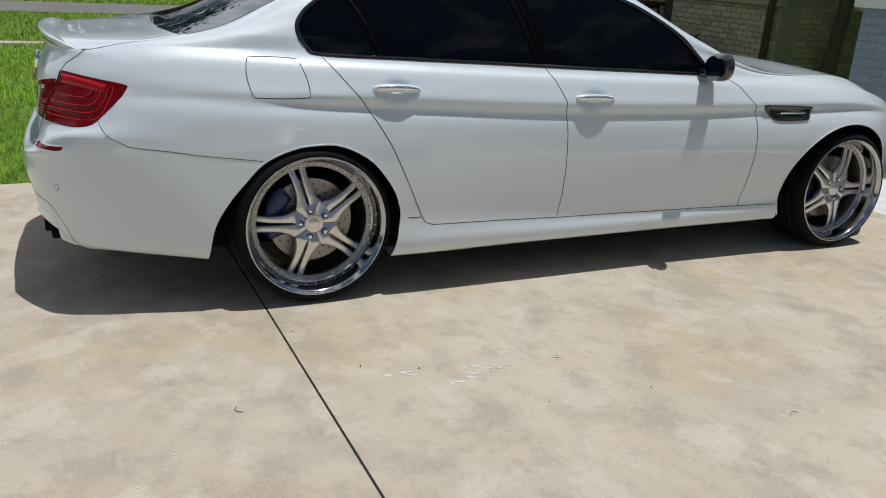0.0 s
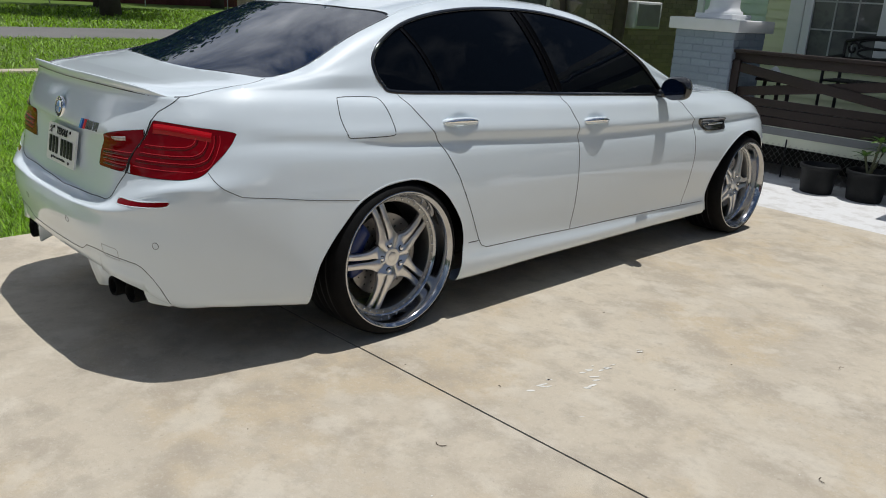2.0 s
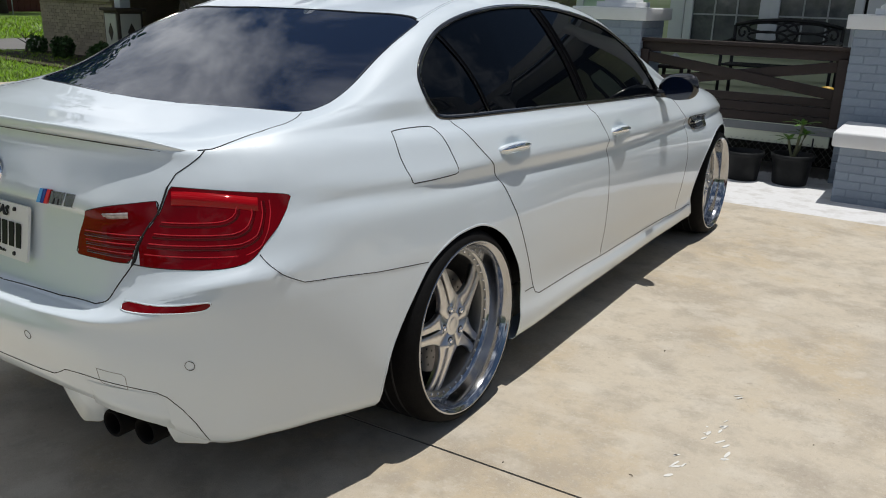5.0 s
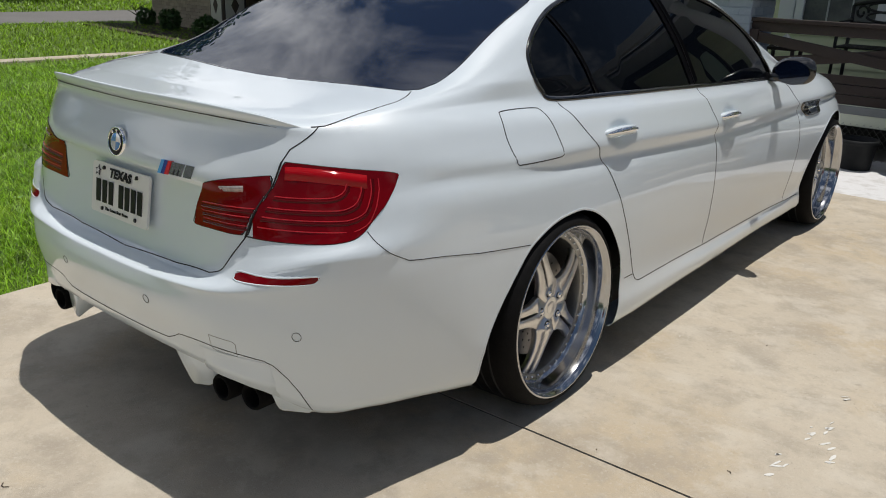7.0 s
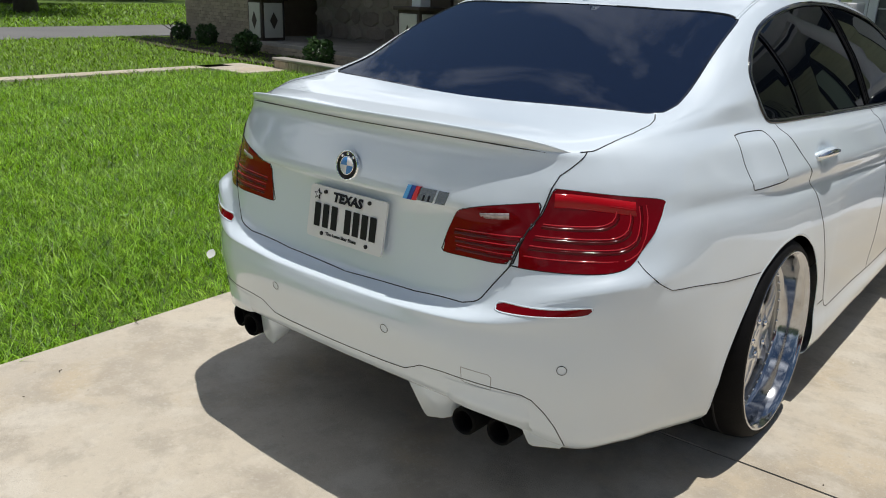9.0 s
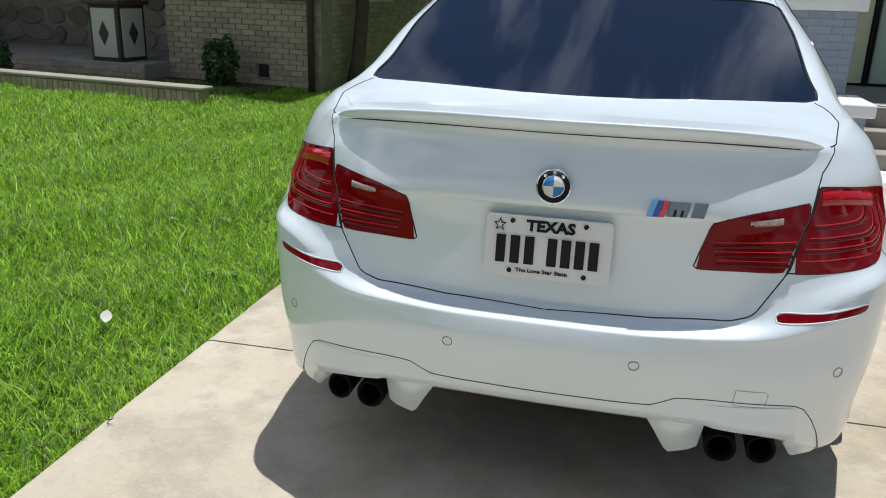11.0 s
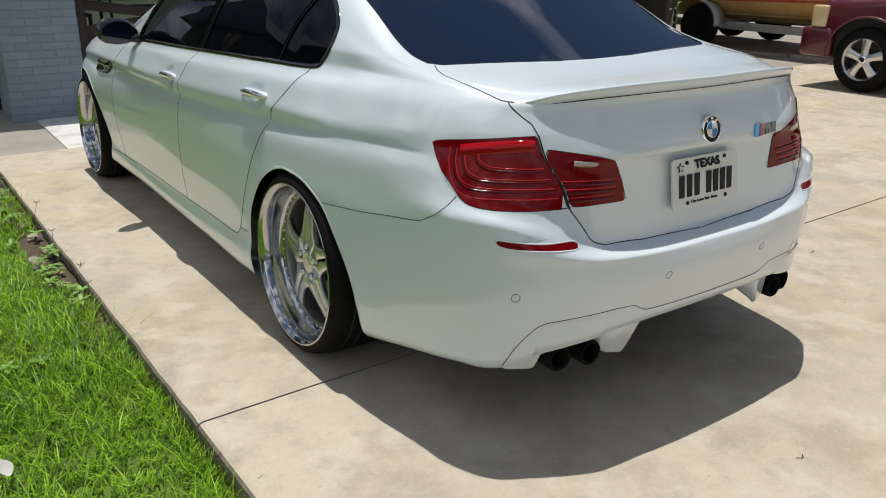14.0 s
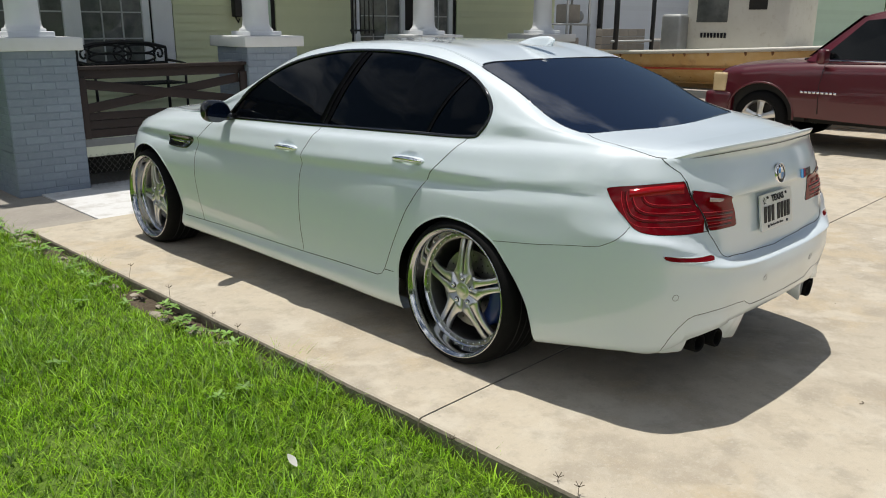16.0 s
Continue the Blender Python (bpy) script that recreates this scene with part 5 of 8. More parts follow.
# ---- grass ----
def blades(name, x0, x1, y0, y1, per, h, w, seed, keep=None, material="blade"):
    g_ = np.random.default_rng(seed)
    n = int((x1 - x0) * (y1 - y0) * per)
    px, py = g_.uniform(x0, x1, n), g_.uniform(y0, y1, n)
    if keep is not None:
        k = keep(px, py)
        px, py = px[k], py[k]
    n = len(px)
    clump = np.array([noise.noise((a * 1.7, b * 1.7, 0)) for a, b in zip(px[::1], py[::1])]) if n < 130000 else np.sin(px * 3.1) * np.sin(py * 2.7)
    hh = h * g_.uniform(.45, 1.25, n) * (1 + .45 * clump)
    a = g_.uniform(0, 2 * np.pi, n)
    lean = g_.uniform(.5, 1.7, n) * hh
    b = a + g_.uniform(-.6, .6, n)
    dx, dy = np.cos(b) * lean, np.sin(b) * lean
    sx, sy = -np.sin(a) * w * .5 * g_.uniform(.6, 1.3, n), np.cos(a) * w * .5 * g_.uniform(.6, 1.3, n)
    z0 = np.full(n, GZ - .004)
    P = np.stack([np.stack([px - sx, py - sy, z0], 1), np.stack([px + sx, py + sy, z0], 1),
                  np.stack([px + dx * .35 - sx * .85, py + dy * .35 - sy * .85, z0 + hh * .62], 1), np.stack([px + dx * .35 + sx * .85, py + dy * .35 + sy * .85, z0 + hh * .62], 1),
                  np.stack([px + dx, py + dy, z0 + hh], 1)], 1).reshape(-1, 3)
    o = np.arange(n)[:, None] * 5
    tri = np.concatenate([o + np.array([[0, 1, 3]]), o + np.array([[0, 3, 2]]), o + np.array([[2, 3, 4]])], 1).reshape(-1, 3)
    me = bpy.data.meshes.new(name)
    me.vertices.add(len(P))
    me.vertices.foreach_set("co", P.ravel())
    me.loops.add(tri.size)
    me.loops.foreach_set("vertex_index", tri.ravel().astype(np.int32))
    me.polygons.add(len(tri))
    me.polygons.foreach_set("loop_start", (np.arange(len(tri)) * 3).astype(np.int32))
    me.update(calc_edges=True)
    me.materials.append(M[material])
    return tagged(new(name, me), "lush green lawn grass, ankle high, uneven", "grass", kind="stuff")


def blade_material(name, base, patch, tip, deep):
    m = mat(name, base, 0.48, spots=[(1.1, 0.6, patch, 0.42, 0.62), (6, 0.6, tip, 0.5, 0.66), (18, 0.85, deep, 0.5, 0.60)], rand=0.72, island=True)
    n, l = m.node_tree.nodes, m.node_tree.links
    p = n["Principled BSDF"]
    tr = n.new("ShaderNodeBsdfTranslucent")
    l.new(p.inputs["Base Color"].links[0].from_socket, tr.inputs["Color"])
    mx = n.new("ShaderNodeMixShader")
    mx.inputs[0].default_value = 0.38
    l.new(p.outputs[0], mx.inputs[1])
    l.new(tr.outputs[0], mx.inputs[2])
    l.new(mx.outputs[0], n["Material Output"].inputs["Surface"])
    return m


M["blade"] = blade_material("grass_blade", (0.275, 0.485, 0.024), (0.185, 0.37, 0.018), (0.38, 0.55, 0.05), (0.06, 0.15, 0.010))
# darker, duller copy of the grass colours, for the lawns beyond x = -9.5
M["mown"] = blade_material("far_grass_blade", (0.235, 0.40, 0.022), (0.16, 0.30, 0.016), (0.32, 0.46, 0.04), (0.06, 0.13, 0.010))
off_path = lambda x, y: ~((x > -10.72) & (x < -10.12) & (y < 5.9)) & ~((x < -17.4) & (x > -21.6)) & ~((x > -10.75) & (x < -9.15) & (y > 5.4) & (y < 6.45))
left_of = lambda x, y: (x < EDGE0 + (EDGE1 - EDGE0) * (y + 3) / 8.6 - .012)
near_lawn = lambda x, y: (x < EDGE0 + (EDGE1 - EDGE0) * (y + 3) / 8.6 - .012 - np.clip((y - .1) * .08, 0, .085) * np.clip(.8 + .7 * np.sin(y * 4.3) + .5 * np.sin(y * 9.7 + 1), 0, 1.6))
blades("lawn_grass", -4.4, -1.28, -2.6, 7.2, 6200, .058, .0052, 1, lambda x, y: near_lawn(x, y) & ~((y > 6.4) & (x > -1.7)))
blades("lawn_grass", -4.0, -1.34, -2.6, 5.2, 620, .100, .0050, 11, lambda x, y: near_lawn(x, y) & (np.sin(x * 4.1 + 1.3 * np.sin(y * 2.2)) + np.sin(y * 3.7 + x) > -.5))
blades("lawn_grass", -9.5, -4.4, -3.5, 7.6, 1900, .075, .0075, 2, lambda x, y: off_path(x, y) & ((x > -9) | (y < 6.5)))
blades("lawn_grass", -4.4, -1.5, 7.2, 22, 1200, .075, .0075, 3, lambda x, y: (x < -2.0) & (x > -4.1))
blades("lawn_grass", -9.5, -1.45, -9, -2.6, 420, .08, .011, 12, lambda x, y: left_of(x, y) & ~((x < -4.4) & (y > -3.5)))
blades("lawn_grass", -17.4, -9.5, -6, 8.6, 330, .08, .016, 4, off_path, "mown")
blades("lawn_grass", -38, -21.6, -8, 30, 60, .11, .04, 5, None, "mown")
# longer tufts over the slab's edge
blades("edge_grass", -1.47, -1.30, -2.6, 5.5, 5200, .095, .0036, 6, lambda x, y: (x < EDGE0 + (EDGE1 - EDGE0) * (y + 3) / 8.6 + .004) & (np.sin(y * 5.3) + np.sin(y * 2.1 + 1) > -1.4 + 2.2 * np.clip(y - .1, 0, 1.1)))

# bare earth with crumbs of old concrete along the slab's edge
M["earth"] = mat("bare_earth", (0.085, 0.062, 0.04), 0.95, bump=(0.8, 60), spots=[(9, 0.6, (0.14, 0.11, 0.075), 0.45, 0.65), (40, 0.5, (0.035, 0.027, 0.018), 0.5, 0.68)])
ev, ef = [], []
for i in range(140):
    y = .5 + 5.0 * i / 139
    for j in range(6):
        x = edge(y) + .02 - .17 * j / 5
        ev.append((x, y, GZ - .006 + (.018 * noise.noise((x * 20, y * 14, 1)) + .008 * noise.noise((x * 60, y * 50, 2)) + .012) * (1 if j < 5 else -1)))
ef = [(i * 6 + j, i * 6 + j + 1, (i + 1) * 6 + j + 1, (i + 1) * 6 + j) for i in range(139) for j in range(5)]
tagged(as_part("earth_strip", (ev, ef), M["earth"]), "bare brown earth along the driveway edge", "earth", kind="structure")
for i in range(90):
    y = rng.uniform(.75, 4.4)
    x, k = edge(y) - rng.uniform(.03, .13), rng.choice((.008, .012, .018, .026, .036))
    bm = bmesh.new()
    bmesh.ops.create_icosphere(bm, subdivisions=1, radius=k)
    for v_ in bm.verts:
        v_.co = Vector((x + v_.co.x * rng.uniform(.7, 1.4), y + v_.co.y * rng.uniform(.7, 1.5), GZ + .012 + v_.co.z * rng.uniform(.5, .8)))
    tagged(as_part("concrete_crumb", bm, M["rubble"], shade=False), "small crumb of broken concrete on bare earth", "rubble", "crumbs along the driveway edge")

M["weed"] = mat("broad_leaf", (0.16, 0.30, 0.05), 0.5, rand=0.2, spots=[(20, 0.4, (0.10, 0.2, 0.03), 0.4, 0.7)])


def leaf(l_, w_, bend=.3):
    """A pointed leaf along +y."""
    v, f = [], []
    for i in range(5):
        t = i / 4
        ww = w_ * math.sin(math.pi * min(.97, t * .9 + .06))
        v += [(-ww / 2, l_ * t, -bend * l_ * t * t + .1 * ww), (0, l_ * t, -bend * l_ * t * t), (ww / 2, l_ * t, -bend * l_ * t * t + .1 * ww)]
    for i in range(4):
        f += [(i * 3, i * 3 + 1, i * 3 + 4, i * 3 + 3), (i * 3 + 1, i * 3 + 2, i * 3 + 5, i * 3 + 4)]
    return v, f


for k in range(60):
    x, y = rng.uniform(-3.2, -1.7), rng.uniform(-1.4, 4.5)
    if k > 13:
        y = rng.uniform(.9, 5.2)
        x = edge(y) - .02 - abs(rng.gauss(0, .11))
    rv, rf = [Vector((x, y, GZ + .05))], []
    for j in range(6):
        m = pose(x, y, GZ + .05, 0, 0, j * 60 + rng.uniform(-15, 15)) @ pose(0, 0, 0, rng.uniform(10, 40))
        v, f = leaf(rng.uniform(.03, .055), .02)
        o = len(rv)
        rf += [tuple(0 if i == 1 else o + i for i in q) for q in f]
        rv += [m @ Vector(p) for p in v]
    tagged(as_part("weed", (rv, rf), M["weed"]), "small broad-leaved weed in the lawn", "weed", "weeds in the lawn")
for k in range(9):
    y = rng.uniform(-1.2, 3.4)
    x = edge(y) - .015
    h = rng.uniform(.07, .15)
    lean = rng.uniform(-.03, .05)
    stalk = [tube([(x, y, GZ), (x + lean * .4, y + .01, GZ + h * .6), (x + lean, y + .02, GZ + h)], .0012, 5)]
    for j in range(5):
        stalk.append(tube([(x + lean, y + .02, GZ + h), (x + lean + .018 * math.cos(j * 1.26), y + .02 + .018 * math.sin(j * 1.26), GZ + h + .012)], .0013, 5))
    tagged(as_part("seed_stalk", join(*stalk), M["debris"]), "thin dry seed stalk at the driveway edge", "grass stalk", "seed stalks")
for x, y in ((-1.92, -.20),):
    v, f = leaf(.055, .05, -.2)
    m = pose(x, y, GZ + .055, 35, 10, 30)
    tagged(as_part("paper_scrap", ([m @ Vector(p) for p in v], f), M["white_flake"]), "crumpled white scrap lying in the grass", "scrap", "scraps in the lawn")

# ---- the house with its porch ----
M["brick_blue"] = mat("painted_brick", (0.25, 0.30, 0.365), 0.75, rand=0.07, spots=[(4, 0.4, (0.21, 0.25, 0.31), 0.4, 0.7), (30, 0.4, (0.31, 0.365, 0.43), 0.5, 0.7)], bump=(0.3, 90))
M["mortar_blue"] = mat("painted_mortar", (0.235, 0.28, 0.345), 0.85, spots=[(8, 0.4, (0.23, 0.27, 0.33), 0.4, 0.7)], bump=(0.3, 120))
M["cap"] = mat("white_concrete", (0.74, 0.75, 0.76), 0.7, spots=[(5, 0.25, (0.58, 0.58, 0.56), 0.45, 0.7)], bump=(0.15, 80))
M["trim_white"] = mat("white_trim", (0.74, 0.76, 0.79), 0.55, spots=[(6, 0.2, (0.62, 0.63, 0.64), 0.45, 0.7)])
M["siding"] = mat("yellow_siding", (0.62, 0.66, 0.44), 0.6, spots=[(1.5, 0.25, (0.55, 0.58, 0.38), 0.4, 0.7), (14, 0.15, (0.7, 0.73, 0.52), 0.5, 0.7)], rand=0.04)
M["siding_green"] = mat("green_siding", (0.50, 0.64, 0.52), 0.6, spots=[(1.5, 0.25, (0.42, 0.55, 0.44), 0.4, 0.7)], rand=0.04)
M["siding_white"] = mat("white_siding", (0.66, 0.70, 0.76), 0.6, spots=[(1.2, 0.2, (0.55, 0.58, 0.63), 0.4, 0.7)], rand=0.03)
M["wood"] = mat("dark_stained_wood", (0.024, 0.013, 0.011), 0.6, spots=[(14, 0.6, (0.015, 0.008, 0.007), 0.4, 0.65), (50, 0.4, (0.042, 0.024, 0.02), 0.5, 0.7)], rand=0.15, bump=(0.25, 60))
M["iron"] = mat("black_iron", (0.014, 0.014, 0.015), 0.45, 0.3, spots=[(30, 0.3, (0.03, 0.027, 0.025), 0.5, 0.7)])
M["wire"] = mat("galvanised_wire", (0.34, 0.34, 0.33), 0.5, 0.8, spots=[(20, 0.3, (0.2, 0.19, 0.18), 0.5, 0.7)])
# near-black for shaded hollows; also on wall cores, foundation and chassis
M["dark"] = mat("shade_black", (0.02, 0.019, 0.018), 0.9, spots=[(6, 0.5, (0.035, 0.03, 0.026), 0.4, 0.7)])
M["window_glass"] = mat("house_glass", (0.10, 0.107, 0.105), 0.06, spec=0.6, spots=[(2, 0.6, (0.20, 0.21, 0.20), 0.45, 0.6), (5, 0.5, (0.04, 0.045, 0.045), 0.5, 0.65)])
M["blind"] = mat("window_blind", (0.46, 0.48, 0.48), 0.7, spots=[(3, 0.3, (0.22, 0.22, 0.22), 0.4, 0.7)])
M["skirt"] = mat("cream_board", (0.74, 0.77, 0.64), 0.65, spots=[(4, 0.3, (0.5, 0.54, 0.42), 0.4, 0.7)])
M["pot"] = mat("black_pot", (0.009, 0.010, 0.011), 0.55, spec=0.22, spots=[(15, 0.3, (0.03, 0.03, 0.03), 0.4, 0.7)])
M["earth"] = mat("potting_soil", (0.05, 0.036, 0.025), 0.95, bump=(0.6, 80))
M["porch_floor"] = mat("porch_boards", (0.22, 0.23, 0.24), 0.7, spots=[(8, 0.4, (0.15, 0.15, 0.16), 0.4, 0.7)])

WY = 6.9
LATE = []


def box_mesh(key, sx, sy, sz, bev=.004, store={}):
    """A shared bevelled box mesh, centred."""
    k = (key, sx, sy, sz)
    if k not in store:
        me = bpy.data.meshes.new(key)
        bm = bx(-sx / 2, sx / 2, -sy / 2, sy / 2, -sz / 2, sz / 2, bev=0)
        if bev:
            bmesh.ops.bevel(bm, geom=list(bm.edges), offset=bev, segments=1, affect="EDGES")
        bm.to_mesh(me)
        bm.free()
        me.materials.append(M[key])
        store[k] = me
    return store[k]


def piece(name, me, parent, x, y, z, rz=0):
    ob = new(name, me)
    ob.parent = parent
    ob.matrix_basis = pose(x, y, z, 0, 0, rz)
    return ob


def brick_box(parent, key, x0, x1, y0, y1, z0, z1, faces="fl", bl=.205, bh=.064, g_=.005, local=None):
    """Brick courses on the front (f), left (l) and right (r) faces of a block."""
    out = []
    n = int(round((z1 - z0) / (bh + g_)))
    ch = (z1 - z0) / n
    R = random.Random(int(abs(x0 * 100 + y0 * 10)))
    for c in range(n):
        z = z0 + ch * (c + .5)
        for fc in faces:
            a0, a1 = (x0, x1) if fc == "f" else (y0, y1)
            k = max(1, int(round((a1 - a0) / (bl + g_))))
            w = (a1 - a0) / k
            pos = [(a0 + w * (i + .5), w) for i in range(k)] if c % 2 == 0 else [(a0 + w * .25, w / 2)] + [(a0 + w * (i + 1), w) for i in range(k - 1)] + [(a1 - w * .25, w / 2)]
            for p, ww in pos:
                j = R.uniform(-.0015, .0015)
                me = box_mesh(key, round((ww - g_), 3), .026, round(ch - g_, 3), .004)
                if fc == "f":
                    LATE.append(("brick", me, parent, p, y0 + .0085 + j, z, 0))
                elif fc == "l":
                    LATE.append(("brick", me, parent, x0 + .0085 + j, p, z, 90))
                else:
                    LATE.append(("brick", me, parent, x1 - .0085 + j, p, z, 90))


house = thing("house", "pale yellow sided house with a raised front porch", "house", kind="structure")


def siding(parent, key, x0, x1, y, z0, z1, step=.105, name="siding_board"):
    """Lapped boards facing -y."""
    z = z0
    while z < z1 - .01:
        h = min(step, z1 - z)
        v = [(x0, y - .018, z), (x1, y - .018, z), (x1, y - .002, z + h + .012), (x0, y - .002, z + h + .012), (x0, y + .01, z), (x1, y + .01, z), (x1, y + .01, z + h + .012), (x0, y + .01, z + h + .012)]
        f = [(0, 1, 2, 3), (1, 5, 6, 2), (4, 0, 3, 7), (4, 5, 1, 0), (3, 2, 6, 7)]
        as_part(name, (v, f), M[key], parent, shade=False)
        z += step


# main wall behind the porch: openings for two windows and more along to the right
WINS = [(-.42, .30), (.50, 1.22), (4.55, 5.35), (5.75, 6.4)]
as_part("wall_core", bx(-1.74, 9.2, WY + .02, WY + .2, .24, 3.1), M["dark"], house, shade=False)
# left stretch of the same wall: its greenish shade is put into the colour
siding(house, "siding_green", -1.75, -.95, WY, .305, 3.0, .118)
spans = [(-.95, -.66), (1.62, 2.66), (3.1, 4.4), (6.6, 9.2)]
for a, b in spans:
    siding(house, "siding", a, b, WY, .5, 3.0)
siding(house, "siding", -.66, 1.62, WY, .5, 1.02)
siding(house, "siding", 4.4, 6.6, WY, .5, 1.02)
as_part("corner_board", bx(-1.84, -1.75, WY - .03, WY + .1, .30, 3.05, .006), M["trim_white"], house)
as_part("side_wall", bx(-1.81, -1.75, WY + .10, 16, .2, 3.05), M["siding_green"], house, shade=False)
# the shade below the siding is put into the foundation's near-black colour
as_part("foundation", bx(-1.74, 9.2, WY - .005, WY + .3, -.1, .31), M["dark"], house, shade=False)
for k, (a, b) in enumerate(WINS):
    w = as_part("window", bx(a, b, WY + .005, WY + .03, 1.06, 2.6), M["window_glass"], house, "dark paned window with a blind", False)
    for xa, xb, za, zb, nm in ((a - .09, a, .98, 2.7, "casing"), (b, b + .09, .98, 2.7, "casing"), (a - .09, b + .09, 2.6, 2.7, "casing"), (a - .12, b + .12, .98, 1.06, "sill")):
        as_part(nm, bx(xa, xb, WY - (.05 if nm == "sill" else .03), WY + .02, za, zb, .005), M["trim_white"], w)
    for t in (1 / 3, 2 / 3):
        as_part("muntin", bx(a + (b - a) * t - .008, a + (b - a) * t + .008, WY - .008, WY + .006, 1.06, 2.6), M["blind"], w, shade=False)
    for z in (1.36, 1.66, 1.96, 2.26):
        as_part("muntin", bx(a, b, WY - .008, WY + .006, z - .008, z + .008), M["blind"], w, shade=False)
as_part("shutter", bx(-.68, -.515, WY - .035, WY - .002, 1.0, 2.7, .006), M["trim_white"], house)
as_part("shutter", bx(1.34, 1.60, WY - .035, WY - .002, 1.0, 2.7, .006), M["trim_white"], house)
as_part("panel_post", bx(.385, .415, WY - .03, WY, .98, 2.7, .004), M["trim_white"], house)
as_part("front_door", bx(2.74, 3.02, WY - .02, WY + .02, .5, 2.6, .006), M["siding_green"], house, "narrow painted porch door")
as_part("downpipe", tube([(2.70, WY - .06, .5), (2.70, WY - .06, 3.0)], .022, 8), M["iron"], house)
as_part("iron_gate", join(*[tube([(3.62 + .075 * i, 5.9, 1.42), (3.62 + .075 * i, 5.9, 2.3)], .009, 6) for i in range(6)], tube([(3.6, 5.9, 1.46), (4.02, 5.9, 1.46)], .014, 6), tube([(3.6, 5.9, 1.9), (4.02, 5.9, 1.9)], .014, 6)), M["iron"], house)
as_part("hook_bracket", join(tube([(2.46, WY - .05, 1.62), (2.46, WY - .12, 1.55), (2.46, WY - .14, 1.60)], .009, 6), tube([(2.58, WY - .05, 1.62), (2.58, WY - .12, 1.55), (2.58, WY - .14, 1.60)], .009, 6)), M["iron"], house)
as_part("mailbox", bx(2.42, 2.62, WY - .12, WY - .02, 1.62, 1.95, .015), M["iron"], house)
# porch floor, skirt, crawl space, roof
as_part("porch_deck", bx(-.95, 7.1, 5.02, WY - .02, .40, .47), M["porch_floor"], house, shade=False)
as_part("skirt_board", bx(-.34, 1.42, 5.03, 5.07, .30, .475, .004), M["skirt"], house)
as_part("skirt_board", bx(2.15, 7.1, 5.03, 5.07, .02, .475, .004), M["skirt"], house)
# black sheet standing in for the shade under the porch
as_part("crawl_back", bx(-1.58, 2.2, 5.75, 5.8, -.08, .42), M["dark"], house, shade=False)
as_part("porch_ceiling", bx(-1.8, 9.6, 5.75, WY, 3.25, 3.32), M["trim_white"], house, shade=False)
as_part("porch_beam", bx(-1.0, 7.3, 5.2, 5.36, 3.25, 3.45, .006), M["trim_white"], house)
v = [(-1.75, 5.7, 3.36), (9.8, 5.7, 3.36), (9.8, 9.5, 4.9), (-1.75, 9.5, 4.9), (-1.75, 9.5, 3.05), (9.8, 9.5, 3.05)]
as_part("roof", (v, [(0, 1, 2, 3), (0, 3, 4), (1, 5, 2)]), M["porch_floor"], house, shade=False)
v = [(-1.75, 9.5, 4.9), (9.8, 9.5, 4.9), (9.8, 16, 3.05), (-1.75, 16, 3.05)]
as_part("roof", (v, [(0, 1, 2, 3)]), M["porch_floor"], house, shade=False)
as_part("eave", bx(-2.45, -1.76, 7.1, 16, 3.27, 3.35), M["trim_white"], house, shade=False)
as_part("back_wall", bx(-1.6, 9.2, 15.9, 16, 0, 3.1), M["siding"], house, shade=False)
as_part("side_wall", bx(9.15, 9.2, WY, 16, 0, 3.1), M["siding_white"], house, shade=False)


def pillar(x, w=.63, base=0.0, front=4.97, faces="fl"):
    p = thing("porch_pillar", "blue-grey painted brick pillar with a white cap and column", "pillar", "porch pillars")
    as_part("core", bx(x - w / 2, x + w / 2, front, front + w, base - .05, 1.31), M["mortar_blue"], p, shade=False)
    brick_box(p, "brick_blue", x - w / 2, x + w / 2, front, front + w, base, 1.30, faces)
    as_part("cap", bx(x - w / 2 - .06, x + w / 2 + .06, front - .06, front + w + .06, 1.30, 1.415, .012), M["cap"], p)
    as_part("plinth", bx(x - .20, x + .20, front + w / 2 - .20, front + w / 2 + .20, 1.415, 1.465, .008), M["trim_white"], p)
    prof = [(.185, 1.465), (.185, 1.485), (.16, 1.50), (.148, 1.53), (.143, 1.6), (.125, 3.0), (.15, 3.1), (.15, 3.25)]
    v, f = lathe(prof, 32, "z")
    as_part("column", ([(a + x, b + front + w / 2, c) for a, b, c in v], f), M["trim_white"], p)
    return p


pillar(-.635, faces="flr")
pillar(1.79, faces="fl")
pillar(4.35, faces="fl")
pillar(6.85, faces="fl")
for x0, x1 in ((1.60, 2.15), (3.76, 4.42)):
    pier = thing("stair_pier", "low painted brick stair pier with white cap", "pier", "stair piers")
    as_part("core", bx(x0, x1, 4.24, 4.93, -.02, .50), M["mortar_blue"], pier, shade=False)
    brick_box(pier, "brick_blue", x0, x1, 4.24, 4.93, 0, .45, "fl")
    as_part("cap", bx(x0 - .06, x1 + .06, 4.18, 4.93, .45, .565, .02), M["cap"], pier)
steps_ = thing("porch_steps", "grey concrete steps up to the porch", "steps", kind="structure")
for i in range(3):
    as_part("step", bx(2.2, 3.68, 4.2 + .27 * i, 5.02, 0, .155 * (i + 1), .01), M["old_concrete"], steps_)

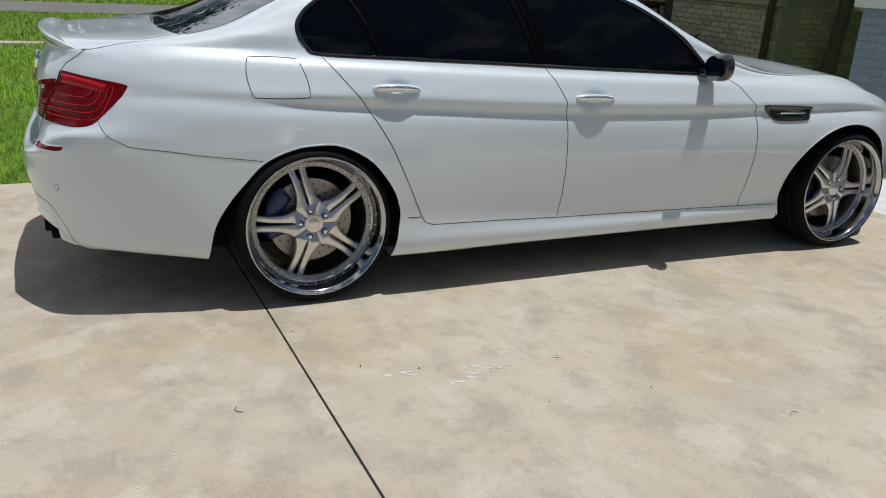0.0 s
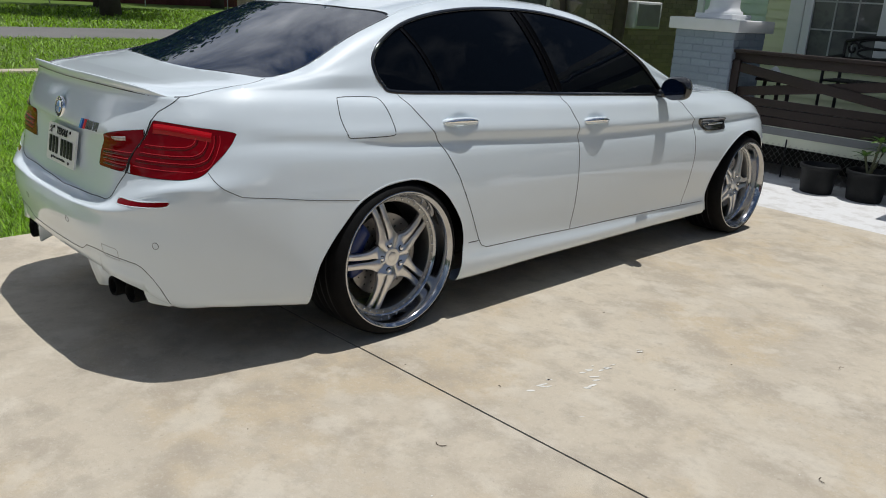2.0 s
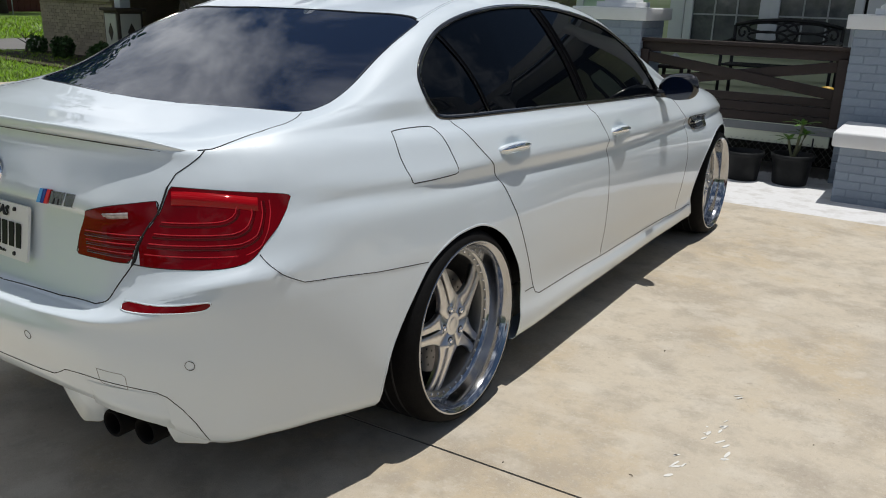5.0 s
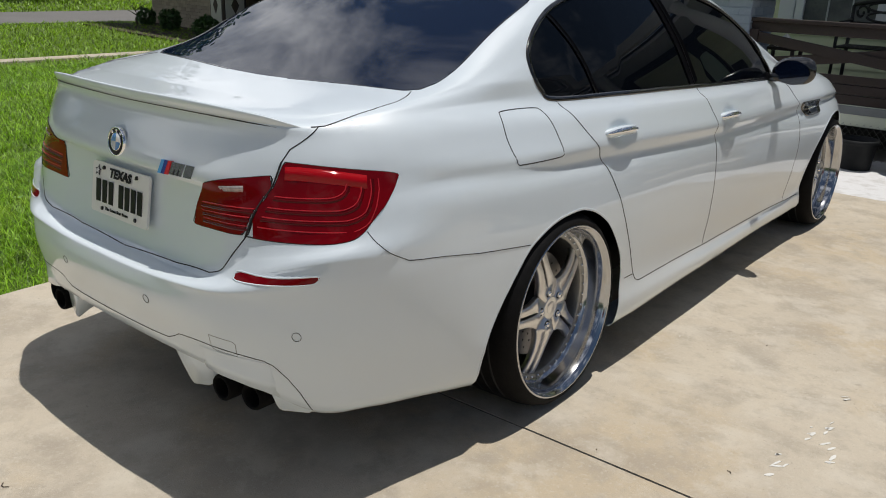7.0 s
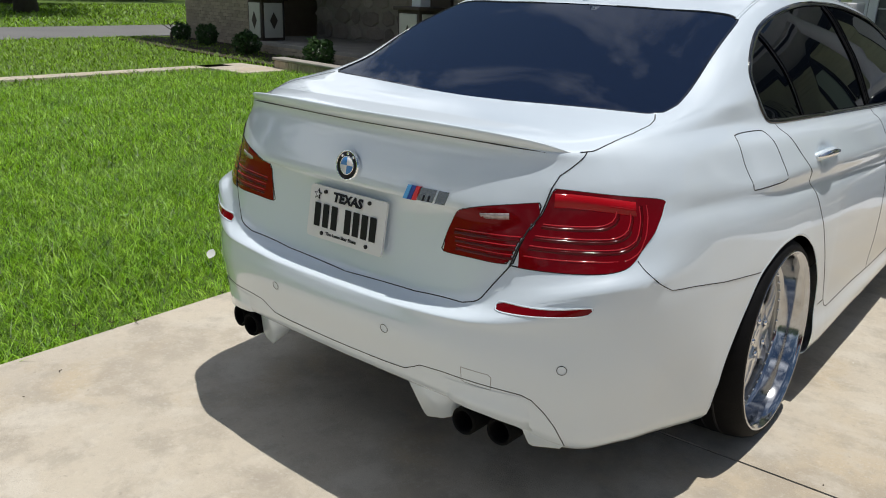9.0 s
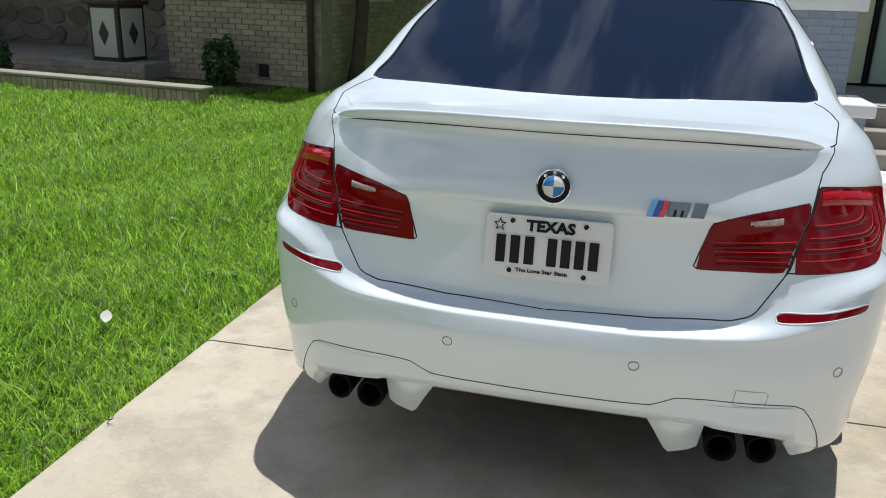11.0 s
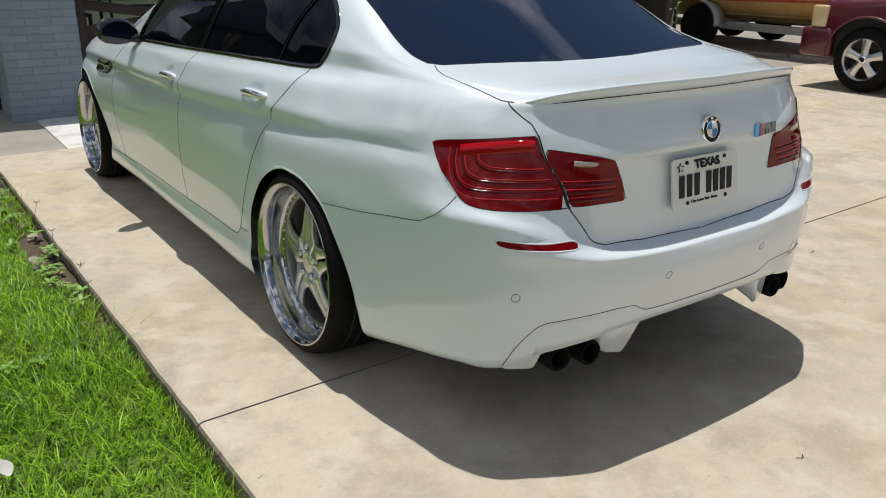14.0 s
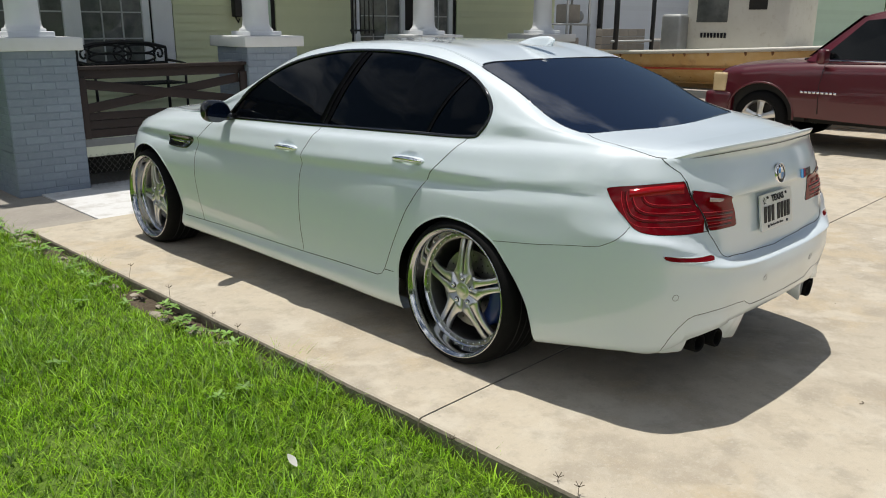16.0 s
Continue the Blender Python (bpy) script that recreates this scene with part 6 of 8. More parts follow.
# wooden railing with a cross
rail = thing("porch_railing", "dark brown wooden porch railing with a cross brace", "railing")
RY = 5.06
as_part("top_rail", bx(-.32, 1.47, RY - .02, RY + .02, 1.03, 1.118, .005), M["wood"], rail)
as_part("cap_rail", bx(-.33, 1.48, RY - .06, RY + .06, 1.118, 1.15, .005), M["wood"], rail)
for z0, z1 in ((.475, .555), (.560, .64), (.645, .715)):
    as_part("bottom_board", bx(-.32, 1.47, RY - .02, RY + .02, z0, z1, .004), M["wood"], rail)
for x0, x1 in ((-.32, -.24), (1.39, 1.47)):
    as_part("post", bx(x0, x1, RY - .055, RY - .02, .475, 1.05, .005), M["wood"], rail)
for a, b, dy in (((-.24, RY - .03, .985), (1.39, RY - .03, .755), 0), ((-.24, RY - .008, .755), (1.39, RY - .008, .985), 0)):
    bm = bmesh.new()
    bar(bm, a, b, .02, .088, .003)
    as_part("brace", bm, M["wood"], rail)

copy_thing(rail, Matrix.Translation((4.95, 0, 0)))
# chain-link skirt below
def chain(x0, x1, y, z0, z1, step=.055):
    parts_ = []
    n = int((x1 - x0) / step)
    for i in range(n):
        x = x0 + i * step
        zig = []
        k = 0
        z = z0
        while z <= z1 + .001:
            zig.append((x + (step * .5 if k % 2 else -.0), y + (.003 if k % 2 else -.003), z))
            z += step * .6
            k += 1
        parts_.append(tube(zig, .0016, 4))
        parts_.append(tube([(2 * x + step - p[0], p[1], p[2]) for p in zig], .0016, 4))
    return join(*parts_)


fence = thing("chain_link_skirt", "galvanised chain-link mesh closing the crawl space", "fence")
as_part("mesh", chain(-.30, 1.58, 5.00, .03, .34), M["wire"], fence)
for x in (.35, 1.30):
    as_part("stake", tube([(x, 4.99, .0), (x, 4.99, .38)], .007, 6), M["iron"], fence)

# iron bench on the porch
bench = thing("garden_bench", "black iron bench with scrolled back on the porch", "bench")
bx0, bx1, by, bz = .20, 1.22, 6.35, .47
def arc(cx, cz, rx, rz, a0, a1, n=20, y=by):
    return [(cx + rx * math.cos(radians(a0 + (a1 - a0) * i / n)), y, cz + rz * math.sin(radians(a0 + (a1 - a0) * i / n))) for i in range(n + 1)]


for i in range(7):
    as_part("seat_bar", tube([(bx0, by - .05 - .06 * i, bz + .42), (bx1, by - .05 - .06 * i, bz + .42)], .012, 6), M["iron"], bench)
as_part("top_bar", tube([(bx0, by, 1.27), (bx0 + .2, by, 1.315), ((bx0 + bx1) / 2, by, 1.335), (bx1 - .2, by, 1.315), (bx1, by, 1.27)], .02, 8), M["iron"], bench)
as_part("back_bar", tube([(bx0, by, 1.10), (bx1, by, 1.10)], .016, 8), M["iron"], bench)
for cx in (.52, .90):
    as_part("scroll", tube(arc(cx, 1.255, .19, .048, 0, 360, 28), .013, 6), M["iron"], bench)
    as_part("scroll", tube(arc(cx, 1.165, .19, .048, 0, 360, 28), .013, 6), M["iron"], bench)
as_part("scroll", tube(arc(.71, 1.21, .10, .10, 0, 360, 24), .013, 6), M["iron"], bench)
for cx, sg in ((.28, 1), (1.14, -1)):
    as_part("scroll", tube([(cx + sg * .06 * math.cos(t) * (1 - t / 9), by, 1.20 + .075 * math.sin(t) * (1 - t / 9)) for t in np.linspace(0, 7, 24)], .013, 6), M["iron"], bench)
for x in (bx0, bx1):
    as_part("leg", tube([(x, by, bz), (x, by, 1.27)], .018, 8), M["iron"], bench)
    as_part("leg", tube([(x, by - .45, bz), (x, by - .45, bz + .64), (x, by - .02, bz + .66)], .016, 8), M["iron"], bench)
# small porch table beside the bench and a chair frame
stand = thing("plant_stand", "dark plant stand with a white sack on the porch", "stand")
as_part("top", bx(-.36, -.06, 5.55, 5.85, .84, .87, .006), M["wood"], stand)
for x in (-.34, -.08):
    for y in (5.57, 5.83):
        as_part("leg", bx(x - .015, x + .015, y - .015, y + .015, .47, .84), M["wood"], stand)
v, f = lathe([(0, .87), (.09, .87), (.095, .885), (.05, .94), (.015, .985), (0, .99)], 12, "z")
tagged(as_part("white_sack", ([(x - .20 + .012 * math.sin(z * 60 + x * 30), y + 5.70, z) for x, y, z in v], f), M["cap"]), "crumpled white sack on the plant stand", "sack")
v, f = lathe([(0, 0), (.05, 0), (.07, .03), (.05, .06), (0, .07)], 12, "z")
M["yellow_toy"] = mat("yellow_plastic", (0.6, 0.38, 0.04), 0.5, spots=[(20, 0.5, (0.5, 0.1, 0.03), 0.5, 0.7)])
tagged(as_part("yellow_bag", ([(x * .9 + 1.31, y * .6 + 5.25, z * .9 + .745) for x, y, z in v], f), M["yellow_toy"]), "small yellow and red bag on the railing board", "bag")

# potted plants
M["leaf"] = mat("pot_leaf", (0.10, 0.22, 0.03), 0.4, rand=0.25, spots=[(15, 0.4, (0.18, 0.30, 0.05), 0.45, 0.7)])
M["stem"] = mat("plant_stem", (0.20, 0.21, 0.12), 0.7, spots=[(20, 0.4, (0.13, 0.12, 0.07), 0.4, 0.7)])


def pot(x, y, r, h):
    p = thing("plant_pot", "black plastic plant pot before the porch", "pot", "pots before the porch")
    v, f = lathe([(0, .0), (r * .82, 0), (r * .84, .01), (r * .97, h - .04), (r * 1.05, h - .04), (r * 1.06, h), (r * .98, h), (r * .93, h - .05)], 36, "z")
    as_part("shell", ([(a + x, b + y, c + .014) for a, b, c in v], f), M["pot"], p)
    v, f = lathe([(0, h - .045), (r * .94, h - .05)], 24, "z")
    as_part("soil", ([(a + x, b + y, c + .014) for a, b, c in v], f), M["earth"], p)
    return p


pot(.82, 4.66, .155, .25)
pot(1.20, 4.72, .165, .26)
plant = thing("pot_plant", "young plumeria with green leaf rosettes", "plant")
for (sx, hh) in ((-.05, .17), (.04, .30), (.07, .22)):
    st = [(1.20, 4.72, .22), (1.20 + sx * .6, 4.72, .22 + hh * .5), (1.20 + sx, 4.72 + sx * .3, .22 + hh)]
    as_part("stem", tube(st, .011, 8), M["stem"], plant)
    for j in range(8):
        m = pose(*st[-1], 0, 0, j * 47 + sx * 300) @ pose(0, 0, 0, 42 - 9 * (j % 4))
        v, f = leaf(.10 + .03 * (j % 3), .036, .35)
        as_part("leaf", ([m @ Vector(q) for q in v], f), M["leaf"], plant)

# loose tyre and junk by the house corner
v, f = lathe([(.20, .0), (.24, -.01), (.31, .0), (.325, .05), (.325, .14), (.31, .19), (.24, .2), (.20, .19), (.20, .0)], 48, "z")
tagged(as_part("spare_tyre", ([(a * 1.05 - 1.23, b * 1.05 + 6.40, c * 1.3 + .01) for a, b, c in v], f), M["rubber"]), "worn black tyre lying flat by the house", "tyre")
M["brick_red"] = mat("brown_brick", (0.15, 0.075, 0.055), 0.85, rand=0.25, spots=[(8, 0.5, (0.10, 0.05, 0.04), 0.4, 0.7), (40, 0.3, (0.2, 0.12, 0.09), 0.5, 0.7)], bump=(0.3, 90))
M["mortar_brown"] = mat("brown_mortar", (0.11, 0.075, 0.06), 0.9, spots=[(10, 0.4, (0.07, 0.05, 0.04), 0.4, 0.7)])
chimney = as_part("chimney", bx(-2.42, -1.78, 9.75, 10.45, -.12, 5.2), M["mortar_brown"], house, "brown brick chimney", False)
brick_box(chimney, "brick_red", -2.42, -1.78, 9.75, 10.45, -.1, 3.6, "fl", .2, .068, .006)

# rubbish bins
def bin_(x, y, rz):
    b = thing("rubbish_bin", "black wheeled rubbish bin with a flat lid", "bin", "rubbish bins", at=(x, y, 0), turn=rz)
    bm = bmesh.new()
    vs = []
    for z, a, c in ((.05, .22, .24), (.5, .25, .28), (.98, .29, .34), (1.0, .31, .36), (1.02, .31, .36)):
        vs.append([bm.verts.new(p) for p in ((-a, -c, z), (a, -c, z), (a, c, z), (-a, c, z))])
    for i in range(4):
        for j in range(4):
            bm.faces.new((vs[i][j], vs[i][(j + 1) % 4], vs[i + 1][(j + 1) % 4], vs[i + 1][j]))
    bm.faces.new(vs[0][::-1])
    bm.faces.new(vs[-1])
    bmesh.ops.bevel(bm, geom=list(bm.edges), offset=.012, segments=2, affect="EDGES")
    as_part("body", bm, M["pot"], b)
    as_part("lid", bx(-.32, .32, -.37, .38, 1.02, 1.07, .02), M["pot"], b)
    for s in (-1, 1):
        v, f = lathe([(0, -.02), (.10, -.02), (.10, .02), (0, .02)], 24, "x")
        as_part("wheel", ([(p[0] + s * .25, p[1] + .26, p[2] + .10) for p in v], f), M["rubber"], b)
    return b


b1 = bin_(5.28, 4.75, 20)
b2 = bin_(5.97, 4.55, 28)
for b, k in ((b1, 1), (b2, 0)):
    as_part("mark", bx(-.06, .06, -.332, -.326, .78, .84 if k else .80, .003), M["white_flake"], b)
plant2 = thing("weed_shrub", "small green weed beside the bins", "weed")
for j in range(14):
    m = pose(6.85, 4.75, .55 + .02 * j, 0, 0, j * 77) @ pose(0, 0, 0, 30)
    v, f = leaf(.10, .04)
    as_part("leaf", ([m @ Vector(q) for q in v], f), M["leaf"], plant2)
as_part("stem", tube([(6.85, 4.75, 0), (6.86, 4.76, .4), (6.85, 4.75, .8)], .012, 6), M["stem"], plant2)
M["grey_tray"] = mat("grey_tray", (0.16, 0.16, 0.165), 0.5, 0.3, spots=[(12, 0.4, (0.1, 0.1, 0.1), 0.4, 0.7)])
dolly = thing("hand_trolley", "black low trolley with small wheels", "trolley")
as_part("frame", join(tube([(6.15, 4.38, .27), (6.45, 4.28, .29), (6.75, 4.3, .29)], .014, 8), tube([(6.3, 4.48, .05), (6.45, 4.4, .25), (6.6, 4.2, .05)], .012, 8)), M["iron"], dolly)
as_part("tray", bx(6.22, 6.72, 4.18, 4.42, .295, .315, .004), M["grey_tray"], dolly)
for x, y in ((6.76, 4.3), (6.3, 4.5)):
    v, f = lathe([(0, -.022), (.075, -.022), (.09, 0), (.075, .022), (0, .022)], 24, "x")
    as_part("wheel", ([(a + x, b + y, c + .09) for a, b, c in v], f), M["rubber"], dolly)

# ---- pickup truck in the next bay, nose along +y, its left flank towards the car ----
M["maroon"] = mat("maroon_paint", (0.085, 0.006, 0.013), 0.3, coat=0.6, spots=[(3, 0.3, (0.07, 0.006, 0.011), 0.4, 0.7)])
M["amber"] = mat("headlamp_lens", (0.62, 0.48, 0.27), 0.2, coat=0.8, spots=[(12, 0.4, (0.5, 0.38, 0.2), 0.4, 0.7)])
truck = thing("pickup_truck", "maroon pickup truck with five-spoke wheels", "pickup truck", at=(0, .14, 0))
TX = 6.89                                         # plane of the left flank
TW = 1.95
# side outline stations: y, bottom, shoulder, top of the body
secs = [(2.76, .55, .74, .86), (2.71, .45, .82, .92), (2.55, .42, .89, .985), (2.0, .42, .94, 1.04), (1.45, .40, .97, 1.08), (.6, .38, .99, 1.10), (-.6, .38, 1.0, 1.12), (-1.6, .38, 1.02, 1.14), (-3.2, .42, 1.03, 1.16)]
ys = np.linspace(2.76, -3.2, 150)
sec = np.array(secs)[::-1]
zb, zs, zt = (np.interp(ys, sec[:, 0], sec[:, k]) for k in (1, 2, 3))
tuck = np.interp(ys, [-3.2, 2.35, 2.62, 2.76], [0, 0, .05, .16])
prof_n = 21
vs, fs_ = [], []
for i, y in enumerate(ys):
    for j in range(prof_n):
        t = j / (prof_n - 1)
        z = zb[i] + (zs[i] - zb[i]) * min(1, t * 1.25)
        x = TX + tuck[i] + .05 * (1 - math.sin(math.pi * min(1, .25 + .75 * t)))
        if t > .8:
            u = (t - .8) / .2
            x, z = TX + tuck[i] + .015 + .14 * u, zs[i] + (zt[i] - zs[i]) * math.sin(u * math.pi / 2)
        vs.append((x, y, z))
for i in range(149):
    for j in range(prof_n - 1):
        yc, zc = (ys[i] + ys[i + 1]) / 2, (vs[i * prof_n + j][2] + vs[i * prof_n + j + 1][2]) / 2
        if ((yc - 2.06) / .45) ** 2 + ((zc - .38) / .43) ** 2 < 1 or ((yc + 1.5) / .45) ** 2 + ((zc - .38) / .43) ** 2 < 1:
            continue
        fs_.append((i * prof_n + j, i * prof_n + j + 1, (i + 1) * prof_n + j + 1, (i + 1) * prof_n + j))
near_arch = {}
for q in fs_:
    for k in q:
        near_arch[k] = near_arch.get(k, 0) + 1
for k, c in near_arch.items():
    x, y, z = vs[k]
    for yc in (2.06, -1.5):
        d = math.hypot((y - yc) / .45, (z - .38) / .43)
        if c < 4 and .8 < d < 1.25 and z > .38:
            vs[k] = (x, yc + (y - yc) / d, .38 + (z - .38) / d)
as_part("flank", (vs, fs_), M["maroon"], truck)
vs2 = [(2 * TX + TW - x, y, z) for x, y, z in vs]
as_part("flank", (vs2, [q[::-1] for q in fs_]), M["maroon"], truck)
# hood, cab, bed
hv, hf = [], []
for i, y in enumerate(np.linspace(2.74, 1.35, 16)):
    z = float(np.interp(y, sec[:, 0], sec[:, 3]))
    for j in range(9):
        u = j / 8
        hv.append((TX + .15 + float(np.interp(y, [1.35, 2.7, 2.82], [0, .04, .16])) + u * (TW - .30 - 2 * float(np.interp(y, [1.35, 2.7, 2.82], [0, .04, .16]))), y, z + .05 * math.sin(math.pi * u) ))
for i in range(15):
    for j in range(8):
        hf.append((i * 9 + j, (i + 1) * 9 + j, (i + 1) * 9 + j + 1, i * 9 + j + 1))
as_part("hood", (hv, hf), M["maroon"], truck)
cab_pts = [(1.60, 1.08, .12), (.98, 1.63, .24), (.60, 1.73, .27), (-.9, 1.75, .27), (-1.15, 1.71, .26), (-1.28, 1.09, .12)]
cv = [(TX + dx, y, z) for y, z, dx in cab_pts] + [(TX + TW - dx, y, z) for y, z, dx in cab_pts]
cf = [(i, i + 1, 7 + i, 6 + i) for i in range(5)] + [(5, 4, 3, 2, 1, 0), (6, 7, 8, 9, 10, 11)]
bm = bmesh.new()
bv = [bm.verts.new(p) for p in cv]
for q in cf:
    bm.faces.new([bv[i] for i in q])
bmesh.ops.recalc_face_normals(bm, faces=bm.faces)
bmesh.ops.bevel(bm, geom=[e for e in bm.edges if not e.is_boundary], offset=.03, segments=3, affect="EDGES")
as_part("cab", bm, M["maroon"], truck)
def lift_quad(pts, d=.006):
    return [(x - d, y, z) for x, y, z in pts]


gl = [(TX + .135, 1.40, 1.12), (TX + .235, .96, 1.57), (TX + .265, .22, 1.66), (TX + .14, .18, 1.12)]
as_part("side_window", (lift_quad(gl, .012), [(0, 1, 2, 3)]), M["truck_glass"], truck, shade=False)
gl = [(TX + .14, .10, 1.12), (TX + .265, 0.14, 1.66), (TX + .265, -.88, 1.67), (TX + .14, -1.1, 1.12)]
as_part("side_window", (lift_quad(gl, .012), [(0, 1, 2, 3)]), M["truck_glass"], truck, shade=False)
as_part("window_sill_trim", tube([(TX + .10, 1.42, 1.095), (TX + .105, -.1, 1.105)], .012, 6), M["chrome"], truck)
ws = [(TX + .18, 1.555, 1.12), (TX + TW - .18, 1.555, 1.12), (TX + TW - .28, 1.01, 1.61), (TX + .28, 1.01, 1.61)]
as_part("windshield", ([(x, y + .02, z + .02) for x, y, z in ws], [(0, 1, 2, 3)]), M["truck_glass"], truck, shade=False)
as_part("grille_block", bx(TX + .2, TX + TW - .2, 2.64, 2.80, .55, .86, .03), M["plastic"], truck)
as_part("bumper", bx(TX + .01, TX + TW - .01, 2.45, 2.83, .34, .66, .05), M["maroon"], truck)
for x in (TX - .004, TX + TW - .30):
    as_part("headlamp", bx(x + .03, x + .30, 2.55, 2.735, .66, .90, .025), M["amber"], truck)
for yc in (2.06,):
    as_part("arch_trim", tube([(TX + .012, yc + .445 * math.cos(a), .38 + .425 * math.sin(a)) for a in np.linspace(-.05, math.pi + .05, 30)], .014, 8), M["maroon"], truck)
as_part("wiper", tube([(TX + .25, 1.64, 1.10), (TX + .55, 1.58, 1.135), (TX + .9, 1.56, 1.15)], .012, 6), M["plastic"], truck)
as_part("door_gap", join(tube([(TX - .002, 1.32, .46), (TX + .0, 1.34, .8), (TX + .01, 1.30, 1.05)], .004, 5), tube([(TX - .002, .02, .46), (TX + .0, .02, 1.05)], .004, 5)), M["gap"], truck)
as_part("door_handle", tube([(TX - .02, .30, .92), (TX - .035, .22, .925), (TX - .02, .12, .92)], .014, 8), M["maroon"], truck)
as_part("name_bar", join(*[(lambda q: ([tuple(v.co) for v in q.verts], [tuple(v.index for v in f.verts) for f in q.faces]))((lambda b: (b.verts.index_update(), b)[1])(bx(TX - .008, TX + .004, 1.12 + .05 * i, 1.155 + .05 * i, .70, .727))) for i in range(9)]), M["chrome"], truck)
as_part("mirror", bx(TX - .16, TX + .06, 1.26, 1.36, 1.06, 1.24, .045), M["maroon"], truck)
as_part("wheel_well", bx(TX + .1, TX + TW - .1, 1.5, 2.62, .35, .85), M["dark"], truck, shade=False)
as_part("bed_floor", bx(TX + .12, TX + TW - .12, -3.15, -1.30, .62, .70), M["plastic"], truck, shade=False)
as_part("tailgate", bx(TX + .06, TX + TW - .06, -3.22, -3.15, .50, 1.15, .02), M["maroon"], truck)
as_part("bed_front", bx(TX + .12, TX + TW - .12, -1.36, -1.29, .62, 1.12, .01), M["maroon"], truck)
as_part("chassis", bx(TX + .25, TX + TW - .25, -3, 2.8, .32, .6), M["dark"], truck, shade=False)


def truck_wheel(x, y, out):
    v, f = lathe([(.24, .0), (.27, .008), (.33, .0), (.365, -.03), (.375, -.08), (.375, -.2), (.34, -.25), (.25, -.25)], 56, "x")
    place = lambda d: [(x + out * p[0], y + .94 * p[1], .352 + .94 * p[2]) for p in d]
    tw = as_part("wheel", (place(v), [q[::int(out)] for q in f]), M["rubber"], truck)
    v, f = lathe([(.245, .002), (.235, -.01), (.22, -.03), (.215, -.12)], 48, "x")
    as_part("rim", (place(v), f), M["brushed"], tw)
    for k in range(5):
        a = radians(90 + 72 * k)
        sp_ = []
        for r_, w_, h_ in ((.03, .05, -.02), (.10, .042, -.012), (.18, .05, -.022), (.228, .062, -.03)):
            for s, dh in ((-1, -.02), (-.8, 0), (.8, 0), (1, -.02)):
                sp_.append((h_ + dh, r_ * math.cos(a) - s * w_ * math.sin(a), r_ * math.sin(a) + s * w_ * math.cos(a)))
        as_part("spoke", (place(sp_), [(i * 4 + j, i * 4 + j + 1, (i + 1) * 4 + j + 1, (i + 1) * 4 + j) for i in range(3) for j in range(3)]), M["brushed"], tw)
    v, f = lathe([(0, -.004), (.04, -.004), (.05, -.012), (.055, -.03)], 24, "x")
    as_part("cap", (place(v), f), M["chrome"], tw)
    v, f = lathe([(0, -.0), (.025, -.0), (.028, -.006)], 20, "x")
    as_part("cap_mark", (place(v), f), M["plastic"], tw)
    v, f = lathe([(0, -.13), (.22, -.13)], 32, "x")
    as_part("drum", (place(v), f), M["dark"], tw)


truck_wheel(TX + .02, 2.06, -1.0)
truck_wheel(TX + .02, -1.5, -1.0)
truck_wheel(TX + TW - .02, 2.06, 1.0)
truck_wheel(TX + TW - .02, -1.5, 1.0)

# ---- boat on its trailer beyond the truck ----
M["hull"] = mat("faded_tan_hull", (0.66, 0.44, 0.19), 0.5, spots=[(1.1, 0.7, (0.50, 0.28, 0.09), 0.4, 0.62), (5, 0.4, (0.72, 0.58, 0.36), 0.5, 0.72), (3.5, 0.6, (0.20, 0.085, 0.03), 0.58, 0.74)])
M["boat_white"] = mat("aged_gelcoat", (0.62, 0.60, 0.54), 0.5, spots=[(3, 0.3, (0.48, 0.45, 0.38), 0.4, 0.7), (12, 0.3, (0.36, 0.30, 0.22), 0.58, 0.72)])
M["red_line"] = mat("red_stripe", (0.45, 0.06, 0.03), 0.5, spots=[(8, 0.4, (0.4, 0.2, 0.1), 0.5, 0.7)])
M["rust"] = mat("rust_run", (0.20, 0.075, 0.025), 0.8, spots=[(10, 0.5, (0.30, 0.15, 0.06), 0.4, 0.7)])
M["grey_metal"] = mat("dull_grey_metal", (0.36, 0.37, 0.37), 0.5, 0.4, spots=[(6, 0.4, (0.25, 0.25, 0.24), 0.4, 0.7)])
boat = thing("boat", "old tan fishing boat with rust-stained hull on a trailer", "boat", at=(-.3, -.2, 0))
BX = 9.55
st = np.linspace(0, 1, 40)
hy = 8.4 - 8.2 * st                               # stern to bow
top = .98 + .36 * st ** 1.6
keel = .40 + .25 * np.clip(st - .55, 0, 1) ** 1.5 * 3
half = 1.12 * (1 - np.clip((st - .45) / .55, 0, 1) ** 2.4) + .01
hv, hf = [], []
for i in range(40):
    for k in range(13):
        u = k / 12 * 2 - 1
        s = abs(u)
        z = keel[i] + (top[i] - keel[i]) * s ** 1.8
        x = BX + 1.12 + math.copysign(half[i] * min(1, s * 1.35) ** .8 * (.86 + .14 * s), u)
        hv.append((x, hy[i], z))
for i in range(39):
    for k in range(12):
        hf.append((i * 13 + k, i * 13 + k + 1, (i + 1) * 13 + k + 1, (i + 1) * 13 + k))
hf.append(tuple(range(13)))
as_part("hull", (hv, hf), M["hull"], boat)
left = lambda i, s: (BX + 1.12 - half[i] * min(1, s * 1.35) ** .8 * (.86 + .14 * s), hy[i], keel[i] + (top[i] - keel[i]) * s ** 1.8)
as_part("gunwale", tube([left(i, 1.0) for i in range(40)], .035, 8), M["boat_white"], boat)
as_part("stripe", tube([(left(i, .74)[0] - .004, left(i, .74)[1], left(i, .74)[2]) for i in range(36)], .02, 6), M["red_line"], boat)
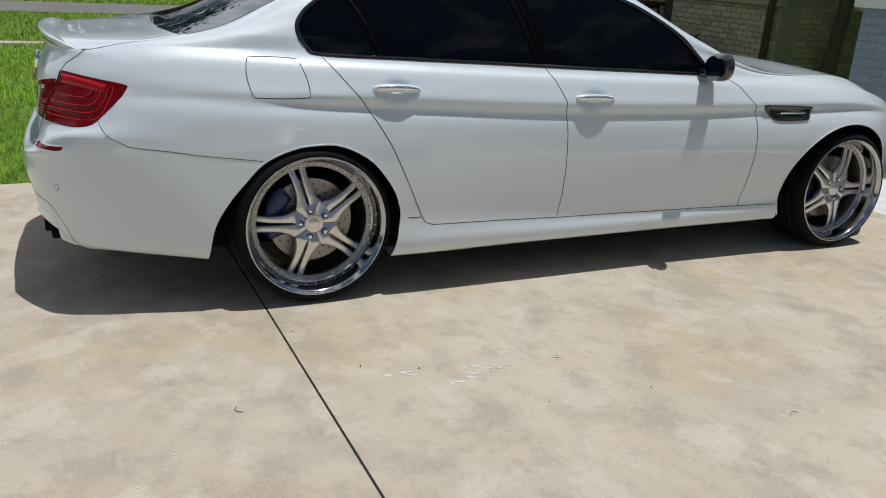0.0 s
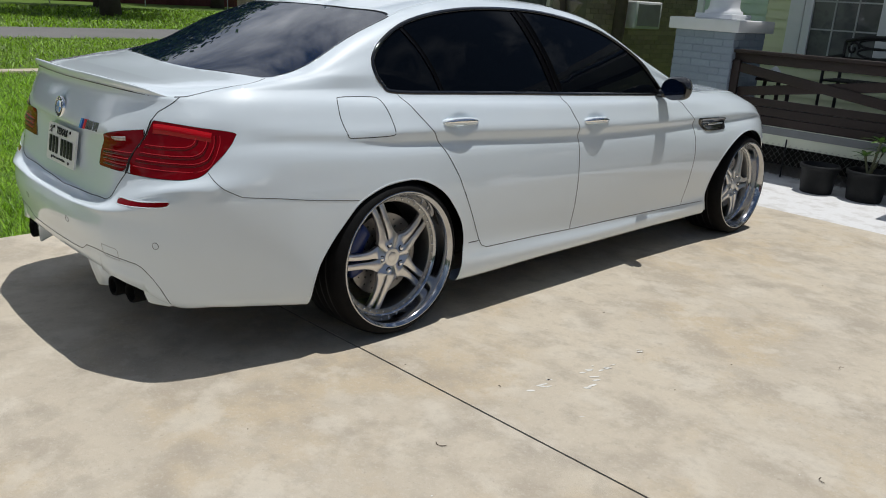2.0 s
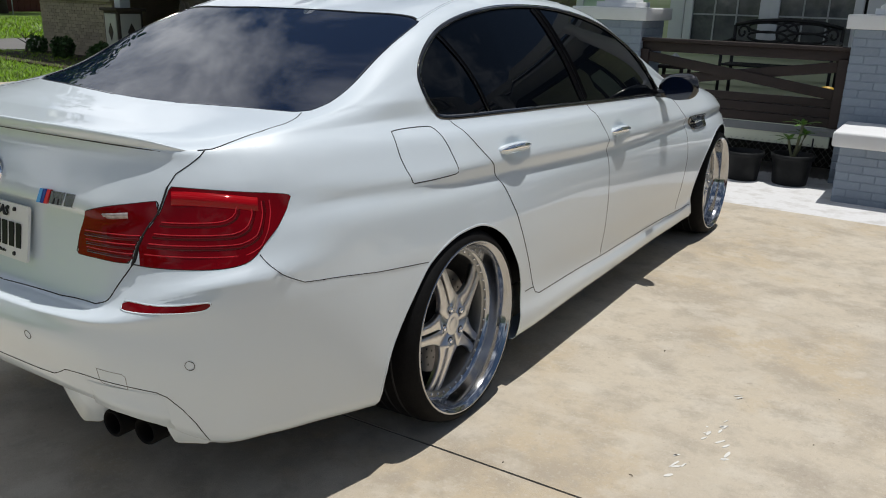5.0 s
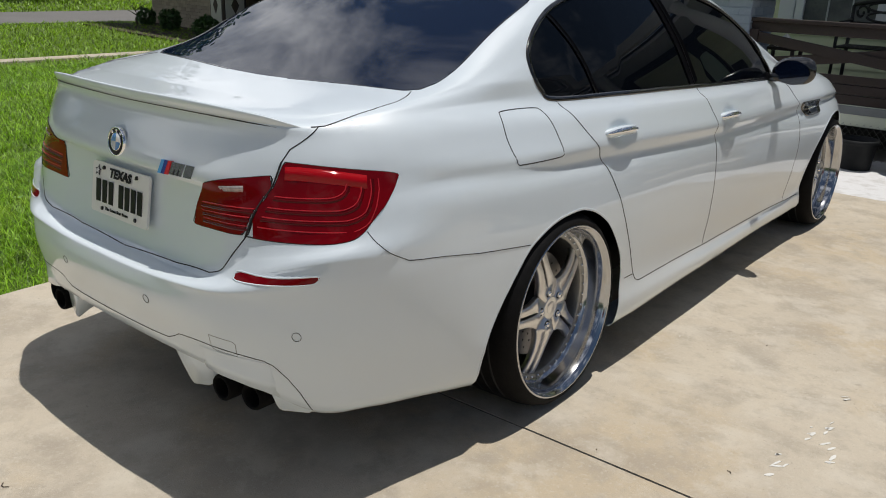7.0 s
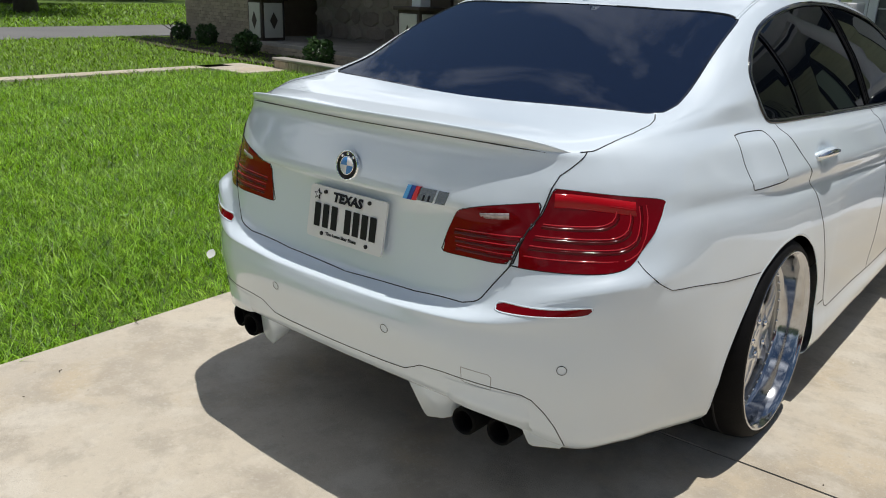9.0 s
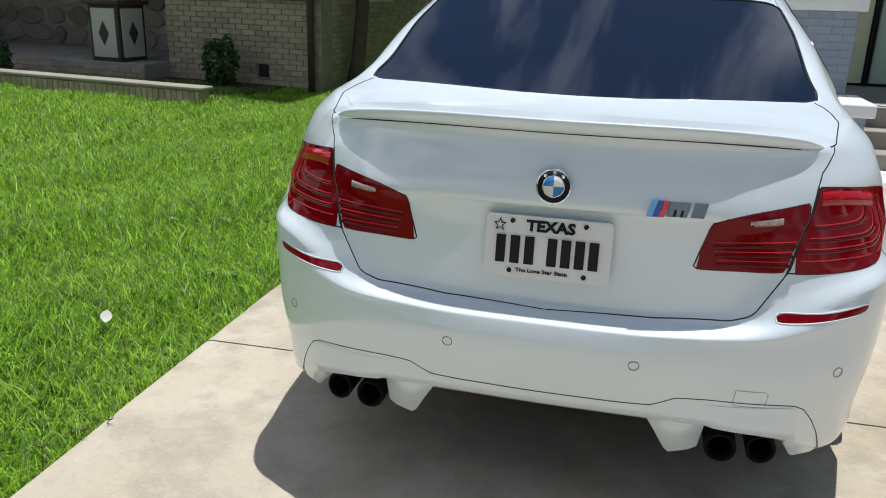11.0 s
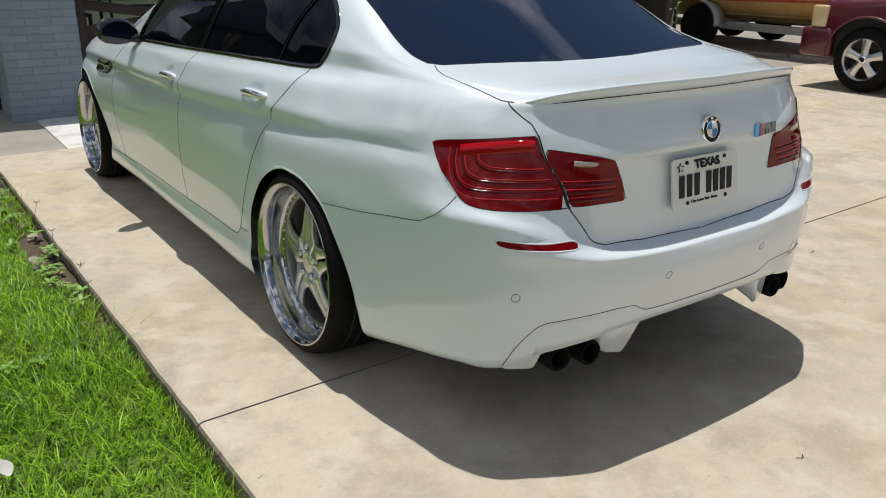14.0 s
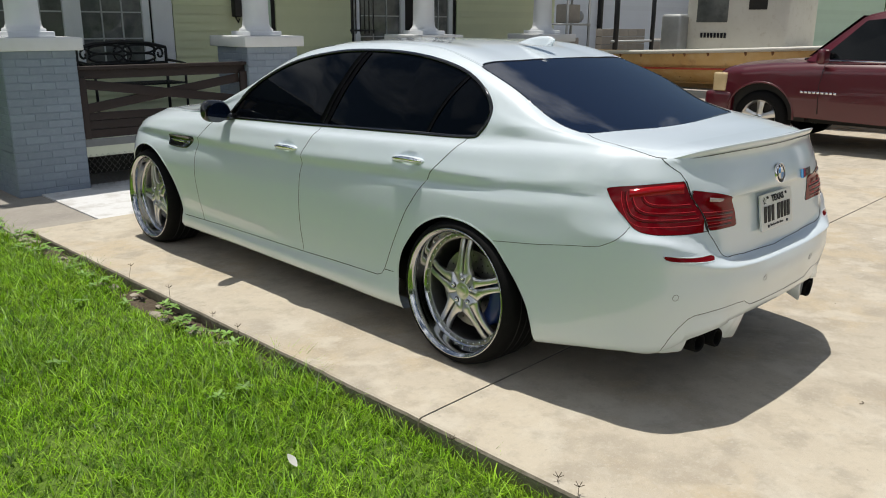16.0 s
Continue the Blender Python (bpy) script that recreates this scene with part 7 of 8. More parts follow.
as_part("chine", tube([left(i, .42) for i in range(36)], .02, 6), M["hull"], boat)
for k, i in enumerate((11, 13, 16, 17, 19, 22, 24, 28)):
    a, b = left(i, .98), left(i, .55)
    as_part("rust_run", tube([(a[0] - .004, a[1], a[2]), ((a[0] + b[0]) / 2 - .012, a[1] + .01, (a[2] + b[2]) / 2), (b[0] - .004, b[1], b[2])], .022, 6, taper=[1.2, 1, .3]), M["rust"], boat)
dk = [(left(i, 1.0)[0], hy[i], top[i] - .04) for i in range(40)] + [(2 * (BX + 1.12) - left(i, 1.0)[0], hy[i], top[i] - .04) for i in range(40)]
as_part("deck", (dk, [(i, i + 1, 41 + i, 40 + i) for i in range(39)]), M["boat_white"], boat)
cabn = as_part("cabin", bx(BX + .35, BX + 1.5, 3.3, 5.05, 1.0, 2.5, .06), M["boat_white"], boat)
as_part("cabin_window", bx(BX + .33, BX + .36, 4.3, 4.85, 1.55, 2.2, .01), M["window_glass"], cabn)
as_part("cabin_window", bx(BX + .33, BX + .36, 3.65, 3.95, 1.75, 2.05, .01), M["dark"], cabn)
as_part("hull_number", join(*[(lambda q: ([tuple(v.co) for v in q.verts], [tuple(v.index for v in f.verts) for f in q.faces]))((lambda b: (b.verts.index_update(), b)[1])(bx(BX + .335, BX + .35, 4.3 + .06 * i, 4.335 + .06 * i, 1.30, 1.38))) for i in range(8)]), M["ink"], cabn)
as_part("fender_box", bx(BX + .05, BX + .34, 4.98, 5.35, 1.05, 1.68, .05), M["grey_metal"], boat)
trailer = thing("boat_trailer", "galvanised tandem boat trailer with rounded mudguards", "trailer", at=(-.3, -.2, 0))
for x in (BX + .25, BX + 2.0):
    as_part("rail", bx(x - .04, x + .04, -1.0, 8.2, .30, .42, .01), M["grey_metal"], trailer)
for y in (-.5, 2.0, 4.0, 6.8):
    as_part("cross_member", bx(BX + .25, BX + 2.0, y - .04, y + .04, .30, .40, .01), M["grey_metal"], trailer)
for y in (6.48, 7.34):
    for x in (BX - .02, BX + 2.05):
        v, f = lathe([(0, .02), (.18, .02), (.2, .0), (.24, .01), (.31, .0), (.335, .04), (.335, .16), (.31, .2), (0, .2)], 40, "x")
        as_part("wheel", ([(a + x, b + y, c + .335) for a, b, c in v], f), M["rubber"], trailer)
# one guard runs over both wheels of a side
for x in (BX + .05, BX + 2.12):
    arc = [(6.48 - .42 * math.cos(a), .40 + .36 * math.sin(a)) for a in np.linspace(-.1, math.pi / 2, 12)]
    arc += [(7.34 + .42 * math.sin(a), .40 + .36 * math.cos(a)) for a in np.linspace(0, math.pi / 2 + .1, 12)]
    n_ = len(arc)
    inner = [(6.91 + (y - 6.91) * .95, z - .03) for y, z in arc]
    gv = [(x - .12, y, z) for y, z in arc] + [(x + .12, y, z) for y, z in arc] + [(x - .12, y, z) for y, z in inner] + [(x + .12, y, z) for y, z in inner]
    gf = []
    for i in range(n_ - 1):
        gf += [(i, i + 1, n_ + i + 1, n_ + i), (i + 1, i, 2 * n_ + i, 2 * n_ + i + 1), (2 * n_ + i, 3 * n_ + i, 3 * n_ + i + 1, 2 * n_ + i + 1), (n_ + i, n_ + i + 1, 3 * n_ + i + 1, 3 * n_ + i)]
    as_part("mudguard", (gv, gf), M["grey_metal"], trailer)

# ---- yard beyond: garage, blocks, racks ----
garage = thing("garage", "white sided garage across the yard", "garage", kind="structure")
as_part("wall_core", bx(12.5, 38, 13.0, 13.2, -.1, 4.6), M["dark"], garage, shade=False)
siding(garage, "siding_white", 12.5, 38, 13.0, 0, 4.6, .15)
as_part("roof", ([(12, 12.6, 4.55), (38.5, 12.6, 4.55), (38.5, 17, 6), (12, 17, 6)], [(0, 1, 2, 3)]), M["porch_floor"], garage, shade=False)
as_part("post", bx(15.0, 15.12, 12.85, 12.99, 0, 4.6, .01), M["iron"], garage)
as_part("post", bx(18.6, 18.72, 12.85, 12.99, 0, 4.6, .01), M["iron"], garage)
shed = thing("green_house", "pale green sided house beyond the boat", "house", kind="structure")
as_part("wall_core", bx(24.0, 34.4, 9.6, 9.8, -.1, 4), M["dark"], shed, shade=False)
siding(shed, "siding_green", 24.0, 34.4, 9.6, 0, 4, .16)
as_part("door", bx(25.0, 26.2, 9.53, 9.58, 0, 2.4, .02), M["window_glass"], shed)
blocks = thing("block_stack", "stack of grey concrete blocks in the yard", "block stack")
for i in range(5):
    for k in range(3):
        as_part("block", bx(14.6 + .41 * i, 15.0 + .41 * i, 10.0, 10.2, .0 + .2 * k + .8, .19 + .2 * k + .8, .008), M["old_concrete"], blocks)
as_part("pallet", bx(14.5, 16.8, 9.8, 10.4, -.02, .8, .02), M["wood"], blocks)
racks = thing("metal_rack", "rusty metal shelf rack beside the porch", "rack")
for x in (6.98, 7.55):
    for y in (5.40, 5.75):
        as_part("post", bx(x - .015, x + .015, y - .015, y + .015, 0, 2.2), M["grey_metal"], racks)
for z in (.5, 1.0, 1.5, 1.95):
    as_part("shelf", bx(6.96, 7.57, 5.38, 5.77, z - .015, z + .015), M["grey_metal"], racks)
for z in (1.02, 1.52):
    tagged(as_part("crate", bx(7.05, 7.38, 5.45, 5.68, z + .0, z + .28, .02), M["old_concrete"]), "dull plastic crate on the rack", "crate", "crates on the rack")
v, f = lathe([(0, -.10), (.06, -.085), (.10, -.03), (.105, .02), (.07, .08), (0, .10)], 20, "z")
tagged(as_part("ball", ([(a + 7.44, b + 5.55, c + 1.62) for a, b, c in v], f), M["grey_metal"]), "grey ball on the rack", "ball")
stack = thing("brick_pile", "pile of grey stones by the yard", "stone pile")
R5 = random.Random(5)
for i in range(8):
    for k in range(7):
        as_part("stone", bx(10.2 + .12 * i + R5.uniform(0, .02), 10.3 + .12 * i, 9.0, 9.3, .2 * k - .012, .2 * k + .18, .02), M["old_concrete"], stack)

# posts, pipe rail and concrete slabs behind the boat
yard = thing("yard_rail", "grey pipe rail with tall thin poles behind the boat", "rail")
as_part("pipe", tube([(14.6, 9.7, 1.08), (22.6, 9.7, 1.08)], .03, 8), M["grey_metal"], yard)
for x, r_ in ((14.75, .07), (16.5, .06), (19.4, .05)):
    as_part("pole", tube([(x, 9.7, -.02), (x + .03, 9.7, 1.5), (x, 9.7, 3.6)], r_, 8), M["iron"], yard)
for x0, x1, z1 in ((17.4, 19.3, 1.12), (19.35, 20.8, 1.06)):
    tagged(as_part("concrete_beam", bx(x0, x1, 10.0, 10.3, -.02, z1, .03), M["old_concrete"]), "grey concrete beam standing behind the boat", "concrete beam", "beams in the yard")
v, f = lathe([(.10, -.0), (.13, -.02), (.2, .0), (.215, .05), (.215, .12), (.2, .17), (.13, .19), (.1, .17)], 32, "x")
tagged(as_part("loose_tyre", ([(a + 12.6, b + 4.6, c + .21) for a, b, c in v], f), M["rubber"]), "small worn tyre standing in the yard", "tyre")
tagged(as_part("timber_block", bx(11.9, 12.5, 3.55, 3.75, -.004, .16, .01), M["wood"]), "short dark timber block on the concrete", "timber")

# ---- neighbour's brick house, turned a little ----
M["brick_tan"] = mat("tan_brick", (0.42, 0.345, 0.255), 0.85, rand=0.16, spots=[(5, 0.4, (0.34, 0.27, 0.195), 0.4, 0.7), (40, 0.3, (0.5, 0.42, 0.33), 0.5, 0.7)], bump=(0.3, 90))
M["mortar_tan"] = mat("tan_mortar", (0.32, 0.275, 0.22), 0.9, spots=[(8, 0.4, (0.17, 0.145, 0.11), 0.4, 0.7)])
M["stone"] = mat("rubble_stone", (0.30, 0.245, 0.20), 0.85, rand=0.35, spots=[(6, 0.5, (0.20, 0.16, 0.13), 0.4, 0.7), (25, 0.3, (0.40, 0.34, 0.28), 0.5, 0.7)], bump=(0.5, 30))
M["cream_panel"] = mat("cream_panel", (0.60, 0.58, 0.52), 0.7, spots=[(5, 0.3, (0.5, 0.47, 0.42), 0.4, 0.7)])
M["brown_trim"] = mat("brown_trim", (0.07, 0.05, 0.04), 0.7, spots=[(10, 0.4, (0.045, 0.03, 0.025), 0.4, 0.7)])
M["shrub"] = mat("shrub_leaf", (0.045, 0.10, 0.022), 0.5, rand=0.4, island=True)
M["bark"] = mat("tree_bark", (0.11, 0.085, 0.065), 0.9, spots=[(10, 0.6, (0.06, 0.045, 0.035), 0.4, 0.7)], bump=(0.6, 20))
M["barn"] = mat("red_brown_boards", (0.14, 0.035, 0.03), 0.8, spots=[(2, 0.4, (0.09, 0.025, 0.022), 0.4, 0.7)], rand=0.1)
M["ac"] = mat("grey_casing", (0.045, 0.05, 0.055), 0.6, 0.2, spots=[(8, 0.4, (0.03, 0.032, 0.035), 0.4, 0.7)])
nb = thing("brick_house", "tan brick house with a stone-faced porch across the lawn", "house", kind="structure", at=(-4.22, 7.65, 0), turn=-7.0)


def courses(x0, x1, y, z0, z1, parent, bl=.22, bh=.075):
    """Joined brick courses facing -y, local."""
    vs, fs_ = [], []
    c = 0
    z = z0
    R = random.Random(int(x0 * 31 + z0 * 7))
    while z < z1 - .02:
        x = x0 - (bl / 2 if c % 2 else 0)
        while x < x1 - .01:
            a, b = max(x0, x + .006), min(x1, x + bl - .006)
            if b - a > .02:
                o = len(vs)
                j = R.uniform(0, .004)
                t = min(z1, z + bh - .010)
                vs += [(a, y - .012 - j, z), (b, y - .012 - j, z), (b, y - .012 - j, t), (a, y - .012 - j, t), (a, y, z - .003), (b, y, z - .003), (b, y, t + .003), (a, y, t + .003)]
                fs_ += [(o, o + 1, o + 2, o + 3), (o + 4, o + 5, o + 1, o), (o + 3, o + 2, o + 6, o + 7), (o + 4, o, o + 3, o + 7), (o + 1, o + 5, o + 6, o + 2)]
            x += bl
        z += bh
        c += 1
    ob = as_part("brickwork", (vs, fs_), M["brick_tan_joined"], parent, shade=False)
    ob["kind"] = "stuff"
    return ob


M["brick_tan_joined"] = mat("tan_bricks", (0.42, 0.345, 0.255), 0.85, rand=0.16, island=True, spots=[(5, 0.4, (0.34, 0.27, 0.195), 0.4, 0.7), (40, 0.3, (0.5, 0.42, 0.33), 0.5, 0.7)], bump=(0.3, 90))


def wing(x0, x1, wins):
    as_part("wall", bx(x0, x1, 0, .3, -.15, 3.4), M["mortar_tan"], nb, shade=False)
    courses(x0, x1, -.001, -.12, 1.12, nb)
    as_part("sill_course", bx(x0 - .02, x1 + .02, -.07, .05, 1.13, 1.22, .012), M["brick_tan"], nb)
    cuts = sorted(wins)
    stretches, last = [], x0
    for a, b in cuts:
        stretches.append((last, a - .1))
        last = b + .1
    stretches.append((last, x1))
    for a, b in stretches:
        stones(a, b, -.01, 1.22, 3.3, nb, int(a * 13))
    for a, b in cuts:
        w = as_part("window", bx(a, b, -.01, .03, 1.32, 2.7), M["window_glass"], nb, "dark window in a pale frame", False)
        as_part("frame", bx(a - .08, a, -.05, .03, 1.24, 2.8, .01), M["cream_panel"], w)
        as_part("frame", bx(b, b + .08, -.05, .03, 1.24, 2.8, .01), M["cream_panel"], w)
        as_part("frame", bx(a - .08, b + .08, -.06, .03, 1.24, 1.32, .01), M["cream_panel"], w)
        as_part("mullion", bx(a, b, -.03, .02, 1.85, 1.9), M["cream_panel"], w, shade=False)


def stones(x0, x1, y, z0, z1, parent, seed):
    """Irregular flat stones on a wall, joined."""
    R = random.Random(seed)
    vs, fs_ = [], []
    z = z0
    while z < z1:
        h = R.uniform(.2, .36)
        x = x0
        while x < x1 - .05:
            w = R.uniform(.18, .75)
            n_ = R.randint(6, 8)
            cx, cz = min(x + w / 2, x1 - .1), z + h / 2
            o = len(vs)
            ring = [(math.cos(2 * math.pi * k / n_ + .4) * w * .54 * R.uniform(.7, 1.12), math.sin(2 * math.pi * k / n_ + .4) * h * .56 * R.uniform(.7, 1.12)) for k in range(n_)]
            d = R.uniform(.01, .035)
            vs += [(cx + a, y, cz + b) for a, b in ring] + [(cx + a * .86, y - d, cz + b * .86) for a, b in ring]
            fs_ += [tuple(o + n_ + k for k in range(n_))] + [(o + k, o + (k + 1) % n_, o + n_ + (k + 1) % n_, o + n_ + k) for k in range(n_)]
            x += w
        z += h
    ob = as_part("stonework", (vs, fs_), M["stone_joined"], parent, shade=False)
    ob["kind"] = "stuff"


M["stone_joined"] = mat("rubble_stones", (0.27, 0.22, 0.18), 0.85, rand=0.4, island=True, spots=[(6, 0.5, (0.18, 0.145, 0.12), 0.4, 0.7), (25, 0.3, (0.38, 0.32, 0.27), 0.5, 0.7)], bump=(0.5, 30))
wing(-2.6, 0, [(-2.2, -1.5), (-1.2, -.5)])
wing(-12.3, -9.0, [(-10.9, -10.0)])
as_part("wall", bx(-9.0, -2.6, 1.6, 1.8, -.1, 3.4), M["mortar_tan"], nb, shade=False)
stones(-9.0, -5.4, 1.59, .18, 3.2, nb, 77)
stones(-4.4, -2.6, 1.59, .18, 3.2, nb, 78)
as_part("porch_door", bx(-5.35, -4.45, 1.52, 1.6, .18, 2.3, .02), M["brown_trim"], nb)
as_part("side_wall", bx(-.3, 0, 0, 6.3, -.15, 3.4), M["mortar_tan"], nb, shade=False).matrix_basis = pose(-.02, .3, 0, 0, 0, 9)
courses(0, 6.3, -.001, -.12, 2.2, nb).matrix_basis = pose(-.02, .3, 0, 0, 0, 99)
as_part("side_wall", bx(-12.3, -12.0, .3, 6.4, -.15, 3.4), M["brick_tan"], nb, shade=False)
as_part("back_wall", bx(-12.3, -.95, 6.3, 6.5, -.15, 3.4), M["brick_tan"], nb, shade=False)
as_part("roof", ([(-12.9, -.9, 3.3), (.5, -.9, 3.3), (.1, 3, 5.2), (-12.9, 3, 5.2), (-.55, 7, 3.3), (-12.9, 7, 3.3)], [(0, 1, 2, 3), (3, 2, 4, 5), (1, 4, 2), (0, 3, 5)]), M["porch_floor"], nb, shade=False)
as_part("porch_slab", bx(-9.0, -2.6, -.55, 1.6, -.1, .18, .015), M["old_concrete"], nb)
courses(-9.0, -2.6, -.552, -.08, .12, nb, .22, .066)
as_part("planter_wall", bx(-5.15, -.6, -1.92, -1.72, -.1, .08, .02), M["brick_tan"], nb)
courses(-5.15, -.6, -1.922, -.08, .08, nb, .09, .16)
as_part("planter_cap", bx(-5.2, -.55, -1.95, -1.70, .08, .125, .015), M["old_concrete"], nb)
as_part("planter_soil", bx(-12.3, -.6, -1.75, -.02, -.1, -.045), M["earth"], nb, shade=False)
for px in (-3.3, -8.15):
    pr = as_part("porch_pier", bx(px - .27, px + .27, -.52, .02, .18, .98, .01), M["brown_trim"], nb)
    for face in (0, 90):
        m = Matrix.Translation((px, -.25, 0)) @ pose(0, 0, 0, 0, 0, face)
        pn = as_part("panel", bx(-.215, .215, -.285, -.265, .24, .93, .006), M["cream_panel"], pr)
        pn.data.transform(m)
        dm = as_part("diamond", ([(0, -.295, .41), (.09, -.295, .58), (0, -.295, .75), (-.09, -.295, .58), (0, -.28, .41), (.09, -.28, .58), (0, -.28, .75), (-.09, -.28, .58)],
                                 [(0, 1, 2, 3), (0, 4, 5, 1), (1, 5, 6, 2), (2, 6, 7, 3), (3, 7, 4, 0)]), M["brown_trim"], pr, shade=False)
        dm.data.transform(m)
    as_part("cap", bx(px - .33, px + .33, -.58, .08, .98, 1.04, .015), M["brown_trim"], pr)
    as_part("post", bx(px - .11, px + .11, -.36, -.14, 1.04, 3.3, .01), M["trim_white"], pr)
as_part("downpipe", join(tube([(-.12, -.09, -.1), (-.12, -.09, 1.1), (-.05, -.12, 1.3), (-.12, -.09, 1.5), (-.12, -.09, 3.2)], .05, 10)), M["brown_trim"], nb)
as_part("vent_grate", bx(-1.02, -.86, -.03, .0, .06, .24, .005), M["dark"], nb)
cooler = thing("window_cooler", "pale window cooler box in the brick wall", "air conditioner", at=(-4.22, 7.65, 0), turn=-7.0)
as_part("casing", bx(.02, .35, 1.0, 1.6, 1.12, 1.52, .02), M["cap"], cooler)
as_part("grille", bx(.35, .36, 1.05, 1.55, 1.16, 1.48), M["grey_metal"], cooler, shade=False)
tagged(as_part("unit_pad", bx(-4.35, -3.35, 14.2, 15.2, -.12, -.02, .01), M["old_concrete"]), "low concrete pad under the cooling unit", "concrete pad", kind="structure")
ac = thing("cooling_unit", "dark grey outdoor cooling unit beside the brick house", "air conditioner", at=(-3.87, 14.66, .07), turn=0.0)
as_part("casing", bx(-.34, .37, -.34, .34, -.08, .80, .03), M["ac"], ac)
for k in range(12):
    as_part("louvre", bx(-.32, .35, -.352, -.34, .0 + .062 * k, .035 + .062 * k), M["ac"], ac, shade=False)
as_part("top_grille", bx(-.32, .35, -.32, .32, .80, .82, .01), M["grey_metal"], ac)
tagged(as_part("garden_pipe", tube([(-4.05, 13.2, -.03), (-4.0, 13.22, .07), (-3.85, 13.25, .08), (-3.75, 13.3, .0)], .03, 10), M["cap"]), "white plastic drain pipe bend in the grass", "pipe")
far_fence = thing("white_fence", "white picket fence at the end of the alley", "fence")
for k in range(16):
    as_part("picket", bx(-3.4 + .13 * k, -3.32 + .13 * k, 24.0, 24.03, -.1, 1.1), M["trim_white"], far_fence, shade=False)
as_part("rail", bx(-3.5, -1.3, 24.03, 24.07, .25, .33), M["trim_white"], far_fence, shade=False)
as_part("rail", bx(-3.5, -1.3, 24.03, 24.07, .8, .88), M["trim_white"], far_fence, shade=False)


# ---- shrubs and trees ----
sapling = thing("bare_sapling", "small bare sapling by the corner of the brick house", "sapling")
as_part("stem", tube([(-16.1, 8.5, -.1), (-16.12, 8.5, .08), (-16.08, 8.5, .2)], .03, 7, taper=[1.2, 1, .7]), M["bark"], sapling)
for k in range(7):
    a, h = k * 2.3, .1 + .03 * k
    as_part("twig", tube([(-16.1, 8.5, h), (-16.1 + .16 * math.cos(a), 8.5 + .16 * math.sin(a), h + .1), (-16.1 + .3 * math.cos(a + .3), 8.5 + .3 * math.sin(a + .3), h + .15)], .012, 5, taper=[1, .7, .3]), M["bark"], sapling)
old = thing("bare_tree", "dark brown bare trunk beside the brick house", "tree")
as_part("trunk", tube([(-4.02, 8.4, -.12), (-3.97, 8.4, .3), (-3.91, 8.42, 1.0), (-3.90, 8.45, 1.9), (-3.84, 8.5, 3.0)], .095, 12, taper=[1.5, 1.1, 1.0, .95, .9]), M["bark"], old)
as_part("limb", tube([(-3.91, 8.42, 1.6), (-3.76, 8.44, 2.1), (-3.66, 8.5, 2.9)], .05, 8, taper=[1.2, 1, .7]), M["bark"], old)

def leaves(n, place, size, seed):
    g_ = np.random.default_rng(seed)
    P = place(g_, n)
    d1 = g_.normal(size=(n, 3))
    d1 /= np.linalg.norm(d1, axis=1, keepdims=True)
    d2 = np.cross(d1, g_.normal(size=(n, 3)))
    d2 /= np.linalg.norm(d2, axis=1, keepdims=True)
    s = size * g_.uniform(.6, 1.4, (n, 1))
    V_ = np.stack([P - d1 * s, P + d2 * s * .45, P + d1 * s, P - d2 * s * .45], 1).reshape(-1, 3)
    return V_.tolist(), (np.arange(n * 4).reshape(-1, 4)).tolist()


def shrub(x, y, z, r, h, seed):
    sh = thing("shrub", "small dark green leafy garden shrub", "shrub", "shrubs by the brick house")

    def place(g_, n):
        d = g_.normal(size=(n, 3))
        d /= np.linalg.norm(d, axis=1, keepdims=True)
        lump = 1 + .25 * np.sin(d[:, :1] * 5 + seed) * np.cos(d[:, 1:2] * 4 + seed)
        return np.array([x, y, z + h * .55]) + d * g_.uniform(.55, 1.0, (n, 1)) ** .5 * lump * np.array([r, r, h * .5])
    as_part("foliage", leaves(1100, place, r * .16, seed), M["shrub"], sh, shade=False)
    for k in range(4):
        as_part("stem", tube([(x, y, z - .05), (x + r * .2 * math.cos(k * 1.6), y + r * .2 * math.sin(k * 1.6), z + h * .5)], .02, 6), M["bark"], sh)


nbm = pose(-4.22, 7.65, 0, 0, 0, -7.0)
for k, (x, y, r, h) in enumerate(((-11.6, -.5, .22, .40), (-9.9, -.7, .24, .46), (-7.6, -1.05, .25, .46), (-4.55, -1.45, .26, .52), (-1.35, -.45, .26, .66), (.36, 1.6, .24, .45), (.42, 2.6, .2, .36))):
    p = nbm @ Vector((x, y, 0))
    shrub(p.x, p.y, -.08, r, h, 30 + k)


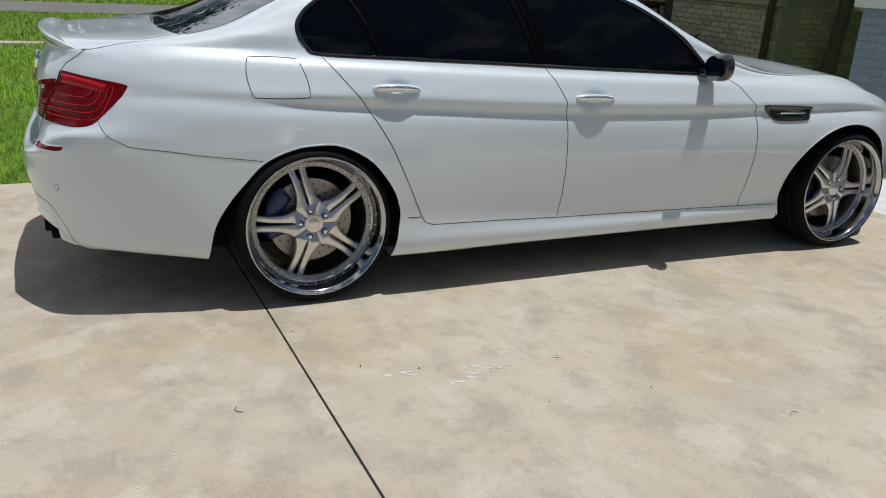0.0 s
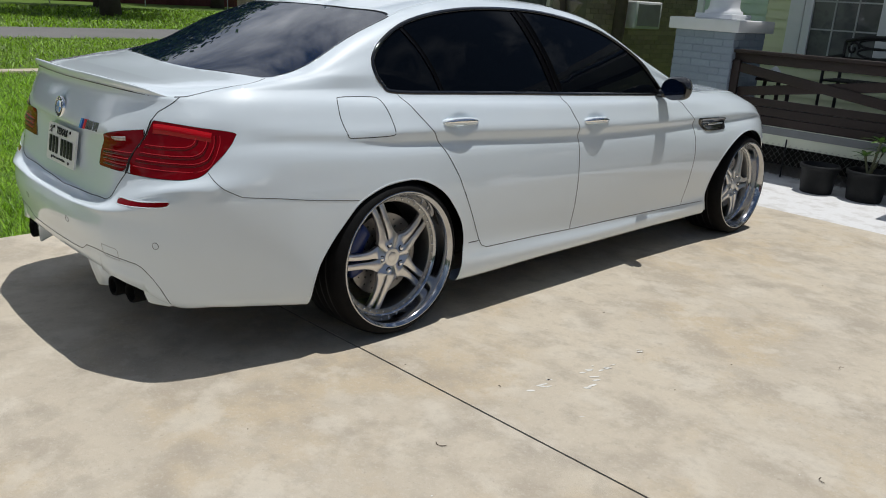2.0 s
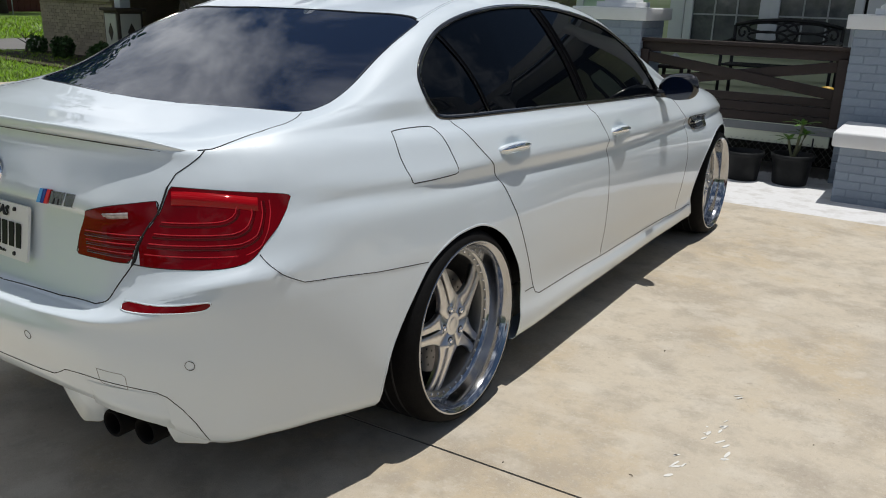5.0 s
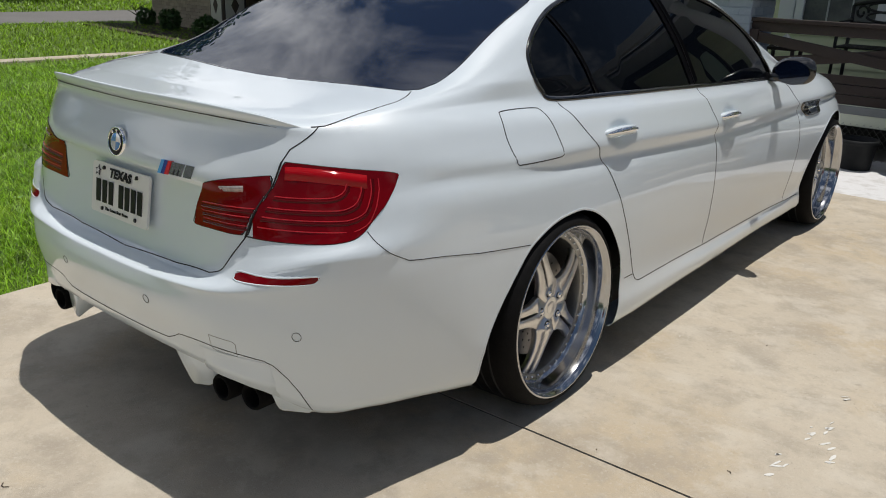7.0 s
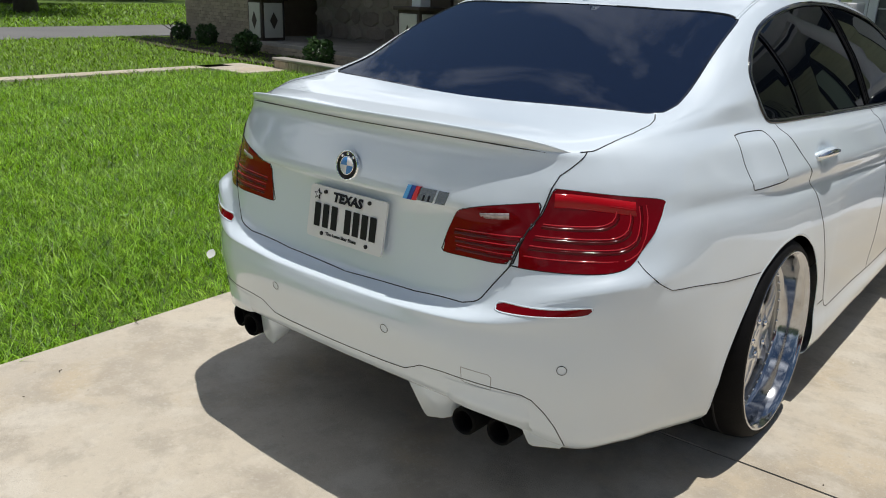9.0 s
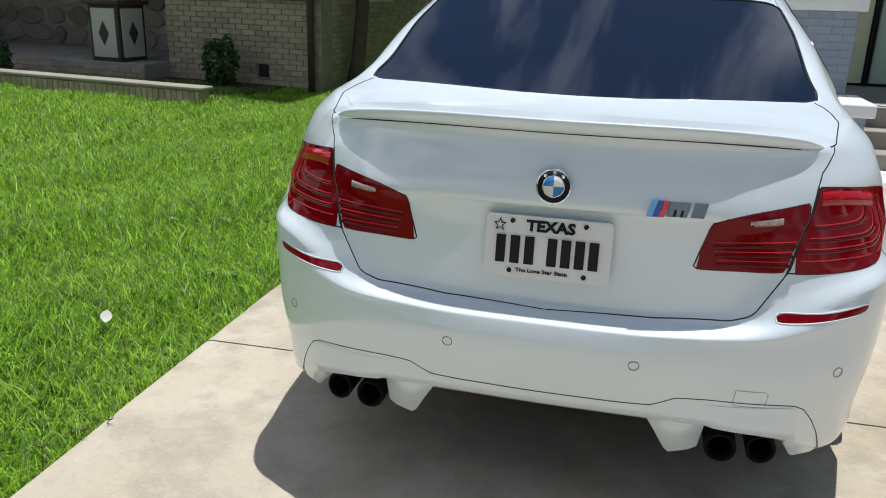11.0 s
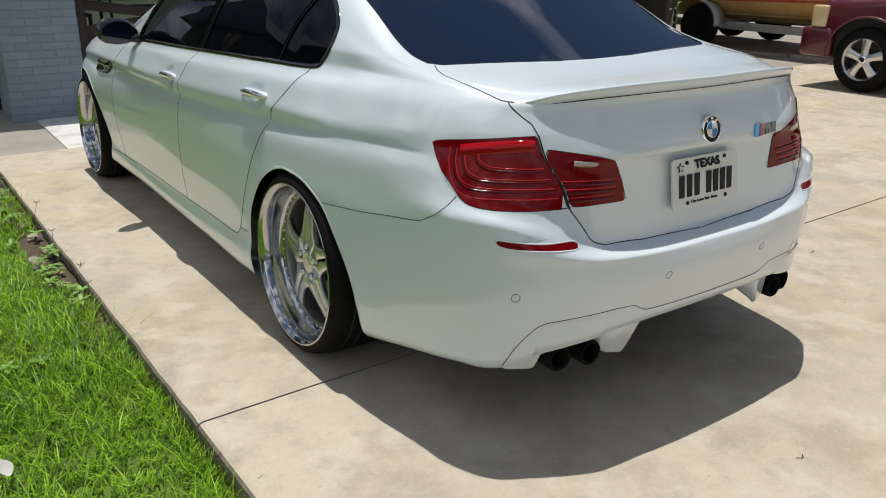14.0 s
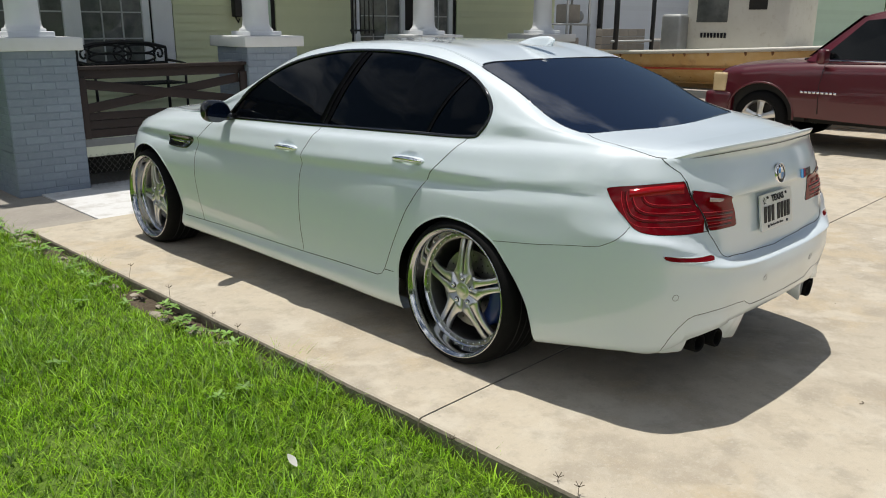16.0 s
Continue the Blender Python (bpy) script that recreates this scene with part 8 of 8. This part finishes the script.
def tree(x, y, h, r, seed, label="leafy green tree across the road"):
    t = thing("tree", label, "tree", "trees across the road")
    R = random.Random(seed)
    lean = R.uniform(-.4, .4)
    trunk_top = (x + lean, y + R.uniform(-.4, .4), h * .45)
    as_part("trunk", tube([(x, y, -.2), (x + lean * .3, y, h * .15), (x + lean * .7, y, h * .3), trunk_top], .30, 12, taper=[1.5, 1.0, .85, .7]), M["bark"], t)
    tips = []
    for k in range(8):
        a = k * .785 + R.uniform(-.3, .3)
        q = (trunk_top[0] + r * .65 * math.cos(a), trunk_top[1] + r * .65 * math.sin(a), h * R.uniform(.55, .9))
        as_part("limb", tube([trunk_top, ((trunk_top[0] + q[0]) / 2, (trunk_top[1] + q[1]) / 2, (trunk_top[2] + q[2]) / 2 + .4), q], .13, 7, taper=[1.2, .8, .3]), M["bark"], t)
        tips += [q, (q[0] * .6 + trunk_top[0] * .4, q[1] * .6 + trunk_top[1] * .4, h * R.uniform(.6, 1.0))]
    T = np.array(tips)

    def place(g_, n):
        c = T[g_.integers(0, len(T), n)]
        return c + g_.normal(size=(n, 3)) * np.array([r * .26, r * .26, h * .07])
    as_part("crown", leaves(5200, place, .26, seed), M["shrub"], t, shade=False)


for k, (x, y, h, r) in enumerate(((-30, 11.2, 11, 4.6), (-38, 14, 9, 4.0), (-37, -6, 12, 5), (-45, 24, 11, 5), (-46, -2, 13, 5.5), (-33.5, 27, 9, 4), (44, 14.2, 4.4, 4.2), (-40, -20, 12, 5))):
    tree(x, y, h, r, 60 + k, "leafy green tree across the road" if x < 0 else "leafy green tree behind the yard")
barn = thing("red_building", "long dark red boarded building across the road", "building", kind="structure")
as_part("wall_core", bx(-48.3, -48, 2, 34, -.2, 3.6), M["barn"], barn, shade=False)
for k in range(80):
    as_part("board", bx(-48.0, -47.95, 2 + .4 * k, 2.38 + .4 * k, -.2, 3.5), M["barn"], barn, shade=False)
as_part("roof", ([(-47.4, 1.5, 3.4), (-47.4, 34.5, 3.4), (-52, 34.5, 5.6), (-52, 1.5, 5.6)], [(0, 1, 2, 3)]), M["porch_floor"], barn, shade=False)
for k in range(5):
    tagged(as_part("marker_post", tube([(-43, 8 + 5.2 * k, -.1), (-43, 8 + 5.2 * k, 1.5)], .03, 8), M["trim_white"]), "thin pale post on the far lawn", "post", "posts on the far lawn")
hedge_parts = leaves(9000, lambda g_, n: np.stack([g_.uniform(-56, -50, n), g_.uniform(-60, 2, n), g_.uniform(0, 1, n) ** .7 * (5.5 + 1.5 * np.sin(np.arange(n)))], 1), .5, 91)
tagged(as_part("far_hedge", hedge_parts, M["shrub"], shade=False), "dense dark green trees along the far lots", "hedge", kind="stuff")
# added trees behind the camera, never in view; they block the low sky
hedge_parts = leaves(9000, lambda g_, n: np.stack([g_.uniform(-70, 40, n), g_.uniform(-42, -36, n), g_.uniform(0, 1, n) ** .7 * 6.5], 1), .5, 92)
tagged(as_part("far_hedge", hedge_parts, M["shrub"], shade=False), "dense green trees added out of view across the street", "hedge", kind="stuff")
tagged(as_part("street", bx(-300, 300, -20, -13, GZ - .2, GZ + .03), M["asphalt"], shade=False), "grey asphalt street before the driveway", "road", kind="structure")

# the house and what stands on its porch sit a little back and low
PORCH = Matrix.Translation((-.15, .38, -.055))
for ob in list(scene.objects):
    if ob.parent is None and ob.name.split(".")[0] in ("house", "porch_pillar", "stair_pier", "porch_steps", "porch_railing", "chain_link_skirt", "garden_bench", "plant_stand", "white_sack", "yellow_bag", "plant_pot", "pot_plant", "spare_tyre"):
        ob.matrix_basis = PORCH @ ob.matrix_basis

# ---- bricks of the porch, singly ----
for name, me, par, x, y, z, rz in LATE:
    piece(name, me, par, x, y, z, rz)
